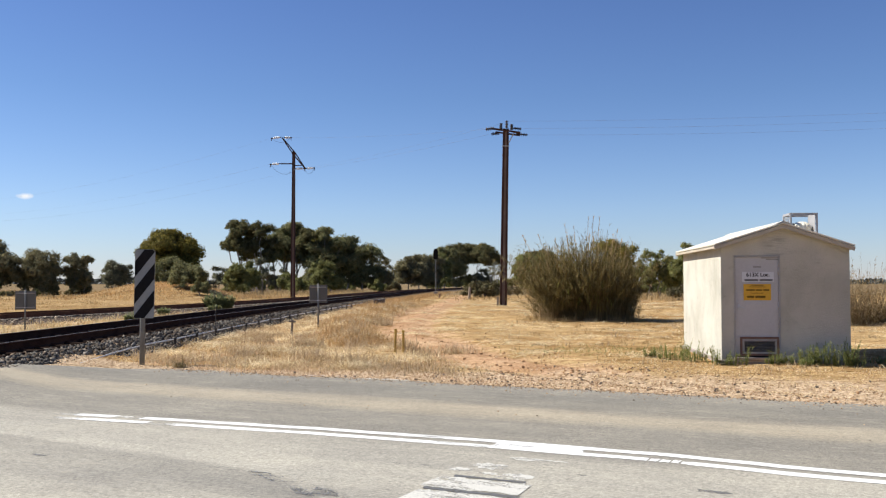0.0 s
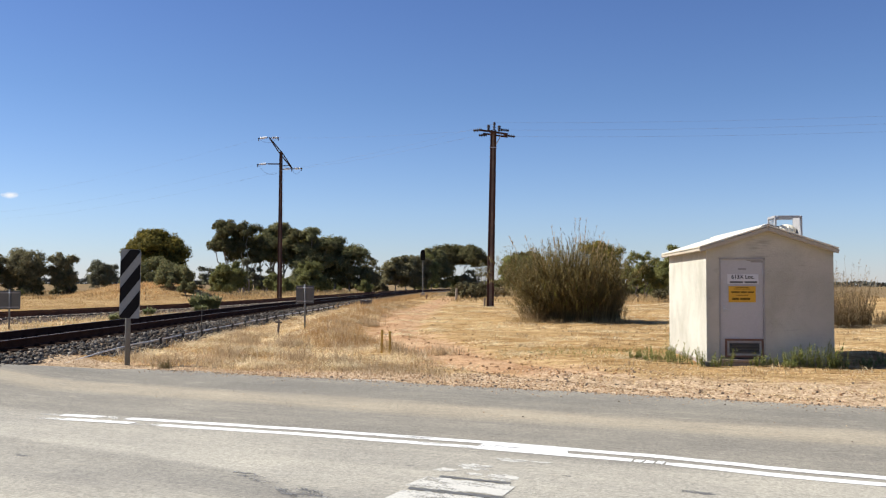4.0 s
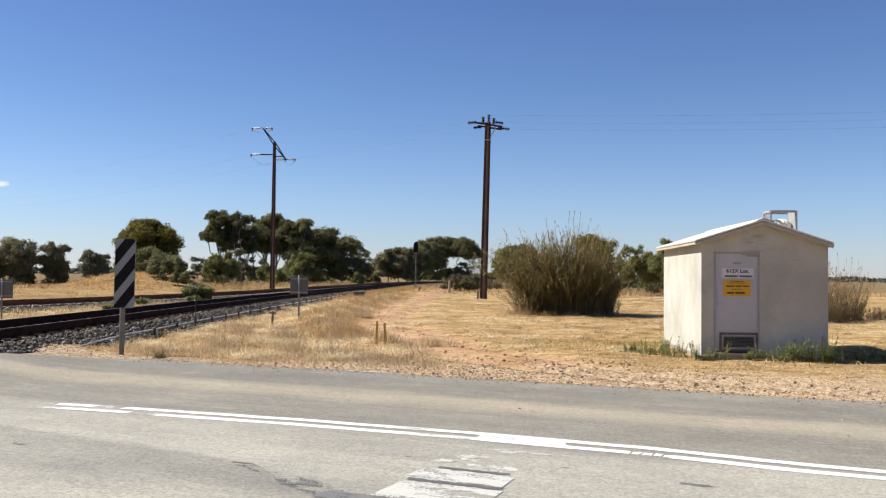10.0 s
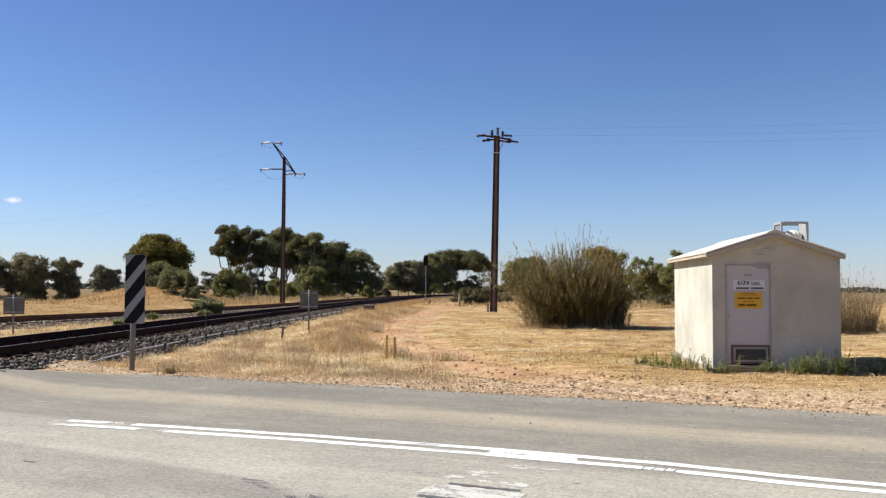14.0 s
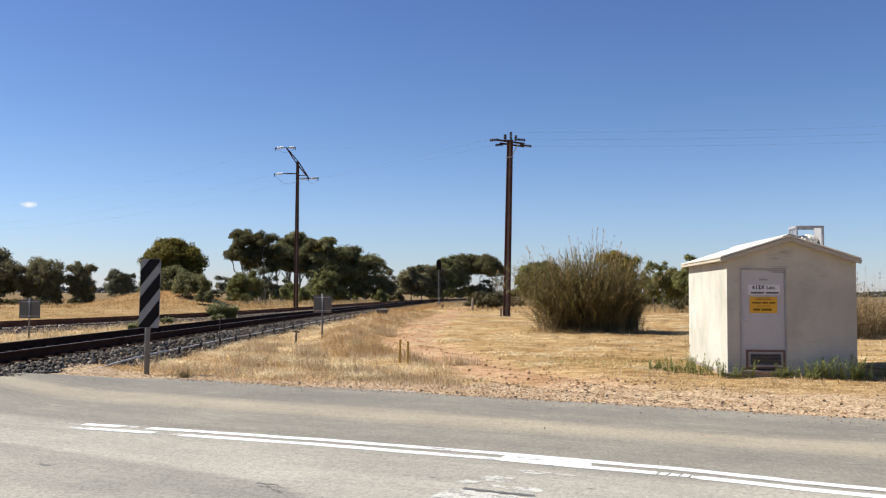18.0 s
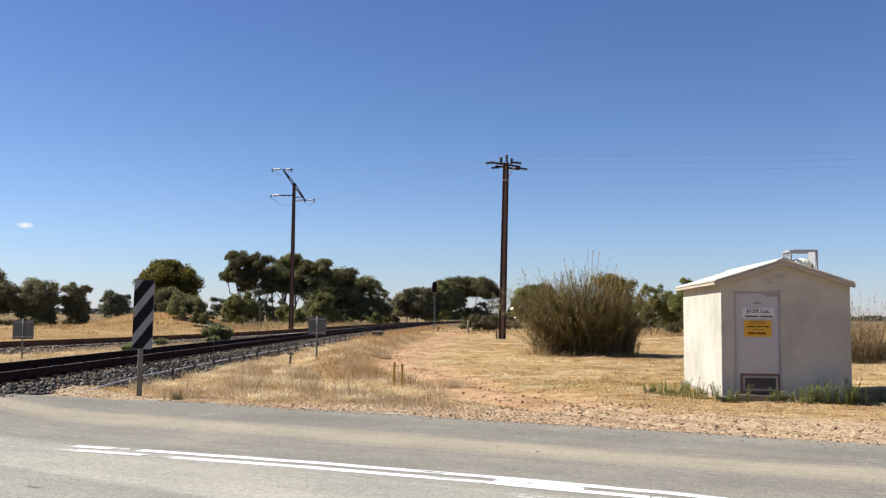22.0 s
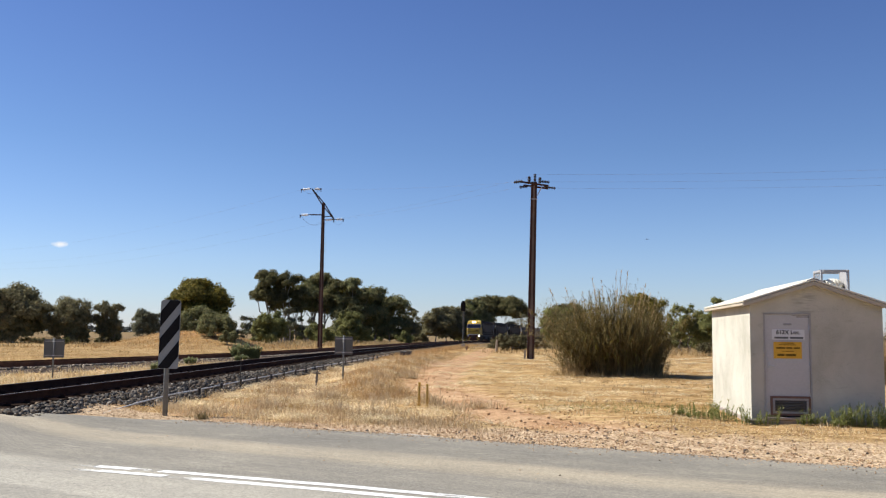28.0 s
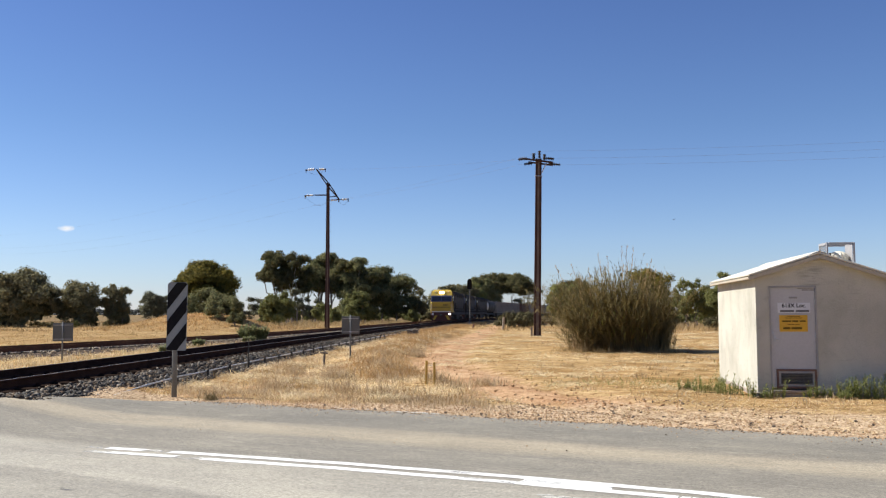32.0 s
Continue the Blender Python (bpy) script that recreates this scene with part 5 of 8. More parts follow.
def sweep(pts, r, seg=5):
    """One bent rod through the points."""
    bm, rings = bmesh.new(), []
    for i, p in enumerate(pts):
        d = (pts[min(i + 1, len(pts) - 1)] - pts[max(i - 1, 0)]).normalized()
        a = d.orthogonal().normalized() if abs(d.z) > 0.9 else d.cross(Vector((0, 0, 1))).normalized()
        b = d.cross(a)
        rings.append([bm.verts.new(p + a * r * math.cos(2 * math.pi * k / seg) + b * r * math.sin(2 * math.pi * k / seg)) for k in range(seg)])
    for p, q in zip(rings, rings[1:]):
        for k in range(seg):
            bm.faces.new((p[k], p[(k + 1) % seg], q[(k + 1) % seg], q[k]))
    bm.faces.new(rings[0][::-1])
    bm.faces.new(rings[-1])
    return bm


# ---- switch shed ----
SHED = pose(5.31, 17.363, 0, 0, 0, -5)
SW, SD, SR, RX = 2.38, 4.05, 2.585, 1.13      # width, depth, ridge height and place
SE, SF = 2.225, 2.17                           # wall heights at the two eaves


def text_part(name, body, size, at, material, parent, thick=0.0015):
    c = bpy.data.curves.new(name, "FONT")
    c.body, c.size, c.align_x, c.align_y, c.extrude = body, size, "CENTER", "CENTER", thick
    c.offset = 0.002
    tmp = bpy.data.objects.new(name, c)
    me = bpy.data.meshes.new_from_object(tmp)
    bpy.data.objects.remove(tmp)
    me.materials.clear()
    me.materials.append(material)
    ob = new(name, me)
    ob.parent, ob.matrix_basis = parent, at
    return ob


def gable(y0, y1):
    return prism(((0, 0), (SW, 0), (SW, SF), (RX, SR), (0, SE)), y0, y1)


def build_shed():
    shed = thing("equipment_shed", SHED, "small rendered railway equipment shed, cream roof, weeds round its foot", "shed")
    # front wall with the doorway cut through it
    t = 0.12
    d0, d1, dz = 0.24, 1.10, 2.03
    bm = bmesh.new()
    pts = ((0, 0), (d0, 0), (d0, dz), (d1, dz), (d1, 0), (SW, 0), (SW, SF), (RX, SR), (0, SE))
    a = [bm.verts.new((x, 0, z)) for x, z in pts]
    b = [bm.verts.new((x, t, z)) for x, z in pts]
    for ring in (a, b[::-1]):
        bm.faces.new(ring)
    for i in range(len(pts)):
        bm.faces.new((a[i], b[i], b[(i + 1) % len(pts)], a[(i + 1) % len(pts)]))
    bmesh.ops.recalc_face_normals(bm, faces=bm.faces)
    part("front_wall", bm, M_RENDER, shed, "patchy grey rendered gable wall")
    part("back_wall", gable(SD - t, SD), M_RENDER, shed)
    part("side_wall", box((t / 2, SD / 2, SE / 2), (t, SD - 2 * t - 0.002, SE)), M_RENDER, shed, "sunlit cream rendered side wall")
    part("side_wall", box((SW - t / 2, SD / 2, SF / 2), (t, SD - 2 * t - 0.002, SF)), M_RENDER, shed)
    part("slab", box((SW / 2, SD / 2, 0.0), (SW + 0.08, SD + 0.08, 0.10), 0.015), M_CONCRETE, shed, "low concrete slab")
    # roof: two sheets with a turned-down edge
    for sgn, over, half, low in ((1, 0.15, RX, SE), (-1, 0.05, SW - RX, SF)):
        rise = (SR - low) / half
        ang = math.atan(rise)
        run = half + over
        length = run / math.cos(ang)
        bm = bmesh.new()
        add_box(bm, (0, 0, 0), (length, SD + 0.34, 0.03), 0.004)
        lean = Matrix.Rotation(-sgn * ang, 4, "Y")
        part("roof_sheet", bm, M_ROOF, shed, "pale cream sheet of the gable roof", at=Matrix.Translation((RX - sgn * run / 2, SD / 2, SR + 0.06 - rise * run / 2)) @ lean)
        for y in (-0.155, SD + 0.155):
            part("barge_board", box((0, 0, 0), (length, 0.025, 0.075), 0.004), M_FASCIA, shed, at=Matrix.Translation((RX - sgn * run / 2, y, SR - 0.005 - rise * run / 2)) @ lean)
        part("eave_board", box((RX - sgn * (run - 0.012), SD / 2, SR - rise * run + 0.008), (0.025, SD + 0.28, 0.05), 0.004), M_FASCIA, shed)
    part("ridge_cap", prism(((-0.13, -0.045), (0, 0.0), (0.13, -0.045), (0.13, -0.035), (0, 0.012), (-0.13, -0.035)), -0.17, SD + 0.17), M_ROOF, shed, at=Matrix.Translation((RX, 0, SR + 0.085)))
    # door
    door = part("door", box((0.64, 0.035, 1.07), (0.80, 0.045, 1.88), 0.004), M_DOOR, shed, "closed grey-white steel door", at=Matrix.Translation((0.03, 0, 0)))
    for c, s in (((0.225, 0.02, 1.06), (0.03, 0.075, 1.94)), ((1.055, 0.02, 1.06), (0.03, 0.075, 1.94)), ((0.64, 0.02, 2.012), (0.86, 0.075, 0.034))):
        part("door_frame", box(c, s, 0.004), M_DOORFRAME, shed, at=Matrix.Translation((0.03, 0, 0)))
    part("door_sill", box((0.64, 0.0, 0.075), (0.88, 0.14, 0.05), 0.006), M_CONCRETE, shed, at=Matrix.Translation((0.03, 0, 0)))
    part("keyhole_plate", box((0.30, 0.006, 1.06), (0.045, 0.012, 0.12), 0.003), M_STEEL, door, "steel lock plate")
    bm = tube((0.30, 0.01, 1.05), (0.30, -0.05, 1.05), 0.012)
    add_tube(bm, (0.295, -0.045, 1.05), (0.395, -0.045, 1.035), 0.011)
    part("handle", bm, M_STEEL, door, "steel lever handle")
    bm = tube((0.27, -0.004, 1.16), (0.27, 0.02, 1.16), 0.022, seg=12)
    part("lock", bm, M_STEEL, door)
    for z in (0.5, 1.1, 1.75):
        part("hinge", tube((1.035, 0.0, z - 0.05), (1.035, 0.0, z + 0.05), 0.01), M_STEEL, door)
    part("door_tag", box((0.65, 0.008, 1.815), (0.15, 0.006, 0.035), 0.002), M_VENT, door, "small grey number tag")
    for c, s in (((0.88, 0.009, 1.99), (0.30, 0.006, 0.03)), ((0.93, 0.009, 1.955), (0.24, 0.005, 0.025))):
        part("scratch", box(c, s, 0.002), M_VENT, door, "scraped strip of old tape")
    # notices
    plate = part("white_notice", box((0.66, 0.006, 1.625), (0.59, 0.006, 0.19), 0.002), M_NOTICE, door, "white notice with black lettering")
    text_part("lettering", "613X Loc.", 0.105, Matrix.Translation((0.66, 0.001, 1.665)) @ Matrix.Rotation(radians(90), 4, "X"), M_BLACK, plate)
    for cx, w in ((0.535, 0.25), (0.81, 0.24)):
        part("lettering_bar", box((cx, 0.001, 1.565), (w, 0.003, 0.034), 0.001), M_INK, plate)
    plate = part("yellow_notice", box((0.645, 0.006, 1.335), (0.51, 0.006, 0.31), 0.002), M_YELLOW, door, "yellow notice with dark lines of writing")
    for cx, cz, w, h in ((0.645, 1.465, 0.24, 0.016), (0.645, 1.435, 0.30, 0.014), (0.52, 1.375, 0.16, 0.04), (0.675, 1.375, 0.11, 0.04), (0.81, 1.375, 0.11, 0.04), (0.645, 1.315, 0.22, 0.014), (0.52, 1.245, 0.13, 0.055), (0.70, 1.245, 0.19, 0.055)):
        part("writing_bar", box((cx, 0.001, cz), (w, 0.003, h * 0.72), 0.001), M_INKBROWN, plate)
    # louvred vent in the door's foot
    vent = part("vent_frame", box((0.675, 0.004, 0.465), (0.72, 0.03, 0.04), 0.004), M_VENTFRAME, door, "rusty frame of the door vent")
    for c, s in (((0.675, 0.004, 0.145), (0.72, 0.03, 0.04)), ((0.335, 0.004, 0.305), (0.04, 0.03, 0.28)), ((1.015, 0.004, 0.305), (0.04, 0.03, 0.28))):
        part("vent_frame", box(c, s, 0.004), M_VENTFRAME, door)
    for c, s in (((0.675, 0.0, 0.425), (0.64, 0.02, 0.04)), ((0.675, 0.0, 0.185), (0.64, 0.02, 0.04)), ((0.375, 0.0, 0.305), (0.04, 0.02, 0.20)), ((0.975, 0.0, 0.305), (0.04, 0.02, 0.20))):
        part("vent_rim", box(c, s, 0.003), M_VENT, door)
    # black sheet painted in for the shade behind the louvres
    part("vent_shade_back", box((0.675, 0.010, 0.305), (0.6, 0.004, 0.22)), M_DARK, door)
    for k in range(7):
        part("louvre", box((0, 0, 0), (0.57, 0.034, 0.006), 0.001), M_LOUVRE, door, at=Matrix.Translation((0.675, -0.005, 0.222 + 0.028 * k)) @ Matrix.Rotation(radians(-38), 4, "X"))
    # caged turbine ventilator on the roof
    cx, cy, w, dp, z0, z1 = 2.0, 1.75, 0.56, 0.55, 2.36, 2.955
    cage = part("vent_cage", box((cx, cy, z0 + 0.02), (w, dp, 0.03), 0.004), M_STEEL, shed, "pale steel cage round the roof ventilator")
    for sx in (-1, 1):
        for sy in (-1, 1):
            part("cage_post", box((cx + sx * (w / 2 - 0.02), cy + sy * (dp / 2 - 0.02), (z0 + z1) / 2), (0.036, 0.036, z1 - z0), 0.004), M_CAGE, cage)
        part("cage_rail", box((cx + sx * (w / 2 - 0.02), cy, z1 - 0.025), (0.044, dp - 0.10, 0.05), 0.003), M_CAGE, cage)
        part("cage_rail", box((cx, cy + sx * (dp / 2 - 0.02), z1 - 0.025), (w - 0.10, 0.044, 0.05), 0.003), M_CAGE, cage)
    for sx in (-1, 1):
        for k in range(12):
            y = cy - dp / 2 + 0.05 + k * (dp - 0.10) / 11
            part("cage_wire", tube((cx + sx * (w / 2 - 0.02), y, z0), (cx + sx * (w / 2 - 0.02), y, z1 - 0.04), 0.004, seg=5), M_CAGE, cage)
        for k in range(9):
            z = z0 + 0.08 + k * 0.06
            part("cage_wire", tube((cx + sx * (w / 2 - 0.02), cy - dp / 2 + 0.04, z), (cx + sx * (w / 2 - 0.02), cy + dp / 2 - 0.04, z), 0.0035, seg=5), M_CAGE, cage)
    part("cage_panel", box((cx + w / 2 - 0.045, cy, (z0 + z1) / 2), (0.006, dp - 0.09, z1 - z0 - 0.08), 0.001), M_CAGE, cage, "solid grey side panel of the cage")
    vx = cx + 0.03
    part("vent_neck", tube((vx, cy, 2.3), (vx, cy, 2.58), 0.12, seg=20), M_TURBINE, shed, smooth=False)
    part("vent_bracket", box((cx - 0.17, cy - 0.12, 2.62), (0.05, 0.03, 0.26), 0.004), M_POSTGREY, cage, "dark steel bracket")
    bm = bmesh.new()
    segs, rows = 56, 9
    ring = []
    for j in range(rows + 1):
        # a dome of upright puffed blades over a short skirt
        th = math.pi * (0.05 + 0.65 * j / rows)
        r = [(0.175 + 0.022 * abs(math.sin(math.pi * i / 4)) * math.sin(th)) * math.sin(th) ** 0.8 for i in range(segs)]
        ring.append([bm.verts.new((vx + r[i] * math.cos(2 * math.pi * i / segs), cy + r[i] * math.sin(2 * math.pi * i / segs), 2.655 + 0.135 * math.cos(th))) for i in range(segs)])
    for j in range(rows):
        for i in range(segs):
            bm.faces.new((ring[j][i], ring[j + 1][i], ring[j + 1][(i + 1) % segs], ring[j][(i + 1) % segs]))
    bm.faces.new(ring[0])
    bm.faces.new(ring[-1][::-1])
    bmesh.ops.recalc_face_normals(bm, faces=bm.faces)
    part("turbine_head", bm, M_TURBINE, shed, "ribbed cream turbine ventilator head")


build_shed()


# ---- signs, posts, pegs ----
def ground_at(x, y):
    return float(ground_z(np.float64(x), np.float64(y)))


def build_stripe_sign():
    s = thing("striped_marker_sign", pose(-5.56, 16.85, ground_at(-5.58, 16.85), 0, 0, 4), "black and white diagonal striped width marker on a grey post", "road sign")
    part("post", tube((0, 0, -0.1), (0, 0, 2.02), 0.048, seg=14), M_POSTGREY, s, "grey steel post", True)
    w, z0, z1, y, cut = 0.365, 0.86, 2.13, -0.068, 0.05
    rim = [(-w / 2, z0 + 0.02), (-w / 2 + 0.02, z0), (w / 2 - 0.02, z0), (w / 2, z0 + 0.02), (w / 2, z1 - cut), (w / 2 - cut * 0.3, z1 - cut * 0.3), (w / 2 - cut, z1), (-w / 2 + cut, z1), (-w / 2 + cut * 0.3, z1 - cut * 0.3), (-w / 2, z1 - cut)]
    panel = part("panel", prism(rim, y, y + 0.022), M_SIGNBACK, s, "grey-white reflective sign panel", at=pose(0.03, 0, 0, 0, 0.5, 0))
    # black stripes, climbing to the viewer's right, trimmed to the panel's rim
    slope, band = 1.33, 0.29
    for k in range(-2, 3):
        c = 1.11 + k * 0.5
        poly = [(-w, c - slope * w / 2), (w, c + slope * w * 1.5), (w, c + slope * w * 1.5 + band), (-w, c - slope * w / 2 + band)]
        for (ax, az), (bx, bz) in zip(rim, rim[1:] + rim[:1]):
            nx, nz = -(bz - az), bx - ax
            inner = [(qx - ax) * nx + (qz - az) * nz - 0.004 * math.hypot(nx, nz) for qx, qz in poly]
            out = []
            for i, (q, d) in enumerate(zip(poly, inner)):
                j = (i + 1) % len(poly)
                if d >= 0:
                    out.append(q)
                if (d >= 0) != (inner[j] >= 0):
                    tt = d / (d - inner[j])
                    out.append((q[0] + tt * (poly[j][0] - q[0]), q[1] + tt * (poly[j][1] - q[1])))
            poly = out
            if len(poly) < 3:
                break
        if len(poly) >= 3:
            part("stripe", prism(poly, y - 0.004, y + 0.0005), M_BLACK, panel)
    for z in (1.1, 1.8):
        part("clamp", box((0, -0.02, z), (0.13, 0.09, 0.04), 0.006), M_STEEL, s)


def build_plate_sign(x, y, w, h, z, label, yaw):
    s = thing("square_sign", pose(x, y, ground_at(x, y), 0, 0, yaw), label, "road sign", "square signs beside the track")
    part("post", tube((0, 0, -0.1), (0, 0, z + h + 0.04), 0.028, seg=12), M_POSTGREY, s, "thin grey post", True)
    panel = part("panel", box((0, 0.036, z + h / 2), (w, 0.012, h), 0.004), M_PLATEBACK, s, "plain grey back of a sign plate")
    for zz in (z + 0.07, z + h - 0.07):
        part("rib", box((0, 0.023, zz), (w - 0.06, 0.014, 0.03), 0.003), M_VENT, panel)
        part("clamp", box((0, 0.0, zz), (0.085, 0.07, 0.025), 0.004), M_STEEL, s)


build_stripe_sign()
build_plate_sign(-3.92, 28.6, 0.56, 0.56, 0.78, "grey square sign from behind on a thin post in grass", 3)
build_plate_sign(-13.5, 29.4, 0.64, 0.60, 0.66, "grey square sign seen from behind between the two tracks", 10)


def build_pegs():
    for x, y, h, tilt in ((-1.055, 20.1, 0.50, 1.2), (-0.865, 20.0, 0.47, -0.8)):
        p = thing("marker_peg", pose(x, y, ground_at(x, y), 0, tilt, 0), "short faded yellow steel marker peg in dry grass", "marker peg", "yellow pegs")
        part("shaft", box((0, 0, h / 2 - 0.04), (0.05, 0.05, h + 0.08), 0.005), M_PEG, p)
        part("cap", box((0, 0, h + 0.004), (0.058, 0.058, 0.03), 0.006), M_PEG, p)
    w = thing("tie_wire", pose(-0.96, 20.05, ground_at(-0.96, 20.05)), "thin wire slung between two yellow pegs", "wire")
    part("strand", sweep([Vector((-0.095 + 0.19 * i / 6, 0.05 - 0.1 * i / 6, 0.44 - 0.03 * math.sin(math.pi * i / 6))) for i in range(7)], 0.004), M_WIRE, w)


build_pegs()


def build_post(x, y, h, r, name, label, category, material, tilt=0.0, group="", cap=True):
    p = thing(name, pose(x, y, ground_at(x, y), 0, tilt, 0), label, category, group)
    bm = tube((0, 0, -0.1), (0, 0, h), r, r * 0.9, 10)
    part("shaft", bm, material, p)
    if cap:
        part("top", tube((0, 0, h), (0, 0, h + 0.02), r * 0.92, r * 0.6, 10), material, p)
    return p


build_post(2.5, 87, 1.15, 0.13, "timber_post", "old grey timber post leaning beside the dirt way", "post", M_OLDTIMBER, 3)
_stub = build_post(-4.49, 27.0, 0.44, 0.034, "stub_post", "short dark timber stub with a cross piece in dry grass", "post", M_LOCKER, 4)
part("cross_piece", box((0.0, -0.05, 0.40), (0.22, 0.04, 0.05), 0.01), M_LOCKER, _stub)
build_post(-6.4, 25.6, 0.85, 0.014, "steel_stake", "thin bare steel stake beside the ballast", "stake", M_UNDER, 1, cap=False)
build_post(-0.4, 97, 0.42, 0.10, "rust_marker", "short rust-red marker stub in dry grass", "marker", M_VENTFRAME, 10)


def build_conduit():
    """A pale pipe along the ballast's foot, carried on short dark stakes."""
    c = thing("cable_conduit", pose(0, 0, 0), "pale cable conduit on short stakes along the ballast foot", "conduit")
    pts, rng = [], random.Random(8)
    for i in range(25):
        y = 16.2 + i * 1.9
        pts.append(Vector((main_x(y) + 2.2 + 0.07 * max(0, (18 - y)) + rng.uniform(-0.015, 0.015), y, 0.165 - 0.05 * max(0, 2 - i) + rng.uniform(-0.01, 0.01)))) 
    for a, b in zip(pts, pts[1:]):
        part("pipe", tube(a, b, 0.016, seg=8), M_PIPE, c)
    for i, p in enumerate(pts):
        if i > 2:
            part("stake", box((p.x + 0.05, p.y - 0.02, 0.10), (0.06, 0.06, 0.22 + 0.04 * (i % 3)), 0.012), M_UNDER, c)


build_conduit()


def build_locker(x, y):
    b = thing("track_locker", pose(x, y, ground_at(x, y), 0, 0, -4), "low dark brown cable locker beside the ballast", "locker")
    part("body", box((0, 0, 0.17), (0.75, 0.6, 0.36), 0.02), M_LOCKER, b)
    part("lid", box((0, 0, 0.385), (0.82, 0.66, 0.06), 0.015), M_LOCKER, b)
    part("lid_grip", box((0, -0.335, 0.385), (0.14, 0.02, 0.03), 0.006), M_STEEL, b)


build_locker(-4.55, 65)


# ---- power poles: two tapered steel channels with concrete between ----
def stobie(name, x, y, h, w0, w1, lean, label):
    p = thing(name, pose(x, y, 0, 0, lean, 0), label, "power pole", "power poles")
    for s in (-1, 1):
        bm = bmesh.new()
        for z0, z1 in ((-0.3, h),):
            for dy in (-0.085, 0.085):
                vs = [bm.verts.new(q) for q in ((s * (w0 / 2 - 0.155), dy - 0.012, z0), (s * w0 / 2, dy - 0.012, z0), (s * w1 / 2, dy - 0.012, z1), (s * (w1 / 2 - 0.135), dy - 0.012, z1),
                                                (s * (w0 / 2 - 0.155), dy + 0.012, z0), (s * w0 / 2, dy + 0.012, z0), (s * w1 / 2, dy + 0.012, z1), (s * (w1 / 2 - 0.135), dy + 0.012, z1))]
                for q in ((0, 1, 2, 3), (7, 6, 5, 4), (0, 4, 5, 1), (3, 2, 6, 7), (1, 5, 6, 2), (0, 3, 7, 4)):
                    bm.faces.new([vs[i] for i in q])
            vs = [bm.verts.new(q) for q in ((s * (w0 / 2 - 0.016), -0.073, z0), (s * w0 / 2, -0.073, z0), (s * w0 / 2, 0.073, z0), (s * (w0 / 2 - 0.016), 0.073, z0),
                                            (s * (w1 / 2 - 0.016), -0.073, z1), (s * w1 / 2, -0.073, z1), (s * w1 / 2, 0.073, z1), (s * (w1 / 2 - 0.016), 0.073, z1))]
            for q in ((0, 1, 2, 3), (7, 6, 5, 4), (0, 4, 5, 1), (3, 2, 6, 7), (1, 5, 6, 2), (0, 3, 7, 4)):
                bm.faces.new([vs[i] for i in q])
        bmesh.ops.recalc_face_normals(bm, faces=bm.faces)
        part("steel_channel", bm, M_POLESTEEL, p, "rust-brown steel channel")
    bm = bmesh.new()
    a, b = w0 / 2 - 0.02, w1 / 2 - 0.02
    vs = [bm.verts.new(q) for q in ((-a, -0.08, -0.3), (a, -0.08, -0.3), (a, 0.08, -0.3), (-a, 0.08, -0.3), (-b, -0.08, h - 0.02), (b, -0.08, h - 0.02), (b, 0.08, h - 0.02), (-b, 0.08, h - 0.02))]
    for q in ((0, 1, 2, 3), (7, 6, 5, 4), (0, 4, 5, 1), (3, 2, 6, 7), (1, 5, 6, 2), (0, 3, 7, 4)):
        bm.faces.new([vs[i] for i in q])
    bmesh.ops.recalc_face_normals(bm, faces=bm.faces)
    part("concrete_core", bm, M_POLECORE, p, "rust-stained concrete infill")
    z = 1.2
    while z < h - 0.5:
        part("tie_bolt", tube((-w0 / 2 - 0.02, 0, z), (w0 / 2 + 0.02, 0, z), 0.012, seg=6), M_STEEL, p)
        z += 1.3
    return p


def insulator(parent, a, b, material, r=0.075, sheds=5):
    a, b = Vector(a), Vector(b)
    bm = tube(a, b, r * 0.4, seg=8)
    for i in range(sheds):
        c = a + (b - a) * (i + 0.5) / sheds
        d = (b - a).normalized() * 0.02
        add_tube(bm, c - d, c + d, r, r * 0.75, 10)
    return part("insulator", bm, material, parent)


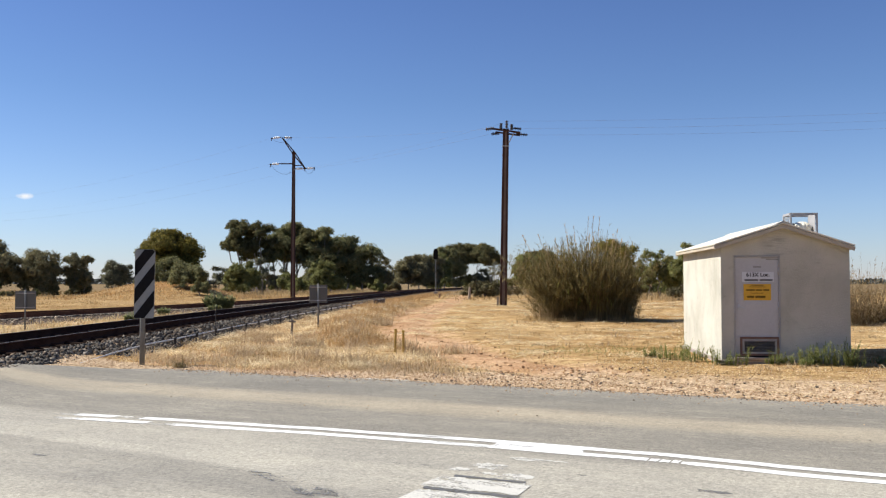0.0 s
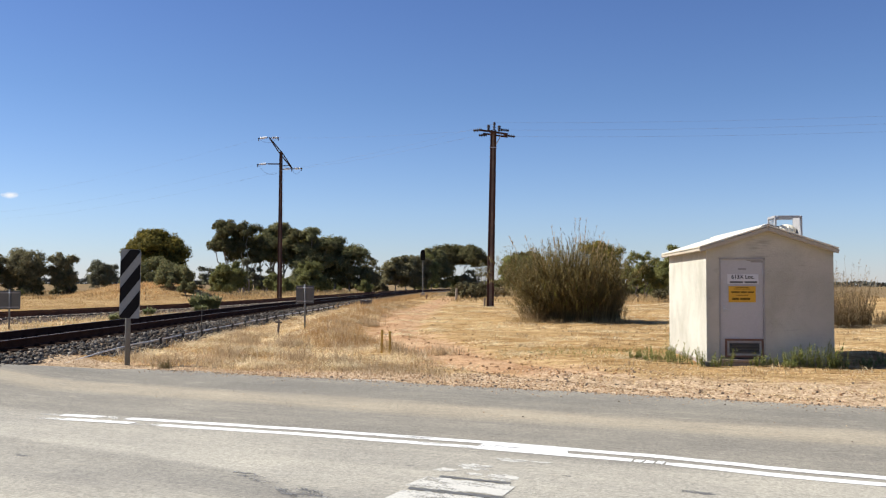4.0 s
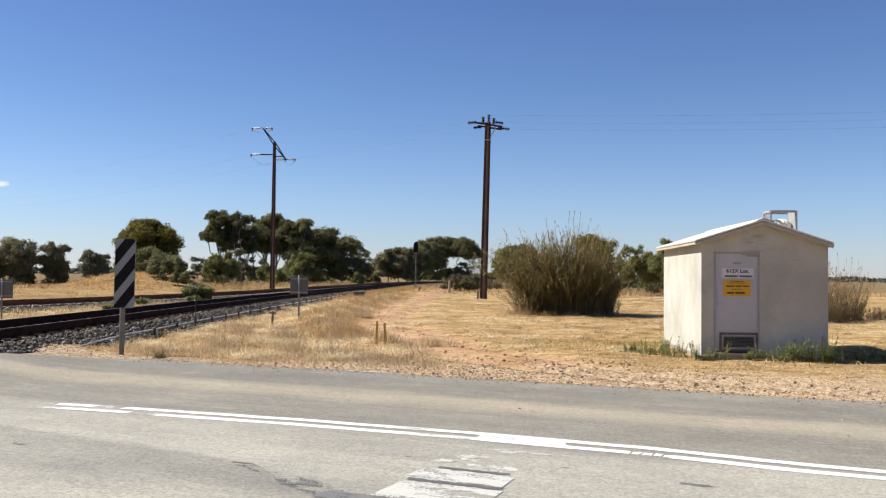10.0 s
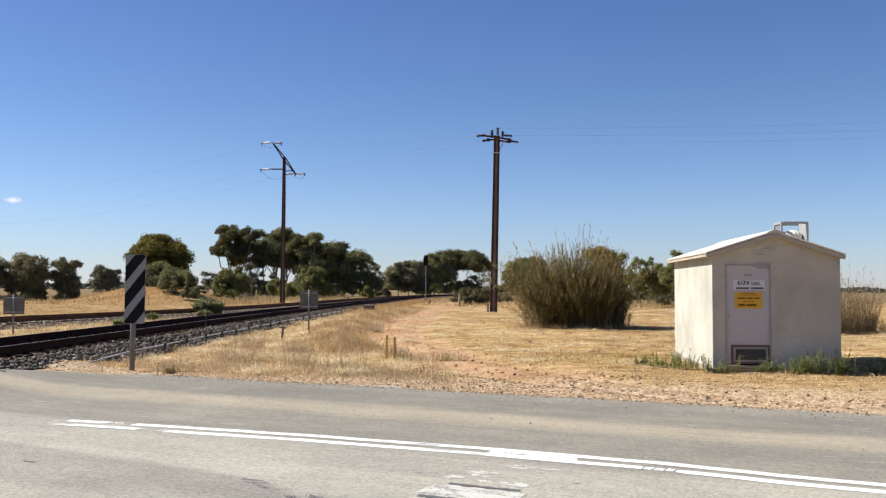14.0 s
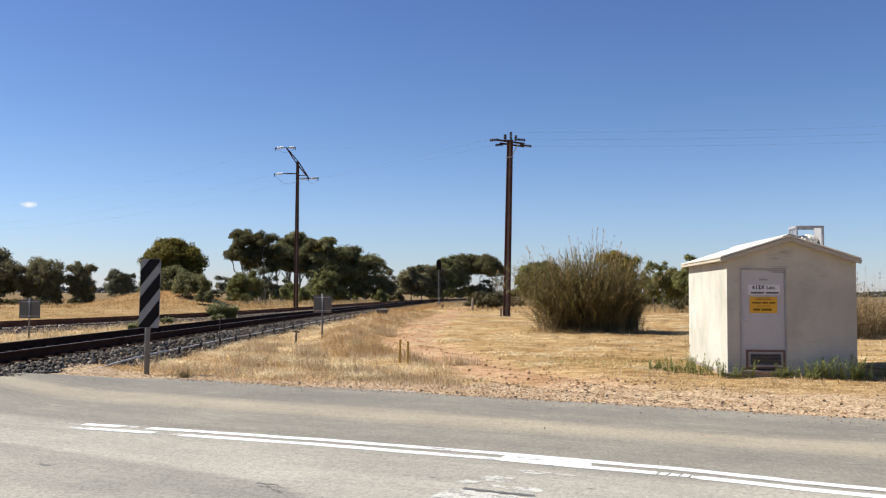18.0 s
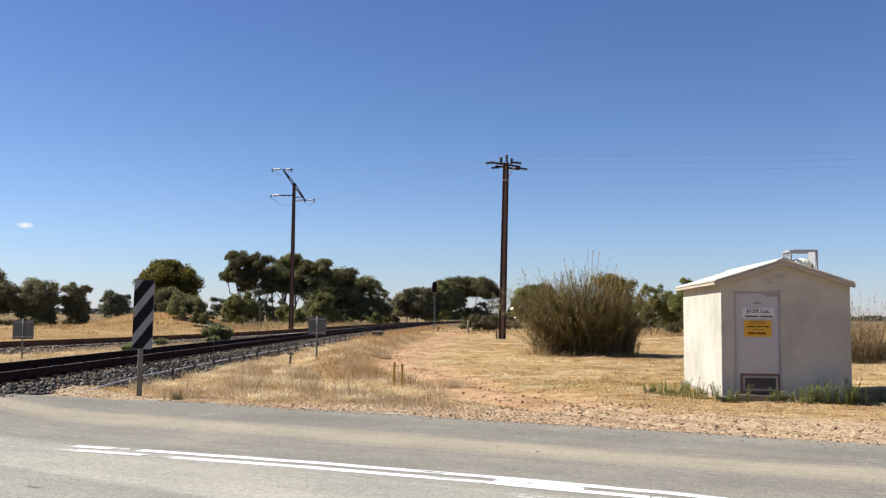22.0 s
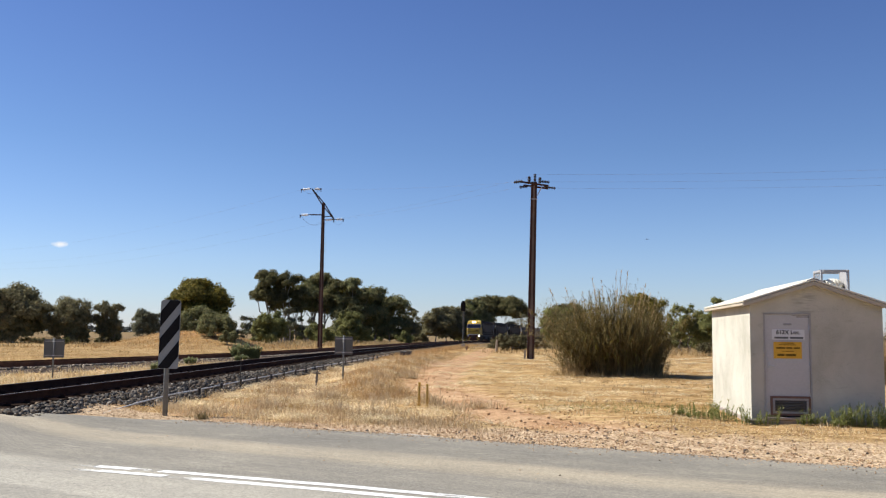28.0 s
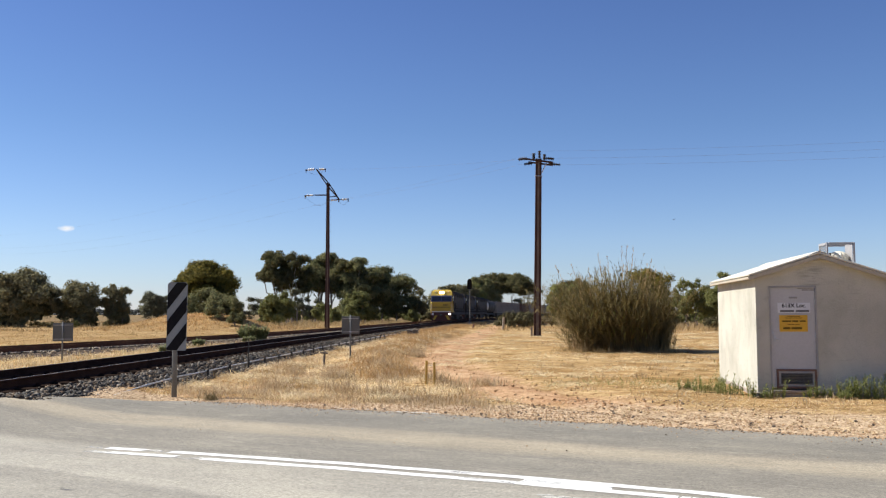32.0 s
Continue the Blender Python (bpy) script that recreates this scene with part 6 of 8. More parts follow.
def build_poles():
    a = stobie("power_pole", -15.85, 96, 15.5, 0.50, 0.30, 0.0, "tall rust-brown steel and concrete power pole with slanted top arm")
    bm = bmesh.new()
    for dy, dx in ((-0.11, -0.13), (0.11, 0.13)):
        add_tube(bm, (-1.25, dy, 17.0), (dx, dy, 15.35 + dx * 0.3), 0.06, seg=6)
        add_tube(bm, (dx, dy, 15.35 + dx * 0.3), (1.25, dy, 13.65), 0.06, seg=6)
    part("slant_arm", bm, M_POLESTEEL, a, "slanted steel cross arm")
    part("brace", tube((0.15, 0, 14.0), (0.95, 0, 14.05), 0.05, seg=6), M_POLESTEEL, a)
    part("side_arm", box((-0.75, 0, 14.2), (1.3, 0.12, 0.12), 0.01), M_POLESTEEL, a)
    for p0, p1 in (((-1.35, -0.15, 17.0), (-2.3, -0.4, 16.85)), ((-1.1, 0.15, 17.02), (-0.35, 0.35, 17.05)), ((-1.4, -0.1, 14.2), (-2.4, -0.3, 14.1)), ((0.2, -0.2, 13.62), (1.15, -0.1, 13.7)), ((1.3, 0.1, 13.72), (2.15, 0.25, 13.78))):
        q0, q1 = Vector(p0), Vector(p1)
        insulator(a, q0.lerp(q1, 0.16), q0.lerp(q1, 0.84), M_PORCELAIN, 0.15, 7)
        part("insulator_link", tube(q0, q1, 0.045, seg=6), M_POLESTEEL, a)
        bm = box(q1, (0.14, 0.10, 0.12), 0.01)
        add_tube(bm, q1, q1 - Vector((0, 0, 0.30)), 0.04, seg=6)
        part("wire_clamp", bm, M_POLESTEEL, a, "dark drop clamp at an insulator's end")
    for p0, p1, dip in (((-2.4, -0.3, 14.1), (0.2, -0.2, 13.62), 0.8), ((1.15, -0.1, 13.7), (2.15, 0.25, 13.78), 0.6), ((-2.3, -0.4, 16.85), (-0.35, 0.35, 17.05), 0.5)):
        part("jumper_wire", sweep([Vector(p0).lerp(Vector(p1), i / 8) - Vector((0, 0, dip * 4 * (i / 8) * (1 - i / 8))) for i in range(9)], 0.012), M_WIRE, a)
    for i in range(8):
        part("step_peg", tube((0.2, 0, 8 + i * 0.75), (0.42, 0, 8 + i * 0.75), 0.014, seg=6), M_STEEL, a)
    b = stobie("power_pole", 4.10, 61.9, 12.1, 0.50, 0.40, 1.0, "tall rust-brown steel and concrete power pole with dark insulators")
    part("cross_arm", box((0, 0, 0), (2.0, 0.11, 0.12), 0.01), M_POLESTEEL, b, at=pose(0, -0.12, 11.95, 0, 7, 0))
    part("cross_arm", box((0, 0, 0), (1.7, 0.1, 0.11), 0.01), M_POLESTEEL, b, at=pose(0.15, 0.14, 11.78, 0, 7, 0))
    insulator(b, (0.05, 0, 12.12), (0.05, 0, 12.66), M_BROWNGLAZE, 0.12, 5)
    for p0, p1 in (((-0.8, -0.12, 12.1), (-1.4, -0.2, 12.0)), ((-0.45, -0.1, 11.75), (-1.0, -0.1, 11.7)), ((0.5, -0.1, 12.12), (1.05, -0.1, 12.08)), ((0.7, 0.14, 11.8), (1.5, 0.2, 11.72)), ((-0.35, -0.14, 12.05), (-0.35, -0.14, 12.45)), ((0.38, -0.14, 12.0), (0.38, -0.14, 12.4))):
        insulator(b, p0, p1, M_BROWNGLAZE, 0.125, 5)
    part("arm_brace", tube((0.2, -0.12, 11.1), (0.6, -0.12, 11.9), 0.03, seg=6), M_STEEL, b)
    part("band", box((0, 0, 10.9), (0.5, 0.22, 0.06), 0.006), M_STEEL, b)
    part("earth_box", box((-0.38, 0, 0.25), (0.14, 0.16, 0.7), 0.01), M_OLDTIMBER, b)


build_poles()


def build_wires():
    spans = (((-18.15, 95.6, 16.85), (-95, 170, 16.5), 1.6), ((-18.25, 95.7, 14.1), (-95, 170, 14.2), 1.6), ((-14.7, 95.9, 13.7), (-95, 171, 13.2), 1.8),
             ((-16.2, 96.3, 17.05), (3.1, 61.8, 12.05), 0.2), ((-13.7, 96.2, 13.78), (3.3, 61.9, 11.75), 0.2), ((-14.7, 95.9, 13.7), (4.5, 61.9, 12.6), 0.25),
             ((5.79, 62.1, 11.70), (60, 47, 11.9), 0.7), ((5.5, 61.8, 12.1), (60, 46.2, 12.3), 0.7), ((4.5, 61.9, 12.62), (60, 47.4, 12.9), 0.7))
    for p0, p1, sag in spans:
        a, b = Vector(p0), Vector(p1)
        w = thing("power_line", Matrix.Translation(a), "thin overhead power line strung between poles", "power line", "overhead lines")
        part("strand", sweep([(b - a) * (i / 16) - Vector((0, 0, sag * 4 * (i / 16) * (1 - i / 16))) for i in range(17)], 0.0042), M_WIRE, w)


build_wires()


def build_signal(x, y):
    s = thing("railway_signal", pose(x, y, 0), "black railway signal head on a slender grey mast", "railway signal")
    part("mast", tube((0, 0, -0.1), (0, 0, 5.4), 0.055, 0.045, 10), M_POSTGREY, s)
    part("base", box((0, 0, 0.2), (0.5, 0.5, 0.5), 0.03), M_CONCRETE, s)
    bm = prism(((-0.3, 4.65), (0.3, 4.65), (0.3, 5.7), (0.15, 6.0), (-0.15, 6.0), (-0.3, 5.7)), -0.05, 0.0)
    head = part("backboard", bm, M_BLACK, s, "black backing board")
    part("lamp_case", box((0, 0.12, 5.2), (0.4, 0.26, 0.95), 0.02), M_BLACK, s)
    for z in (4.95, 5.25, 5.55):
        part("lamp_hood", tube((0, -0.05, z), (0, -0.28, z + 0.01), 0.13, 0.12, 12), M_BLACK, head)
    part("ladder", box((0.16, 0.1, 2.6), (0.03, 0.03, 5.0), 0.005), M_POSTGREY, s)
    for k in range(14):
        part("rung", box((0.09, 0.1, 0.4 + k * 0.34), (0.14, 0.02, 0.02), 0.003), M_POSTGREY, s)


build_signal(-0.95, 118)


# ---- trees ----
def leaf_quads(points, size, rng, long=1.6, outward=None):
    """Small leaf sprays as loose quads at the points, turned at random."""
    n = len(points)
    a = rng.normal(size=(n, 3))
    a /= np.linalg.norm(a, axis=1)[:, None]
    if outward is not None:
        nrm = outward / (np.linalg.norm(outward, axis=1)[:, None] + 1e-6) + 0.36 * rng.normal(size=(n, 3))
        nrm /= np.linalg.norm(nrm, axis=1)[:, None]
        a = np.cross(nrm, a)
        a /= np.linalg.norm(a, axis=1)[:, None] + 1e-9
    b = np.cross(a, rng.normal(size=(n, 3))) if outward is None else np.cross(nrm, a)
    b /= np.linalg.norm(b, axis=1)[:, None] + 1e-9
    s = rng.uniform(size[0], size[1], (n, 1)) * 0.5
    u, w = a * s * long, b * s
    v = np.stack((points - u - w * 0.9, points + u, points - u * 0.8 + w), 1).reshape(-1, 3)
    return v, (np.arange(n) * 3)[:, None] + np.arange(3)[None]


def limb(bm, a, b, r0, r1, rng, bends=3):
    q, r, way = Vector(a), r0, [Vector(a)]
    for i in range(1, bends + 1):
        t = i / bends
        c = Vector(a).lerp(Vector(b), t)
        if i < bends:
            c += Vector((rng.uniform(-1, 1), rng.uniform(-1, 1), rng.uniform(-0.4, 0.6))) * (Vector(b) - Vector(a)).length * 0.07
        rr = r0 + (r1 - r0) * t
        add_tube(bm, q, c, r, rr, 5)
        q, r = c, rr
        way.append(c)
    return way


def clump_crown(h, w, low, depth, clumps, rng, flat, open_, vase=0.0):
    """Leaf sprays gathered in a few uneven masses that spread over a dome; gives the masses and their sprays."""
    ch = h - low
    cz = low + ch * 0.40
    tall = low > 1.2
    k = max(5, int(clumps / 2.9))
    i = np.arange(k) + 0.5
    z = 1 - (1.55 if tall else 1.86) * i / k
    z = z + rng.normal(0, 0.10, k)
    a = i * 2.39996 + rng.normal(0, 0.35, k) + rng.uniform(0, 6.3)
    s = np.sqrt(np.clip(1 - z * z, 0.05, 1))
    s = np.where(z < 0, np.maximum(s, 0.72 if tall else 0.9) * (1 + vase * np.clip(z, -1, 0)), s)
    masses = []
    for j in range(k):
        r = min(w * rng.uniform(0.14, 0.25), ch * 0.44) * (0.86 if open_ else 1.0)
        q = rng.uniform(0.84, 1.05)
        hx = (w * 0.5 - r * 0.85) * q
        rise = (h - cz - r * 0.62 * flat) if z[j] > 0 else (cz - low - r * 0.35)
        masses.append((math.cos(a[j]) * s[j] * hx, math.sin(a[j]) * s[j] * hx * depth, cz + rise * float(np.clip(z[j], -1, 1)) * min(1.0, q + 0.1), r))
    masses.append((0.0, 0.0, cz + ch * 0.08, min(w * 0.27, ch * 0.4)))
    masses += [(sx * w * 0.2 * (1 - 0.6 * vase), 0.0, cz - (cz - low) * 0.2, min(w * 0.2, ch * 0.34)) for sx in (-1, 1)]
    sprays = []
    for n, (mx, my, mz, r) in enumerate(masses):
        m = int(rng.integers(7, 11))
        for _ in range(m):
            g = rng.normal(size=3)
            g /= np.linalg.norm(g)
            g[2] = abs(g[2]) - 0.3 if tall else g[2] * 0.9
            q = r * rng.uniform(0.45, 0.88)
            rr = r * rng.uniform(0.36, 0.64)
            zz = mz + g[2] * q * 0.85 * flat
            rz = rr * rng.uniform(0.85, 1.1) * flat
            sprays.append((mx + g[0] * q, my + g[1] * q * max(0.7, depth), min(zz, h - rz), rr, rr, rz, n))
    return masses, sprays


def tree(name, x, y, h, w, low, leaf, bark, label, clumps=34, cover=1.5, size=(0.24, 0.46), flat=1.0, seed=0, category="tree", group="trees", stems=1, depth=0.8, root=0.0, vase=0.0):
    """A tree of height h and crown width w, whose leaves begin at the height low; its foot stands aside by root, and its crown narrows downwards by vase."""
    rng, r2 = np.random.default_rng(seed), random.Random(seed)
    t = thing(name, pose(x, y, ground_at(x, y)), label, category, group)
    masses, ls = clump_crown(h, w, low, depth, clumps, rng, flat, cover < 1.0, vase)
    ch = h - low
    stocks = []
    for k in range(stems):
        ox, oy = root + (k - (stems - 1) / 2) * 0.09 * w + r2.uniform(-0.2, 0.2) * (stems > 1), r2.uniform(-0.06, 0.06) * w * (stems > 1)
        top = Vector(((k - (stems - 1) / 2) * 0.22 * w + r2.uniform(-0.3, 0.3), oy * 2, low + ch * 0.22))
        r0 = max(0.05, h * 0.018) / (1 + 0.3 * (stems - 1))
        bm = bmesh.new()
        stocks.append((bm, limb(bm, (ox, oy, -0.15), top, r0, r0 * 0.6, r2, 5), r0))
    for j, c in enumerate(masses):
        bm, way, r0 = min(stocks, key=lambda q: abs(q[1][-1].x - c[0]))
        hub = Vector(c[:3]) - Vector((0, 0, c[3] * 0.35))
        limb(bm, way[r2.choice((3, 4, 5))], hub, r0 * 0.5, r0 * 0.22, r2, 4)
        for q in ls:
            if q[6] == j and r2.random() < 0.25:
                limb(bm, hub, q[:3], r0 * 0.2, r0 * 0.05, r2, 2)
    for bm, way, r0 in stocks:
        part("trunk", bm, bark, t, "bare trunk and limbs")
    size = (size[0] * 0.56, size[1] * 0.56)
    mean = 0.5 * (size[0] + size[1])
    pts, ways = [], []
    for cx, cy, cz, rx, ry, rz, _ in ls:
        n = int(0.40 * cover * rng.uniform(0.7, 1.25) * 4 * math.pi * rx * (rz + rx) * 0.5 / (mean * mean * 0.63)) + 10
        g = rng.normal(size=(n, 3))
        g /= np.linalg.norm(g, axis=1)[:, None]
        under = g[:, 2] < -0.5
        g[under, 2] *= -0.5
        far = 0.36 + 0.76 * rng.random((n, 1)) ** 0.75 + 0.14 * (rng.random((n, 1)) < 0.05)
        pts.append(g * np.array((rx, ry, rz)) * far + np.array((cx, cy, cz)))
        ways.append(g + np.array((0, 0, 0.35)))
    pts, ways = np.concatenate(pts), np.concatenate(ways)
    pts[:, 2] = np.maximum(pts[:, 2], 0.12)
    v, f = leaf_quads(pts, size, rng, 1.7, ways)
    part("crown", mesh_np("crown", v, f, leaf), leaf, t)
    return t


GUM, SHR = "dark green gum tree with a spreading crown over bare limbs", "dense low grey-green shrub standing in dry grass"
DENSE, LEAFY = "dense dark gum tree leafy almost to the ground", "dense green tree leafy down to the ground"
SH = {"category": "shrub", "group": "shrubs"}
SMALL = (0.13, 0.26)
# beyond the siding
tree("shrub_tree", -55.9, 110, 7.4, 10.2, 0.2, M_HAZYLEAF, M_BARK, "dense dark green tree leafy down to the ground", 48, 1.7, seed=1, vase=0.5)
tree("shrub_tree", -63, 112, 7.6, 8.5, 0.3, M_HAZYLEAF, M_BARK, "dense dark green tree leafy down to the ground", 46, 1.9, seed=2)
tree("shrub_tree", -49.3, 110, 5.8, 6.8, 0.2, M_HAZYLEAF, M_BARK, "open green tree with a ragged golden crown over the dry field", 42, 1.25, (0.18, 0.36), seed=3, stems=3, vase=0.7)
tree("shrub_tree", -48.4, 112, 2.4, 2.6, 0.2, M_HAZYLEAF, M_BARK, SHR, 20, 1.2, (0.18, 0.36), seed=103, **SH)
tree("shrub_tree", -44.9, 112, 5.4, 4.6, 0.3, M_HAZYLEAF, M_BARK, "small green tree with a short leaning trunk", 38, 1.2, (0.18, 0.36), seed=4, stems=2, vase=0.7)
tree("shrub", -44.6, 113, 1.6, 2.0, 0.2, M_HAZYLEAF, M_BARK, SHR, 16, 1.1, (0.18, 0.36), seed=104, **SH)
tree("grey_tree", -64.5, 180, 6.2, 7.0, 0.8, M_GREYLEAF, M_BARK, "thin grey-leaved tree far out in the field", 40, 1.15, (0.24, 0.42), seed=5, stems=3, vase=0.6)
tree("gum_tree", -39.2, 130, 9.3, 9.6, 1.9, M_GUMGOLD, M_BARK, "broad golden green gum tree with a rounded crown", 52, 1.5, seed=6, stems=2)
tree("shrub", -36.2, 124, 5.2, 7.6, 0.2, M_GUMMID, M_BARK, "dark olive shrub under a golden gum tree", 30, 1.5, seed=7, **SH)
tree("shrub", -40.5, 125, 4.4, 5.0, 0.3, M_GUMMID, M_BARK, SHR, 24, 1.4, seed=107, **SH)
tree("shrub", -24.4, 87, 2.2, 4.3, 0.1, M_GUMMID, M_BARK, "dark green shrub on the flank of the mound", 26, 1.4, SMALL, seed=8, **SH)
tree("shrub", -22.4, 84, 1.5, 1.9, 0.05, M_GUMMID, M_BARK, "dark green shrub on the flank of the mound", 16, 1.4, SMALL, seed=9, **SH)
# the grove
tree("gum_tree", -34.0, 150, 12.2, 6.4, 5.0, M_GUMDARK, M_BARKPALE, "leaning gum tree with pale limbs under a dark crown", 34, 1.5, seed=12, stems=3, root=2.6)
tree("gum_tree", -30.3, 150, 12.2, 6.8, 3.4, M_GUMDARK, M_BARKPALE, GUM, 36, 1.5, seed=10, stems=2)
tree("gum_tree", -25.3, 152, 11.9, 8.8, 3.4, M_GUMMID, M_BARK, GUM, 44, 1.5, seed=13, stems=2)
tree("gum_tree", -18.9, 150, 10.9, 8.2, 2.6, M_GUMMID, M_BARKPALE, GUM, 40, 1.4, seed=14, stems=2)
tree("gum_tree", -22.3, 158, 11.2, 8.5, 3.2, M_GUMGOLD, M_BARK, GUM, 36, 1.4, seed=15)
tree("gum_tree", -13.4, 152, 8.5, 7.8, 0.9, M_GUMMID, M_BARK, DENSE, 38, 1.25, seed=16)
tree("gum_tree", -10.3, 156, 6.5, 4.8, 0.7, M_HAZYLEAF, M_BARK, DENSE, 26, 1.1, seed=17)
tree("gum_tree", -20.5, 157, 7.5, 8.0, 0.6, M_GUMMID, M_BARK, DENSE, 30, 1.2, seed=117)
tree("shrub", -26.8, 121, 4.7, 5.6, 0.2, M_SHRUB, M_BARK, SHR, 32, 1.5, (0.18, 0.36), seed=18, **SH)
tree("shrub", -30.8, 126, 4.3, 3.6, 0.4, M_GREYLEAF, M_BARK, "thin grey shrub with bare twigs", 20, 0.8, (0.16, 0.3), seed=19, stems=3, **SH)
tree("shrub", -28.9, 146, 6.0, 4.4, 0.8, M_GREYLEAF, M_BARK, "thin grey shrub with bare twigs", 24, 0.6, (0.2, 0.36), seed=119, stems=4, **SH)
tree("shrub", -26.0, 146, 4.2, 4.0, 0.4, M_GREYLEAF, M_BARK, "thin grey shrub with bare twigs", 22, 0.7, (0.2, 0.36), seed=120, stems=4, **SH)
tree("shrub", -16.3, 125, 4.7, 5.3, 0.2, M_SHRUB, M_BARK, SHR, 32, 1.5, (0.18, 0.36), seed=20, **SH)
tree("shrub", -23.4, 138, 3.2, 4.4, 0.2, M_SHRUB, M_BARK, SHR, 24, 1.2, (0.2, 0.36), seed=21, **SH)
tree("shrub", -19.3, 122, 2.6, 2.8, 0.1, M_SHRUB, M_BARK, SHR, 18, 1.4, SMALL, seed=22, **SH)
tree("shrub", -10.0, 140, 2.2, 2.3, 0.1, M_SHRUB, M_BARK, SHR, 18, 1.4, SMALL, seed=23, **SH)
tree("bare_tree", -10.6, 172, 6.6, 3.0, 3.0, M_GREYLEAF, M_BARKPALE, "bare pale tree with thin leafless twigs", 26, 0.02, (0.15, 0.3), seed=24, stems=2)
# round the far curve
tree("gum_tree", -7.2, 190, 7.4, 8.6, 0.7, M_HAZYLEAF, M_BARK, LEAFY, 38, 1.15, (0.28, 0.5), seed=25)
tree("gum_tree", -3.6, 205, 8.6, 8.8, 0.7, M_HAZYLEAF, M_BARK, LEAFY, 38, 1.5, (0.3, 0.5), seed=26)
tree("gum_tree", 0.4, 262, 12.2, 12.0, 0.6, M_GUMMID, M_BARK, DENSE, 40, 1.5, (0.36, 0.62), seed=27)
tree("gum_tree", 9.2, 300, 14.9, 19.6, 6.2, M_GUMDARK, M_BARKPALE, "wide umbrella-crowned gum tree on several pale trunks", 60, 1.4, (0.4, 0.7), 0.8, seed=28, stems=4)
tree("gum_tree", 4.6, 304, 11.4, 8.0, 4.4, M_GUMDARK, M_BARK, GUM, 26, 1.1, (0.4, 0.7), seed=128, stems=3)
tree("gum_tree", 17.2, 310, 12.0, 9.5, 6.6, M_GUMDARK, M_BARKPALE, "umbrella-crowned gum tree on pale trunks", 30, 1.2, (0.4, 0.7), 0.7, seed=29, stems=3)
tree("bare_tree", 16.3, 282, 8.5, 5.0, 2.6, M_GREYLEAF, M_BARKPALE, "bare pale tree with thin leafless twigs", 30, 0.02, (0.2, 0.4), seed=30, stems=4)
tree("shrub", 4.4, 96, 1.8, 5.0, 0.1, M_SCRUB, M_BARK, "low olive-brown shrub beside the old timber post", 34, 1.0, SMALL, seed=31, **SH)
tree("shrub", 7.6, 102, 1.3, 3.6, 0.1, M_REEDSTEM, M_BARK, "low dry brown scrub", 24, 0.6, SMALL, seed=32, **SH)
tree("shrub", 12.6, 296, 6.4, 8.5, 0.3, M_GREYLEAF, M_BARKPALE, "thin grey shrub with bare twigs", 24, 0.7, (0.36, 0.6), seed=741, stems=4, **SH)
tree("shrub", 8.6, 298, 4.6, 6.0, 0.3, M_SHRUB, M_BARK, SHR, 22, 1.1, (0.36, 0.6), seed=742, **SH)
# behind the cane bush and the shed
tree("gum_tree", 26.5, 250, 11.0, 12.0, 2.6, M_GUMDARK, M_BARK, GUM, 36, 1.4, (0.36, 0.6), seed=33, stems=2)
tree("gum_tree", 14.6, 150, 6.6, 7.0, 0.6, M_SHRUB, M_BARK, LEAFY, 34, 1.5, seed=34)
tree("gum_tree", 19.0, 100, 6.5, 6.0, 0.8, M_GUMGOLD, M_BARK, "golden green tree behind a clump of cane", 38, 1.4, (0.16, 0.32), seed=35)
tree("gum_tree", 21.6, 92, 5.3, 4.4, 0.9, M_SHRUB, M_BARK, "ragged green tree with bare leaning limbs", 34, 0.8, (0.15, 0.3), seed=36, stems=3)
tree("gum_tree", 24.6, 90, 5.6, 5.0, 1.0, M_SHRUB, M_BARK, "ragged green tree with bare leaning limbs", 40, 0.95, (0.15, 0.3), seed=37, stems=3)
tree("gum_tree", 27.5, 96, 5.4, 5.0, 1.4, M_SHRUB, M_BARK, "ragged green tree with bare leaning limbs", 40, 0.95, (0.15, 0.3), seed=38, stems=3)
tree("shrub", 22.0, 82, 1.6, 5.0, 0.1, M_SCRUB, M_BARK, "low dry brown scrub", 26, 0.8, SMALL, seed=39, stems=3, **SH)
tree("shrub", -47.4, 106, 0.9, 1.0, 0.05, M_SHRUB, M_BARK, "small dark shrub alone in the dry field", 12, 1.2, SMALL, seed=40, **SH)

# crowns that close the grove's gaps
tree("gum_tree", -27.8, 154, 11.0, 6.0, 3.6, M_GUMDARK, M_BARK, GUM, 30, 1.4, seed=701, stems=2)
tree("gum_tree", -21.9, 150, 11.3, 6.4, 3.2, M_GUMDARK, M_BARK, GUM, 30, 1.4, seed=702, stems=2)
tree("gum_tree", -16.0, 153, 9.6, 6.2, 3.0, M_GUMMID, M_BARK, GUM, 30, 1.4, seed=703)
tree("gum_tree", -32.6, 152, 9.4, 4.4, 5.0, M_GUMDARK, M_BARKPALE, GUM, 20, 1.2, seed=704, stems=2)
tree("gum_tree", -1.0, 215, 8.8, 7.5, 0.3, M_SHRUB, M_BARK, LEAFY, 34, 1.4, (0.3, 0.5), seed=705)
tree("gum_tree", 4.0, 290, 12.4, 9.0, 4.0, M_GUMDARK, M_BARKPALE, GUM, 30, 1.3, (0.4, 0.66), seed=706, stems=2)
tree("shrub", -31.5, 140, 3.4, 5.0, 0.2, M_SHRUB, M_BARK, SHR, 28, 1.3, (0.2, 0.36), seed=707, **SH)
tree("shrub", -20.8, 144, 4.0, 4.6, 0.2, M_GUMMID, M_BARK, SHR, 26, 1.2, (0.2, 0.36), seed=708, **SH)
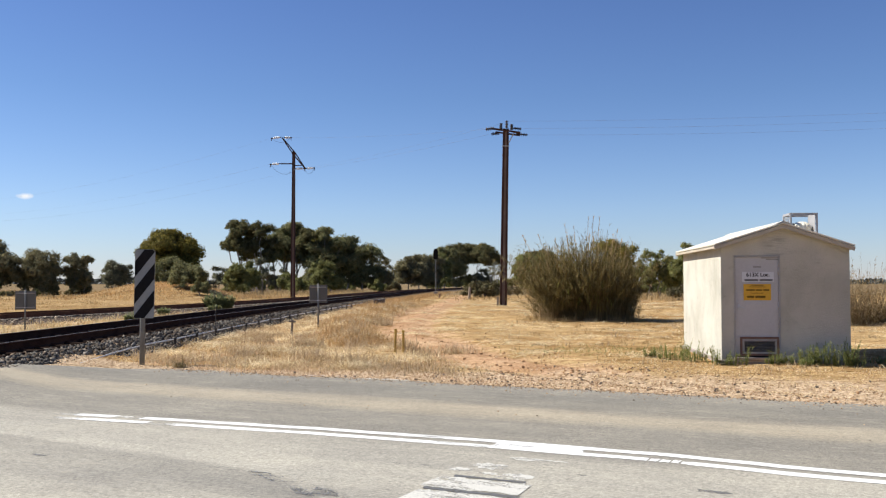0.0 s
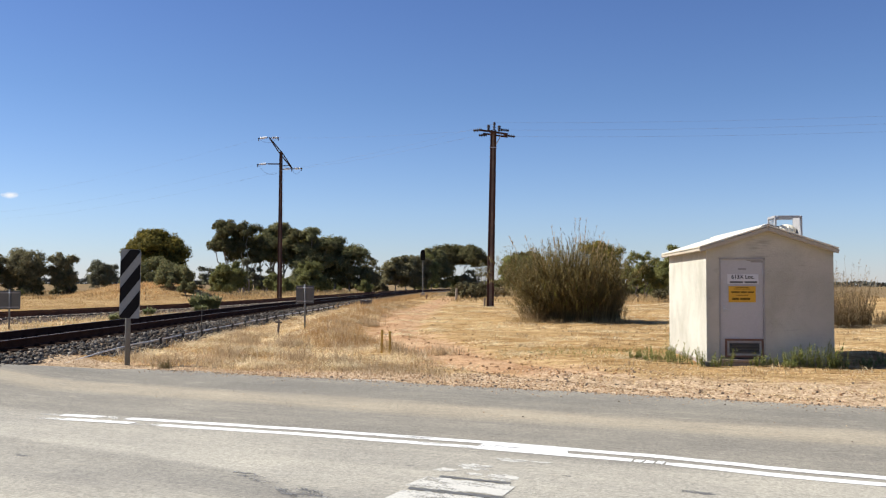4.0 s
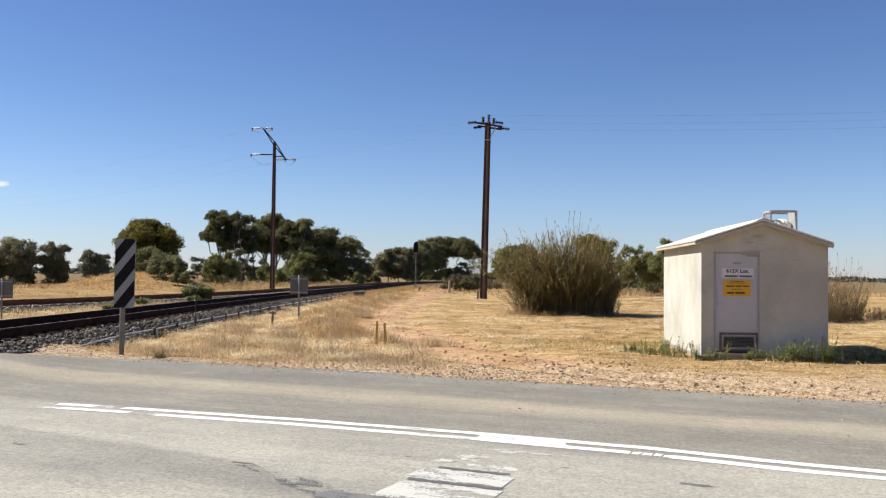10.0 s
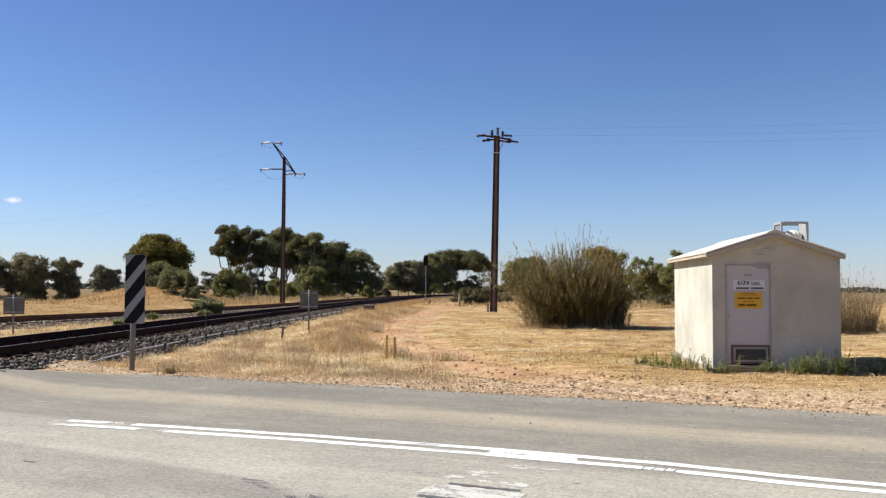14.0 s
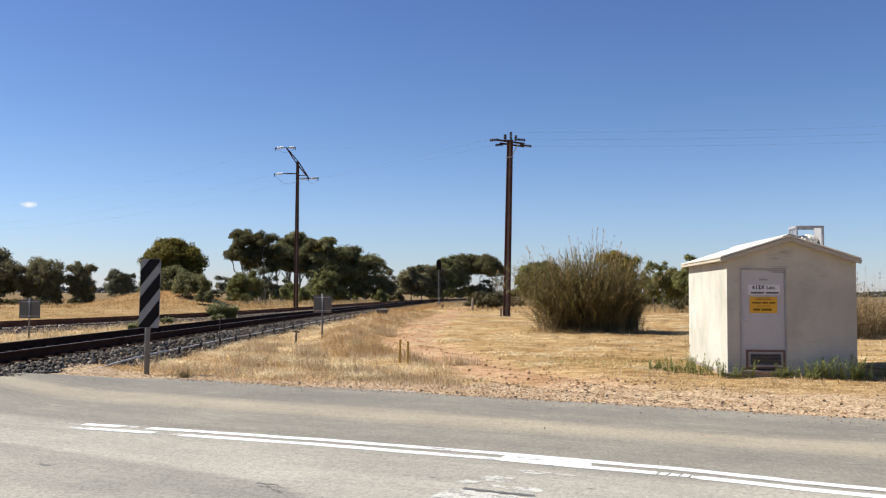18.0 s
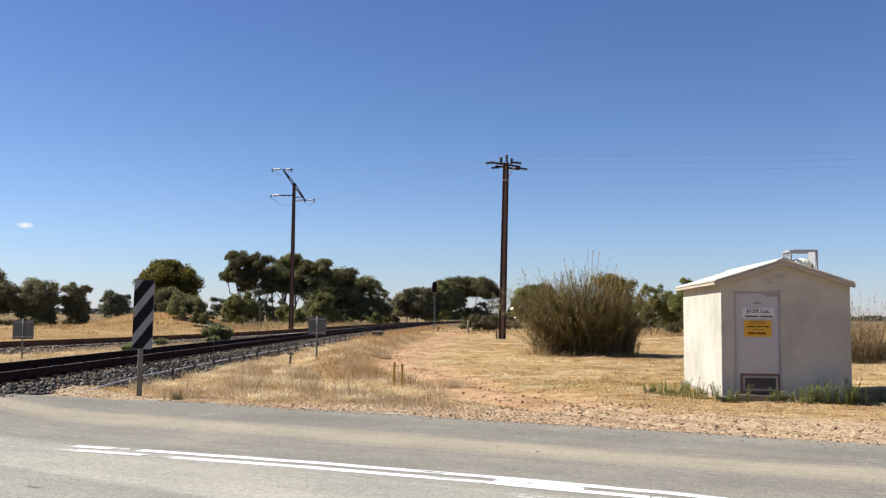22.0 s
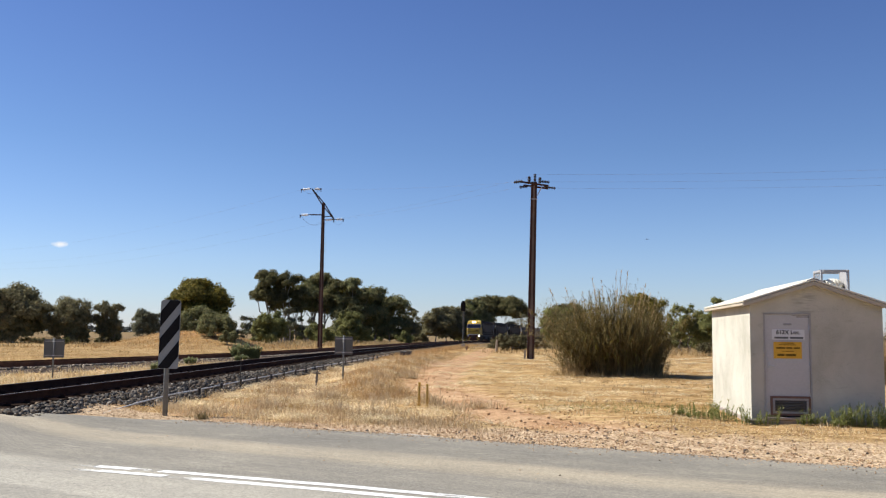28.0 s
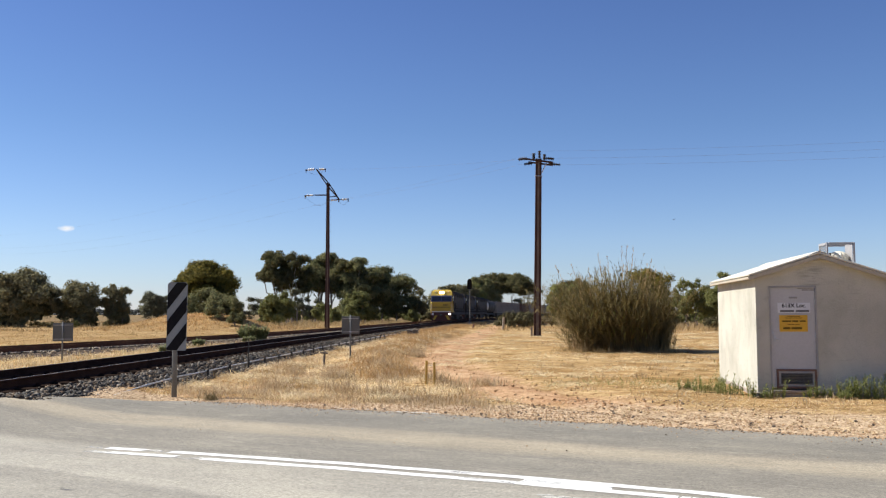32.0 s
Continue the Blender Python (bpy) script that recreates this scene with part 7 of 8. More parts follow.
tree("gum_tree", -5.2, 200, 8.2, 7.5, 0.7, M_HAZYLEAF, M_BARK, LEAFY, 36, 1.1, (0.3, 0.5), seed=709)
# undergrowth in the shade of the grove and round the far curve
_rng = random.Random(91)
for _k in range(16):
    _x = -37.5 + _k * 1.9 + _rng.uniform(-0.6, 0.6)
    tree("shrub", _x, 166 + _rng.uniform(-5, 9), _rng.uniform(1.6, 3.4), _rng.uniform(2.4, 4.2), 0.1, M_SCRUB if _k % 3 == 0 else M_SHRUB, M_BARK, "low dark shrub in the undergrowth of the grove", 14, 1.1, (0.26, 0.46), seed=600 + _k, stems=2, **SH)
for _k in range(12):
    _x = -4.0 + _k * 3.4 + _rng.uniform(-1, 1)
    tree("shrub", _x, 312 + _rng.uniform(-12, 12), _rng.uniform(2.6, 4.2), _rng.uniform(4.0, 7.0), 0.1, M_SCRUB if _k % 3 == 0 else M_SHRUB, M_BARK, "dark shrub in the undergrowth beyond the curve", 14, 1.1, (0.5, 0.8), seed=640 + _k, **SH)
for _k in range(9):
    tree("shrub", -61.0 + _k * 2.1 + _rng.uniform(-0.5, 0.5), 113 + _rng.uniform(-1.5, 3), _rng.uniform(0.5, 1.2), _rng.uniform(1.6, 2.8), 0.05, M_HAZYLEAF if _k % 2 else M_SCRUB, M_BARK, "low pale grey-green shrub at the foot of the field trees", 14, 1.1, (0.18, 0.34), seed=720 + _k, stems=2, **SH)
for _k in range(8):
    tree("shrub", 13.0 + _k * 2.6, 112 + _rng.uniform(-3, 8), _rng.uniform(1.2, 2.4), _rng.uniform(2.6, 4.2), 0.1, M_SCRUB if _k % 2 else M_SHRUB, M_BARK, "low brown shrub under ragged trees", 14, 1.0, (0.2, 0.36), seed=680 + _k, stems=2, **SH)


def scrub_round(rng, n):
    y = rng.uniform(104, 175, n)
    x = np.interp(y, _ys, _xs) - 7 - 45 * rng.random(n) ** 1.4
    right = rng.random(n) < 0.35
    x, y = np.where(right, rng.uniform(9, 34, n), x), np.where(right, rng.uniform(78, 110, n), y)
    return x, y


stuff("dry_scrub", blades(22000, lambda r, n: tufted(r, n, 60, 0.55, scrub_round), (0.3, 0.95), (0.03, 0.07), 0.6, 30, 0.8), M_REEDDRY, "knee-high brown scrub and dead grass under the trees", "scrub")


def build_far_woods():
    """The thin dark line of woods on the horizon."""
    rng = np.random.default_rng(77)
    n = 18000
    bearing = rng.uniform(-0.95, 0.95, n)
    lump = 0.55 + 0.45 * np.sin(bearing * 31) * np.sin(bearing * 73 + 1) + 0.3 * np.sin(bearing * 11)
    r = rng.uniform(1750, 2050, n)
    z = rng.uniform(0, 1, n) * (5.5 + 6.5 * np.clip(lump, 0.1, 1.3))
    pts = np.stack((np.sin(bearing) * r, np.cos(bearing) * r, z), -1)
    v, f = leaf_quads(pts, (3, 6.5), rng, 1.3)
    v[:, 2] = np.maximum(v[:, 2], -0.5)
    tagged(new("far_woods", mesh_np("far_woods", v, f, M_FARWOOD)), "thin dark line of far woods along the horizon", "woods", kind="stuff")


build_far_woods()


# ---- the cane bush, dry reeds, weeds ----
def canes(n, cx, cy, rx, ry, h, lean, r, rng, segs=4):
    """Upright canes as three-sided tapering stems that lean outward; also gives places along them for leaves."""
    a, q = rng.uniform(0, 6.283, n), np.sqrt(rng.random(n))
    bx, by = np.cos(a) * q * rx, np.sin(a) * q * ry
    hh = h[0] + (h[1] - h[0]) * rng.random(n) ** 1.4
    hh = hh * (1 - 0.30 * q)
    la = a + rng.normal(0, 0.5, n)
    tilt = lean * (0.25 + 0.75 * q) * rng.uniform(0.4, 1.3, n)
    verts, ring = [], []
    tt = np.linspace(0, 1, segs + 1)
    centre = []
    for t in tt:
        out = np.tan(tilt) * hh * (t ** 1.5)
        centre.append(np.stack((cx + bx + np.cos(la) * out, cy + by + np.sin(la) * out, hh * t * np.cos(tilt * t * 0.6) - 0.05 * (t == 0)), -1))
    cs = np.stack(centre, 1)
    rad = r * (1 - 0.75 * tt)[None, :, None] * rng.uniform(0.7, 1.3, (n, 1, 1))
    tri = np.array([(math.cos(k * 2.0944), math.sin(k * 2.0944), 0) for k in range(3)])
    v = cs[:, :, None, :] + rad[..., None] * tri[None, None]
    v = v.reshape(-1, 3)
    o = (np.arange(n) * (segs + 1) * 3)[:, None]
    fs = []
    for s in range(segs):
        for k in range(3):
            fs.append(o + np.array([[s * 3 + k, s * 3 + (k + 1) % 3, (s + 1) * 3 + (k + 1) % 3, (s + 1) * 3 + k]]))
    return v, np.concatenate(fs), cs


def long_leaves(cs, n, t_range, size, width, rng, drop=0.5):
    """Narrow leaves that spring from the canes and droop."""
    k, segs = rng.integers(0, len(cs), n), cs.shape[1] - 1
    t = rng.uniform(t_range[0], t_range[1], n) * segs
    i = np.minimum(t.astype(int), segs - 1)
    p = cs[k, i] + (cs[k, i + 1] - cs[k, i]) * (t - i)[:, None]
    a = rng.uniform(0, 6.283, n)
    up = rng.uniform(0.35, 1.4, n)
    L = rng.uniform(size[0], size[1], n)[:, None]
    d1 = np.stack((np.cos(a) * np.cos(up), np.sin(a) * np.cos(up), np.sin(up)), -1)
    up2 = up - drop * rng.uniform(0.5, 2.0, n)
    d2 = np.stack((np.cos(a) * np.cos(up2), np.sin(a) * np.cos(up2), np.sin(up2)), -1)
    side = np.stack((-np.sin(a), np.cos(a), np.zeros(n)), -1) * rng.uniform(width[0], width[1], n)[:, None]
    m = p + d1 * L * 0.5
    e = m + d2 * L * 0.5
    v = np.stack((p - side * 0.3, p + side * 0.3, m + side * 0.5, m - side * 0.5, e), 1).reshape(-1, 3)
    v[:, 2] = np.maximum(v[:, 2], 0.02)
    o = np.arange(n)[:, None] * 5
    return v, np.concatenate((o + np.array([[0, 1, 2]]), o + np.array([[0, 2, 3]]), o + np.array([[3, 2, 4]])))


def build_cane_bush():
    """A fan of cane: a narrow dark foot, soft leafy sprays above, leaning out further on the track's side."""
    rng = np.random.default_rng(51)
    b = thing("cane_bush", pose(6.05, 37.4, 0), "big clump of tall cane, olive brown, dark at its foot", "bush")

    def skew(v, k=1.0):
        v[:, 0] = np.where(v[:, 0] < 0, v[:, 0] * (1 + k * 0.20 * np.clip(v[:, 2] / 1.6, 0, 1)), v[:, 0] * (1 - k * 0.30 * np.clip(v[:, 2] / 1.6, 0, 1)))
        return v

    v, f, cs = canes(1600, 0.15, 0, 1.62, 1.2, (1.8, 3.85), 0.68, 0.0125, rng)
    part("cane_thicket", mesh_np("cane_thicket", skew(v), f, M_REEDSTEM), M_REEDSTEM, b, "crowded brown upright canes")["kind"] = "stuff"
    v, f = long_leaves(cs, 43000, (0.34, 1.04), (0.12, 0.31), (0.011, 0.024), rng, 0.55)
    part("leafage", mesh_np("leafage", skew(v), f, M_REEDLEAF), M_REEDLEAF, b, "narrow olive and straw-brown leaves")["kind"] = "stuff"
    v, f = long_leaves(cs, 5200, (0.10, 0.5), (0.14, 0.34), (0.010, 0.022), rng, 0.5)
    part("foot_leafage", mesh_np("foot_leafage", skew(v), f, M_REEDSTEM), M_REEDSTEM, b, "dead brown leaves low on the canes")["kind"] = "stuff"
    near = cs[(cs[:, 0, 1] < -0.35) & (np.abs(cs[:, 0, 0] + 0.15) < 0.85)]
    v, f = long_leaves(near, 330, (0.22, 0.62), (0.22, 0.42), (0.028, 0.055), rng, 0.5)
    part("green_leafage", mesh_np("green_leafage", skew(v), f, M_REEDGREEN), M_REEDGREEN, b, "fresh yellow-green leaves among the dry ones")["kind"] = "stuff"
    v, f, cs = canes(330, -0.55, 0, 0.95, 0.8, (2.7, 3.75), 0.22, 0.010, rng)
    part("inner_thicket", mesh_np("inner_thicket", v, f, M_REEDSTEM), M_REEDSTEM, b)["kind"] = "stuff"
    v, f = long_leaves(cs, 9000, (0.5, 1.03), (0.10, 0.26), (0.010, 0.020), rng, 0.5)
    part("inner_leafage", mesh_np("inner_leafage", v, f, M_REEDLEAF), M_REEDLEAF, b)["kind"] = "stuff"
    # a few thin canes with feathered tips stand above the rest
    v, f, cs = canes(46, -0.35, 0, 1.5, 0.8, (3.1, 4.65), 0.30, 0.011, rng)
    part("tall_thicket", mesh_np("tall_thicket", v, f, M_REEDDRY), M_REEDDRY, b, "thin dry canes standing above the clump")["kind"] = "stuff"
    v, f = long_leaves(cs, 1300, (0.80, 1.03), (0.08, 0.20), (0.012, 0.026), rng, 0.3)
    part("plumes", mesh_np("plumes", v, f, M_REEDDRY), M_REEDDRY, b, "feathery dry cane tips")["kind"] = "stuff"
    # sparse leafy and dead twigs that lean out of the flanks
    for n, cx, rx, h, lean, leaves in ((210, -1.75, 0.5, (0.9, 2.3), 0.85, 3600), (50, 1.6, 0.3, (0.6, 1.5), 0.35, 400)):
        v, f, cs = canes(n, cx, -0.2, rx, 0.8, h, lean, 0.008, rng)
        part("dead_twig_fringe", mesh_np("dead_twig_fringe", v, f, M_REEDDRY), M_REEDDRY, b, "bare dead twigs")["kind"] = "stuff"
        v, f = long_leaves(cs, leaves, (0.35, 1.0), (0.10, 0.26), (0.009, 0.020), rng, 0.5)
        part("fringe_leafage", mesh_np("fringe_leafage", v, f, M_REEDLEAF), M_REEDLEAF, b)["kind"] = "stuff"


build_cane_bush()


def build_reeds(x, y, rx, ry, n, h, seed, label):
    rng = np.random.default_rng(seed)
    b = thing("reed_clump", pose(x, y, ground_at(x, y)), label, "reeds", "dry reed clumps")
    v, f, cs = canes(n, 0, 0, rx, ry, (h[0] * 0.5, h[1]), 0.42, 0.008, rng)
    part("stalk_mass", mesh_np("stalk_mass", v, f, M_REEDBROWN), M_REEDBROWN, b)["kind"] = "stuff"
    v, f = long_leaves(cs, n * 10, (0.1, 1.0), (0.12, 0.38), (0.008, 0.02), rng)
    part("leafage", mesh_np("leafage", v, f, M_REEDBROWN), M_REEDBROWN, b)["kind"] = "stuff"
    # a few thin stalks with feathered tips rise above the clump
    v, f, cs = canes(n // 12, 0, 0, rx, ry, (h[1] * 0.9, h[1] * 1.3), 0.25, 0.006, rng)
    part("tall_stalk_mass", mesh_np("tall_stalk_mass", v, f, M_REEDBROWN), M_REEDBROWN, b)["kind"] = "stuff"
    v, f = long_leaves(cs, n // 2, (0.8, 1.02), (0.06, 0.16), (0.012, 0.025), rng, 0.3)
    part("plumes", mesh_np("plumes", v, f, M_REEDBROWN), M_REEDBROWN, b, "feathery dry reed tips")["kind"] = "stuff"


build_reeds(14.7, 33.5, 1.0, 0.7, 260, (1.3, 2.4), 61, "tall clump of dry straw-brown reeds behind the shed")
build_reeds(16.15, 34.6, 0.7, 0.7, 260, (1.3, 2.35), 65, "tall clump of dry straw-brown reeds behind the shed")
build_reeds(20.2, 35.8, 0.8, 0.7, 220, (1.3, 2.5), 62, "tall clump of dry straw-brown reeds in the mown field")
build_reeds(18.4, 35.6, 1.0, 0.5, 170, (0.25, 0.6), 66, "low dry brown grass between two reed clumps")
build_reeds(22.0, 35.9, 0.9, 0.7, 160, (1.3, 2.5), 63, "tall clump of dry straw-brown reeds in the mown field")
build_reeds(13.4, 36.0, 0.9, 0.6, 200, (0.9, 1.7), 64, "low clump of dry straw-brown reeds behind the shed")


def build_weed(x, y, r, h, n, seed):
    rng = np.random.default_rng(seed)
    w = thing("weed", pose(x, y, ground_at(x, y)), "blue-green upright weed at the foot of the shed", "weed", "weeds round the shed")
    v, f, cs = canes(n + 8, 0, 0, r, r * 0.6, (h * 0.25, h * 1.1), 0.34, 0.0035, rng)
    part("stalk_mass", mesh_np("stalk_mass", v, f, M_WEED), M_WEED, w)["kind"] = "stuff"
    v, f = long_leaves(cs, n * 40, (0.05, 1.0), (0.035, 0.10), (0.006, 0.013), rng, 0.4)
    part("leafage", mesh_np("leafage", v, f, M_WEED), M_WEED, w)["kind"] = "stuff"


def build_green_bush(x, y, rx, h, n, seed):
    rng = np.random.default_rng(seed)
    w = thing("green_bush", pose(x, y, ground_at(x, y)), "fresh green bush grown over the siding rails", "bush", "green bushes")
    v, f, cs = canes(n, 0, 0, rx, rx * 0.6, (h * 0.55, h), 0.35, 0.008, rng)
    part("stalk_mass", mesh_np("stalk_mass", v, f, M_GREEN), M_GREEN, w)["kind"] = "stuff"
    v, f = long_leaves(cs, n * 34, (0.05, 1.0), (0.10, 0.22), (0.02, 0.045), rng)
    part("leafage", mesh_np("leafage", v, f, M_GREEN), M_GREEN, w)["kind"] = "stuff"


build_green_bush(-12.75, 50.6, 0.42, 1.2, 130, 501)
build_green_bush(-12.1, 50.8, 0.36, 1.0, 100, 505)
build_green_bush(-12.2, 48.6, 0.3, 0.4, 60, 502)
build_green_bush(-11.6, 34.0, 0.3, 0.4, 40, 503)
build_green_bush(-13.2, 43.0, 0.25, 0.4, 30, 504)

WEEDS = ((4.62, 18.4, 0.28, 0.38, 26), (4.92, 17.9, 0.22, 0.42, 22), (5.18, 17.2, 0.16, 0.40, 14), (4.35, 18.8, 0.2, 0.28, 16), (5.02, 18.9, 0.1, 0.75, 6), (5.42, 17.05, 0.10, 0.34, 7), (5.62, 17.0, 0.08, 0.42, 5),
         (6.15, 16.98, 0.13, 0.36, 14), (6.42, 16.92, 0.10, 0.26, 10), (6.75, 16.86, 0.17, 0.48, 18), (7.0, 16.82, 0.18, 0.52, 22), (7.3, 16.74, 0.24, 0.62, 34), (7.55, 16.7, 0.15, 0.5, 20), (6.6, 16.6, 0.1, 0.22, 8),
         (8.2, 17.0, 0.2, 0.22, 14), (8.6, 17.1, 0.25, 0.30, 18), (9.0, 17.05, 0.22, 0.34, 16), (9.5, 17.2, 0.22, 0.28, 14))
for _k, (_x, _y, _r, _h, _m) in enumerate(WEEDS):
    build_weed(_x, _y, _r * 1.2, _h * 0.92, int(_m * 1.15), 300 + _k)


def sage_place(rng, n):
    return np.stack((rng.normal(3.6, 0.9, n), rng.normal(20.5, 0.7, n), np.zeros(n)), -1)


stuff("sage_weeds", blades(900, sage_place, (0.03, 0.11), (0.006, 0.014), 0.9, 27), M_WEED, "sparse grey-green weeds in the straw beside the shed", "weeds")


def build_tussock(x, y, r, h, n, seed, mat=None, label="small brown dry tussock on the road's edge"):
    rng = np.random.default_rng(seed)
    t = thing("tussock", pose(x, y, ground_at(x, y)), label, "tussock", "tussocks")
    v, f = blades(n, lambda q, m: np.stack((q.normal(0, r * 0.45, m), q.normal(0, r * 0.4, m), np.zeros(m)), -1), (h * 0.4, h), (0.006, 0.014), 1.0, seed)
    part("grass_mass", mesh_np("grass_mass", v, f, mat or M_REEDDRY), mat or M_REEDDRY, t)["kind"] = "stuff"


build_tussock(-4.72, 16.35, 0.16, 0.24, 160, 401, M_REEDSTEM)
for _k, (_x, _y, _r, _h) in enumerate(((-1.7, 17.1, 0.35, 0.36), (-2.6, 18.2, 0.4, 0.42), (-0.4, 18.9, 0.45, 0.36), (0.2, 19.6, 0.4, 0.3), (-1.9, 20.6, 0.4, 0.46), (-3.3, 21.5, 0.4, 0.45), (-2.5, 24.5, 0.45, 0.5), (-4.2, 19.0, 0.4, 0.4), (-3.0, 28.0, 0.5, 0.5), (-0.9, 21.2, 0.35, 0.42), (-2.2, 33, 0.5, 0.55), (-4.6, 23, 0.4, 0.45))):
    build_tussock(_x, _y, _r, _h, 420, 410 + _k, M_STRAW, "dry yellow grass tussock beside the dirt way")
for _k, (_x, _y, _r, _h) in enumerate(((4.1, 36.3, 0.45, 0.4), (4.9, 36.0, 0.5, 0.35), (5.9, 35.9, 0.5, 0.3), (6.9, 36.0, 0.5, 0.32), (7.7, 36.3, 0.5, 0.4), (3.6, 36.9, 0.5, 0.5))):
    build_tussock(_x, _y, _r, _h, 260, 440 + _k, M_REEDDRY, "brown dry grass tussock at the foot of the cane")


# ---- the train ----
def wheelset(parent, y, r=0.5):
    bm = tube((-0.62, 0, 0), (0.62, 0, 0), 0.08, seg=8)
    for s in (-1, 1):
        add_tube(bm, (s * 0.69, 0, 0), (s * 0.82, 0, 0), r, r, 18)
    return part("wheelset", bm, M_UNDER, parent, at=Matrix.Translation((0, y, r + 0.01)))


def bogie(parent, y, axles, length, r=0.5):
    bm = bmesh.new()
    for s in (-1, 1):
        add_box(bm, (s * 1.02, 0, 0.62), (0.16, length, 0.34), 0.04)
        for a in axles:
            add_box(bm, (s * 1.08, a, 0.52), (0.2, 0.36, 0.36), 0.04)
    add_box(bm, (0, 0, 0.72), (1.9, 0.7, 0.24), 0.03)
    b = part("bogie", bm, M_UNDER, parent, at=Matrix.Translation((0, y, 0)))
    for a in axles:
        wheelset(b, a, r)


def build_loco(lead):
    """Local +y is ahead, z = 0 the rail's top; the nose at y = 11."""
    name = "locomotive"
    lab = "yellow-nosed grey diesel locomotive with lit headlights" if lead else "dark grey diesel locomotive coupled behind the leading one"
    t = thing(name, pose(0, 0, 0), lab, "locomotive", "locomotives")
    part("underframe", box((0, 0, 1.12), (2.85, 21.2, 0.34), 0.03), M_UNDER, t)
    part("fuel_tank", box((0, 0, 0.68), (2.5, 4.6, 0.72), 0.12), M_UNDER, t)
    bogie(t, 6.9, (-1.75, 0, 1.75), 4.6, 0.51)
    bogie(t, -6.9, (-1.75, 0, 1.75), 4.6, 0.51)
    # full-width cab with a raked, chamfered front
    col = M_LOCOYELLOW if lead else M_LOCOGREY
    bm = bmesh.new()
    prof = ((7.6, 1.25), (10.95, 1.25), (11.0, 2.5), (10.45, 3.45), (10.2, 3.95), (9.7, 4.25), (7.6, 4.25))
    L = [bm.verts.new((-1.42, y, z)) for y, z in prof]
    R = [bm.verts.new((1.42, y, z)) for y, z in prof]
    for v in L + R:
        v.co.x *= 0.74 if v.co.z > 4.1 else 0.93 if v.co.z > 3.9 else 1.0
    k = len(prof)
    bm.faces.new(L)
    bm.faces.new(R[::-1])
    for i in range(k):
        bm.faces.new((L[i], R[i], R[(i + 1) % k], L[(i + 1) % k]))
    bmesh.ops.recalc_face_normals(bm, faces=bm.faces)
    es = [e for e in bm.edges if abs(e.verts[0].co.x - e.verts[1].co.x) < 0.01 and (e.verts[0].co.y > 9.5 or e.verts[0].co.z > 4.1) and (e.verts[1].co.y > 9.5 or e.verts[1].co.z > 4.1)]
    bmesh.ops.bevel(bm, geom=es, offset=0.22, segments=2, affect="EDGES", profile=0.6)
    cab = part("cab", bm, col, t, "bright yellow driver's cab" if lead else "")
    # windscreen band, on the raked front
    tilt = math.degrees(math.atan2(10.95 - 10.42, 3.35 - 2.45))
    wm = Matrix.Translation((0, 10.72, 3.05)) @ Matrix.Rotation(radians(30.0), 4, "X")
    part("windscreen_band", box((0, 0, 0), (2.74, 0.05, 0.94), 0.02), M_LOCOBLUE, cab, "dark blue band round the windscreens", at=wm)
    for s in (-1, 1):
        part("windscreen", box((s * 0.64, 0.028, -0.02), (1.2, 0.02, 0.6), 0.03), M_SCREEN, cab, "dark windscreen", at=wm)
        part("side_window", box((s * 1.425, 9.35, 3.1), (0.02, 0.9, 0.6), 0.008), M_GLASS, cab)
        part("cab_door", box((s * 1.425, 8.15, 2.5), (0.03, 0.6, 2.1), 0.01), M_LOCOGREY, cab)
        part("hand_rail", tube((s * 1.3, 11.03, 1.4), (s * 1.3, 11.03, 2.35), 0.02, seg=6), M_STEEL, cab)
        part("mirror", box((s * 1.55, 9.85, 3.0), (0.18, 0.05, 0.3), 0.01), M_BLACK, cab)
    for s in (-1, 1):
        part("headlight", tube((s * 0.17, 10.30, 3.86), (s * 0.17, 10.40, 3.86), 0.14, seg=14), M_HEAD if lead else M_WHITE, cab, "glowing headlight" if lead else "")
        part("ditch_light", tube((s * 1.12, 10.98, 1.05), (s * 1.12, 11.06, 1.05), 0.13, seg=14), (M_DITCH if s < 0 else M_WHITE) if lead else M_WHITE, cab, "round ditch light")
        part("marker_light", tube((s * 0.85, 10.2, 3.95), (s * 0.85, 10.28, 3.95), 0.07, seg=10), M_WHITE, cab)
    part("headlight_housing", box((0, 10.2, 3.86), (0.9, 0.22, 0.4), 0.05), M_LOCOYELLOW if lead else M_LOCOGREY, cab, "headlight housing")
    part("nose_panel", box((0, 10.975, 2.2), (1.9, 0.05, 0.34), 0.015), M_LOCOYELLOW if lead else M_LOCOGREY, cab, "raised panel across the nose")
    part("nose_stripe", box((0, 10.97, 1.93), (2.2, 0.05, 0.07), 0.01), M_UNDER, cab)
    for cx in (-0.75, -0.55, -0.35):
        part("number_bar", box((cx, 11.003, 2.22), (0.14, 0.02, 0.15), 0.006), M_UNDER, cab)
    part("buffer_beam", box((0, 10.85, 1.08), (2.7, 0.34, 0.42), 0.03), M_PLOUGH, t, "dull red-brown buffer beam")
    part("sill_stripe", box((0, 11.0, 1.36), (2.5, 0.05, 0.12), 0.01), M_TANKEND if lead else M_UNDER, cab, "pale stripe across the foot of the nose")
    bm = prism(((-1.35, 0.9), (1.35, 0.9), (1.2, 0.18), (0.35, 0.14), (-0.35, 0.14), (-1.2, 0.18)), 10.75, 10.95)
    plough = part("pilot", bm, M_PLOUGH, t, "dull red pilot plough")
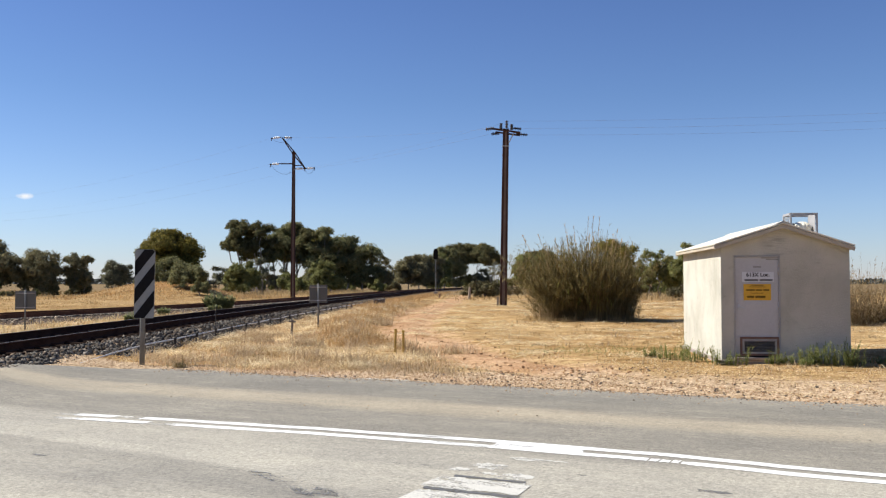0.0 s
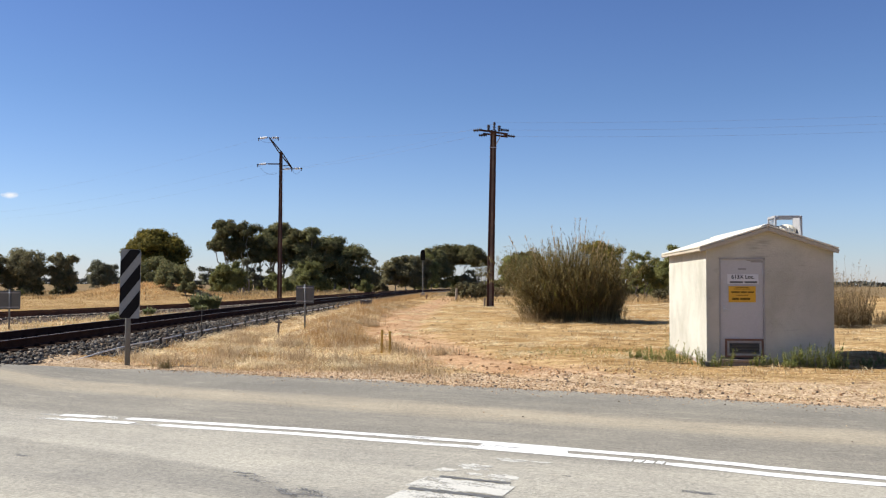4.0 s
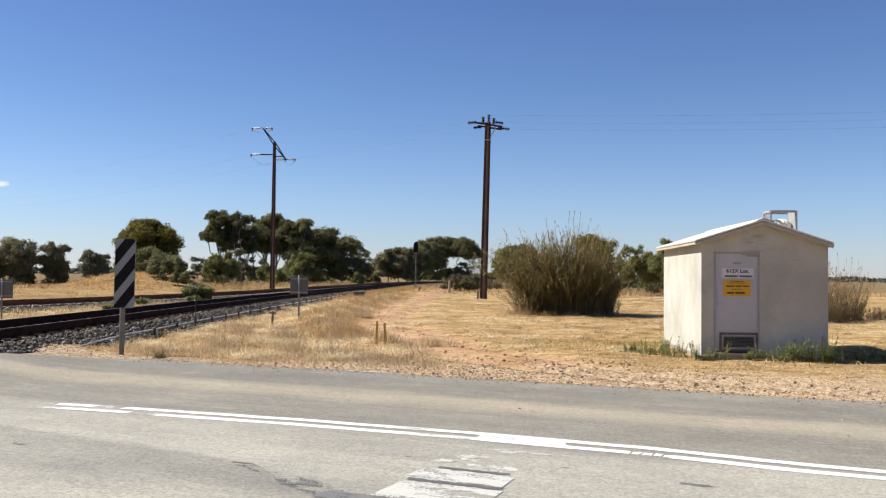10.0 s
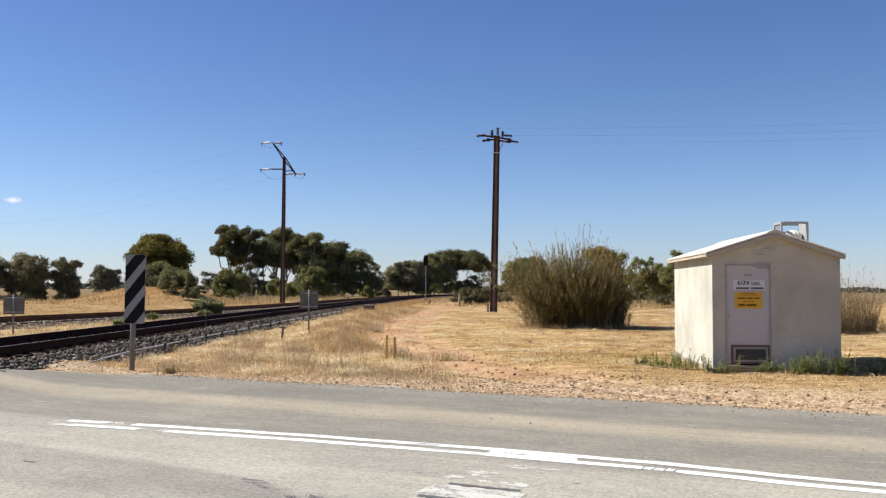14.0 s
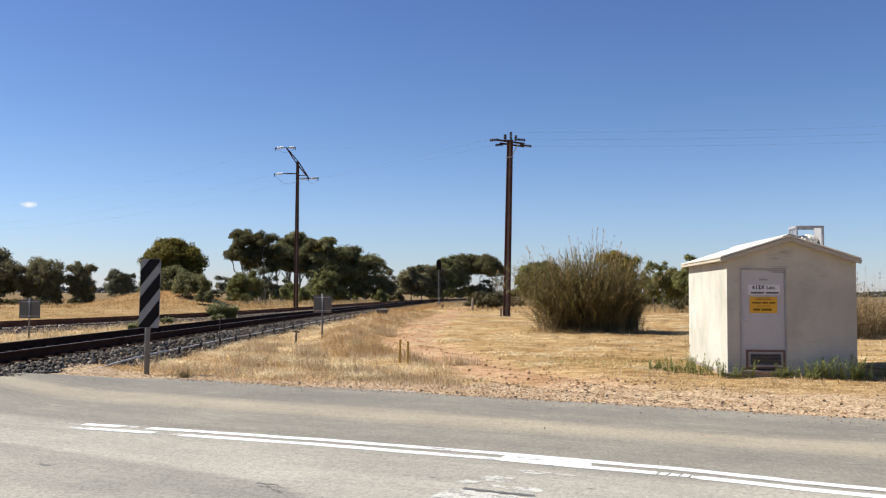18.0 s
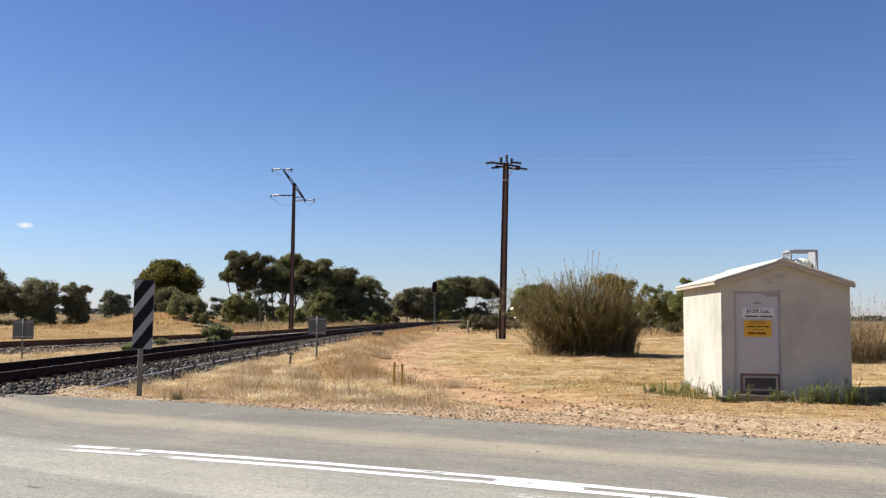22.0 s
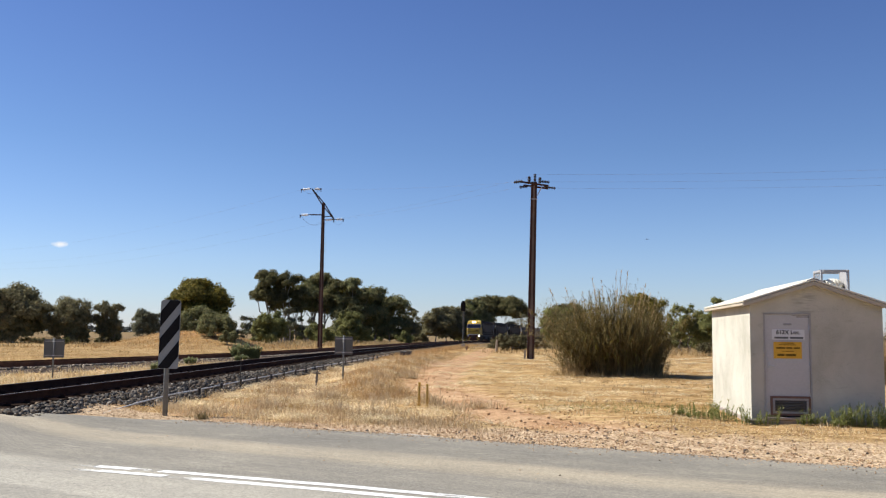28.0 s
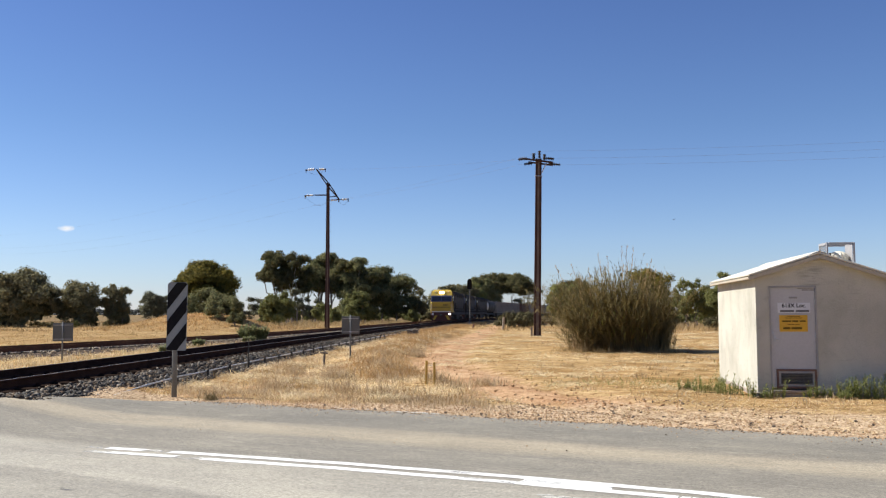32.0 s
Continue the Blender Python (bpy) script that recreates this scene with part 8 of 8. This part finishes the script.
    for s in (-1, 1):
        part("pilot_stripe", prism(((s * 0.5, 0.86), (s * 0.85, 0.86), (s * 1.15, 0.3), (s * 0.85, 0.3)), 10.952, 10.965), M_LOCOYELLOW if lead else M_VENT, plough)
    part("coupler", box((0, 11.15, 0.88), (0.3, 0.6, 0.3), 0.05), M_UNDER, t)
    # long hood behind the cab
    hood = part("hood", prism(((-1.36, 1.3), (1.36, 1.3), (1.36, 3.75), (1.05, 4.1), (-1.05, 4.1), (-1.36, 3.75)), -10.4, 7.55), M_LOCOGREY, t, "dark grey hood")
    for s in (-1, 1):
        for y0, ln, z, h in ((5.6, 2.6, 3.0, 1.0), (2.2, 3.0, 2.6, 1.5), (-1.6, 3.2, 2.6, 1.5), (-5.4, 3.0, 2.6, 1.5), (-8.9, 2.4, 3.0, 1.1)):
            grille = part("grille", box((s * 1.365, y0, z), (0.04, ln, h), 0.01), M_UNDER, hood)
        part("side_stripe", box((s * 1.365, -1.4, 1.62), (0.025, 17.6, 0.14), 0.006), M_UNDER, hood)
        for y0 in (7.0, 3.95, 0.3, -3.5, -7.15, -10.2):
            part("door_panel", box((s * 1.37, y0, 2.75), (0.03, 0.55, 1.9), 0.01), M_HOODPALE, hood, "dusty grey-brown door panel")
            part("stanchion", tube((s * 1.44, y0 + 0.4, 1.3), (s * 1.44, y0 + 0.4, 2.3), 0.025, seg=6), M_HOODPALE, hood)
        part("hand_rail", tube((s * 1.44, -10.2, 2.3), (s * 1.44, 7.3, 2.3), 0.022, seg=6), M_HOODPALE, hood)
    part("end_rim", prism(((-1.4, 1.3), (-1.28, 1.3), (-1.28, 3.7), (-1.0, 4.02), (1.0, 4.02), (1.28, 3.7), (1.28, 1.3), (1.4, 1.3), (1.4, 3.78), (1.08, 4.14), (-1.08, 4.14), (-1.4, 3.78)), 7.5, 7.62), M_HOODPALE, hood)
    for y in (-8.6, -6.2, -3.4):
        part("roof_fan", tube((0, y, 4.08), (0, y, 4.25), 0.75, seg=20), M_UNDER, hood)
    part("exhaust", box((0, 0.6, 4.15), (0.9, 1.3, 0.22), 0.03), M_UNDER, hood)
    part("horn", box((0.5, 8.4, 4.28), (0.5, 0.5, 0.14), 0.03), M_STEEL, cab)
    return t


def build_flat(box_material, label, boxes):
    """A container wagon with its load; each wagon 19 m long."""
    t = thing("container_wagon", pose(0, 0, 0), label, "rail wagon", "container wagons")
    part("underframe", box((0, 0, 0.98), (2.3, 18.2, 0.32), 0.03), M_UNDER, t)
    for s in (-1, 1):
        part("side_sill", box((s * 1.18, 0, 0.95), (0.12, 18.2, 0.42), 0.02), M_UNDER, t)
    bogie(t, 6.6, (-0.85, 0.85), 2.4, 0.46)
    bogie(t, -6.6, (-0.85, 0.85), 2.4, 0.46)
    for y, ln, h, m in boxes:
        c = part("container", box((0, y, 1.16 + h / 2), (2.36, ln - 0.06, h - 0.06), 0.02), m, t, "ribbed steel freight container")
        for s in (-1, 1):
            bm = bmesh.new()
            for i in range(int(ln / 0.55)):
                add_box(bm, (s * 1.195, y - ln / 2 + 0.3 + i * 0.55, 1.16 + h / 2), (0.05, 0.22, h - 0.3), 0.01)
            part("wall_ribs", bm, m, c)
            for e in (-1, 1):
                part("corner_post", box((s * 1.16, y + e * (ln / 2 - 0.06), 1.16 + h / 2), (0.12, 0.12, h), 0.015), m, c)
        part("end_door", box((0, y + ln / 2 - 0.02, 1.16 + h / 2), (2.1, 0.04, h - 0.3), 0.01), m, c)
    for s in (-1, 1):
        part("coupler", box((0, s * 9.3, 0.88), (0.28, 0.5, 0.28), 0.05), M_UNDER, t)
    return t


def build_tanker():
    t = thing("tank_wagon", pose(0, 0, 0), "dusty silver-grey tank wagon with rounded ends", "rail wagon", "tank wagons")
    part("underframe", box((0, 0, 0.98), (2.2, 14.6, 0.32), 0.03), M_UNDER, t)
    bogie(t, 5.2, (-0.85, 0.85), 2.4, 0.46)
    bogie(t, -5.2, (-0.85, 0.85), 2.4, 0.46)
    bm = bmesh.new()
    rows = ((-7.0, 0.35), (-6.9, 0.8), (-6.6, 1.15), (-6.1, 1.36), (6.1, 1.36), (6.6, 1.15), (6.9, 0.8), (7.0, 0.35))
    rings = [[bm.verts.new((r * math.cos(2 * math.pi * i / 24), y, 2.55 + r * math.sin(2 * math.pi * i / 24))) for i in range(24)] for y, r in rows]
    for a, b in zip(rings, rings[1:]):
        for i in range(24):
            bm.faces.new((a[i], b[i], b[(i + 1) % 24], a[(i + 1) % 24]))
    bm.faces.new(rings[0][::-1])
    bm.faces.new(rings[-1])
    bmesh.ops.recalc_face_normals(bm, faces=bm.faces)
    tank = part("tank", bm, M_TANK, t, "rounded silver-grey tank", True)
    for e in (-1, 1):
        bm = bmesh.new()
        rings = [[bm.verts.new((r * math.cos(2 * math.pi * i / 24), e * y, 2.55 + r * math.sin(2 * math.pi * i / 24))) for i in range(24)] for y, r in ((6.12, 1.37), (6.62, 1.165), (6.92, 0.815), (7.03, 0.34))]
        for a, b in zip(rings, rings[1:]):
            for i in range(24):
                bm.faces.new((a[i], b[i], b[(i + 1) % 24], a[(i + 1) % 24]))
        bm.faces.new(rings[-1])
        bmesh.ops.recalc_face_normals(bm, faces=bm.faces)
        # the bright look of the lit end is put into its cream colour
        part("tank_end", bm, M_TANKEND, tank, "domed tank end, its light painted in as cream", True)
    part("hatch", tube((0, 0, 3.85), (0, 0, 4.15), 0.4, seg=16), M_TANK, tank)
    part("walkway", box((0, 0, 4.0), (0.7, 8.0, 0.06), 0.01), M_UNDER, tank)
    for y in (-4.5, 0, 4.5):
        part("tank_band", tube((0, y - 0.05, 2.55), (0, y + 0.05, 2.55), 1.375, seg=24), M_UNDER, tank)
        part("saddle", box((0, y, 1.3), (2.0, 0.4, 0.5), 0.03), M_UNDER, t)
    part("ladder", box((1.3, 0.8, 2.5), (0.05, 0.4, 2.6), 0.01), M_STEEL, tank)
    for s in (-1, 1):
        part("coupler", box((0, s * 7.5, 0.88), (0.28, 0.5, 0.28), 0.05), M_UNDER, t)
    return t


SPEED, BRAKE = 15.9, 0.215                     # metres a second at the end, and how it slows
NOSE_END = float(np.interp(118.0, _ys, _arc))  # where the nose stands at the end
TRAIN = []                                     # thing, centre behind the nose, half the bogie distance


def build_train():
    gap = 11.3
    a = build_loco(True)
    TRAIN.append((a, gap, 6.9))
    b = build_loco(False)
    TRAIN.append((b, gap + 22.8, 6.9))
    TRAIN.append((copy_thing(b, pose(0, 0, 0)), gap + 45.6, 6.9))
    back = gap + 45.6 + 11.4
    TRAIN.append((build_tanker(), back + 7.9, 5.2))
    back += 15.8
    g, r, s = M_BOXGREY, M_BOXRUST, M_BOXBLUE
    kinds = ((g, "wagon carrying pale grey ribbed containers", ((3.2, 12.2, 2.6, g), (-6.2, 6.1, 2.6, g))), (r, "wagon carrying rust-brown containers", ((0, 12.2, 2.6, r),)),
             (s, "wagon carrying slate and grey containers", ((-3.2, 12.2, 2.6, s), (6.2, 6.1, 2.6, g))))
    made = [build_flat(m, lab, boxes) for m, lab, boxes in kinds]
    order = (0, 0, 1, 0, 2, 1, 0, 2, 0, 1, 1, 0)
    used = set()
    for k in order:
        ob = made[k] if k not in used else copy_thing(made[k], pose(0, 0, 0))
        used.add(k)
        TRAIN.append((ob, back + 9.6, 6.6))
        back += 19.2


build_train()


def build_bird():
    """A small dark bird that leaves a tree behind the cane and glides off."""
    b = thing("bird", pose(19.0, 99.0, 5.6), "small dark bird gliding over the field", "bird")
    bm = bmesh.new()
    bmesh.ops.create_uvsphere(bm, u_segments=10, v_segments=7, radius=0.05)
    for v in bm.verts:
        v.co = Vector((v.co.x * 0.8, v.co.y * 2.4, v.co.z * 0.8))
    part("body", bm, M_BIRD, b, smooth=True)
    bm = bmesh.new()
    bmesh.ops.create_uvsphere(bm, u_segments=8, v_segments=6, radius=0.032)
    part("head", bm, M_BIRD, b, smooth=True, at=Matrix.Translation((0, 0.125, 0.02)))
    part("beak", tube((0, 0.15, 0.02), (0, 0.185, 0.015), 0.01, 0.002, 6), M_BIRD, b)
    for s in (-1, 1):
        part("wing", prism(((s * 0.02, 0.0), (s * 0.10, 0.045), (s * 0.22, 0.02), (s * 0.22, 0.012), (s * 0.10, 0.035), (s * 0.02, -0.012)), -0.05, 0.055), M_BIRD, b)
    part("tail", box((0, -0.16, 0), (0.06, 0.12, 0.01), 0.003), M_BIRD, b)
    return b


bird = build_bird()


def motions():
    walk(bird, ((0.0, pose(19.0, 99.0, 5.6, 0, 0, 20)), (26.0, pose(19.0, 99.0, 5.6, 0, 0, 20)), (27.2, pose(17.2, 92.0, 9.6, 15, 0, 10)), (28.4, pose(17.79, 90, 11.69, 6, 8, -40)), (29.0, pose(18.55, 90, 12.26, 2, -8, -60)),
                (29.6, pose(18.92, 90, 12.20, 0, 8, -60)), (30.0, pose(19.26, 90, 11.99, 0, -6, -55)), (30.4, pose(19.75, 90, 11.80, 0, 6, -50)), (32.0, pose(25.5, 118, 13.6, 3, 0, -30))))
    for ob, behind, half in TRAIN:
        rows = []
        for t in range(0, 33):
            s = NOSE_END + SPEED * (32 - t) + BRAKE * (32 - t) ** 2 + behind
            x0, y0 = on_track(s - half)
            x1, y1 = on_track(s + half)
            rows.append((float(t), pose((x0 + x1) / 2, (y0 + y1) / 2, RAIL_Z, 0, 0, math.degrees(math.atan2(y0 - y1, x0 - x1)) - 90)))
        walk(ob, rows)


motions()
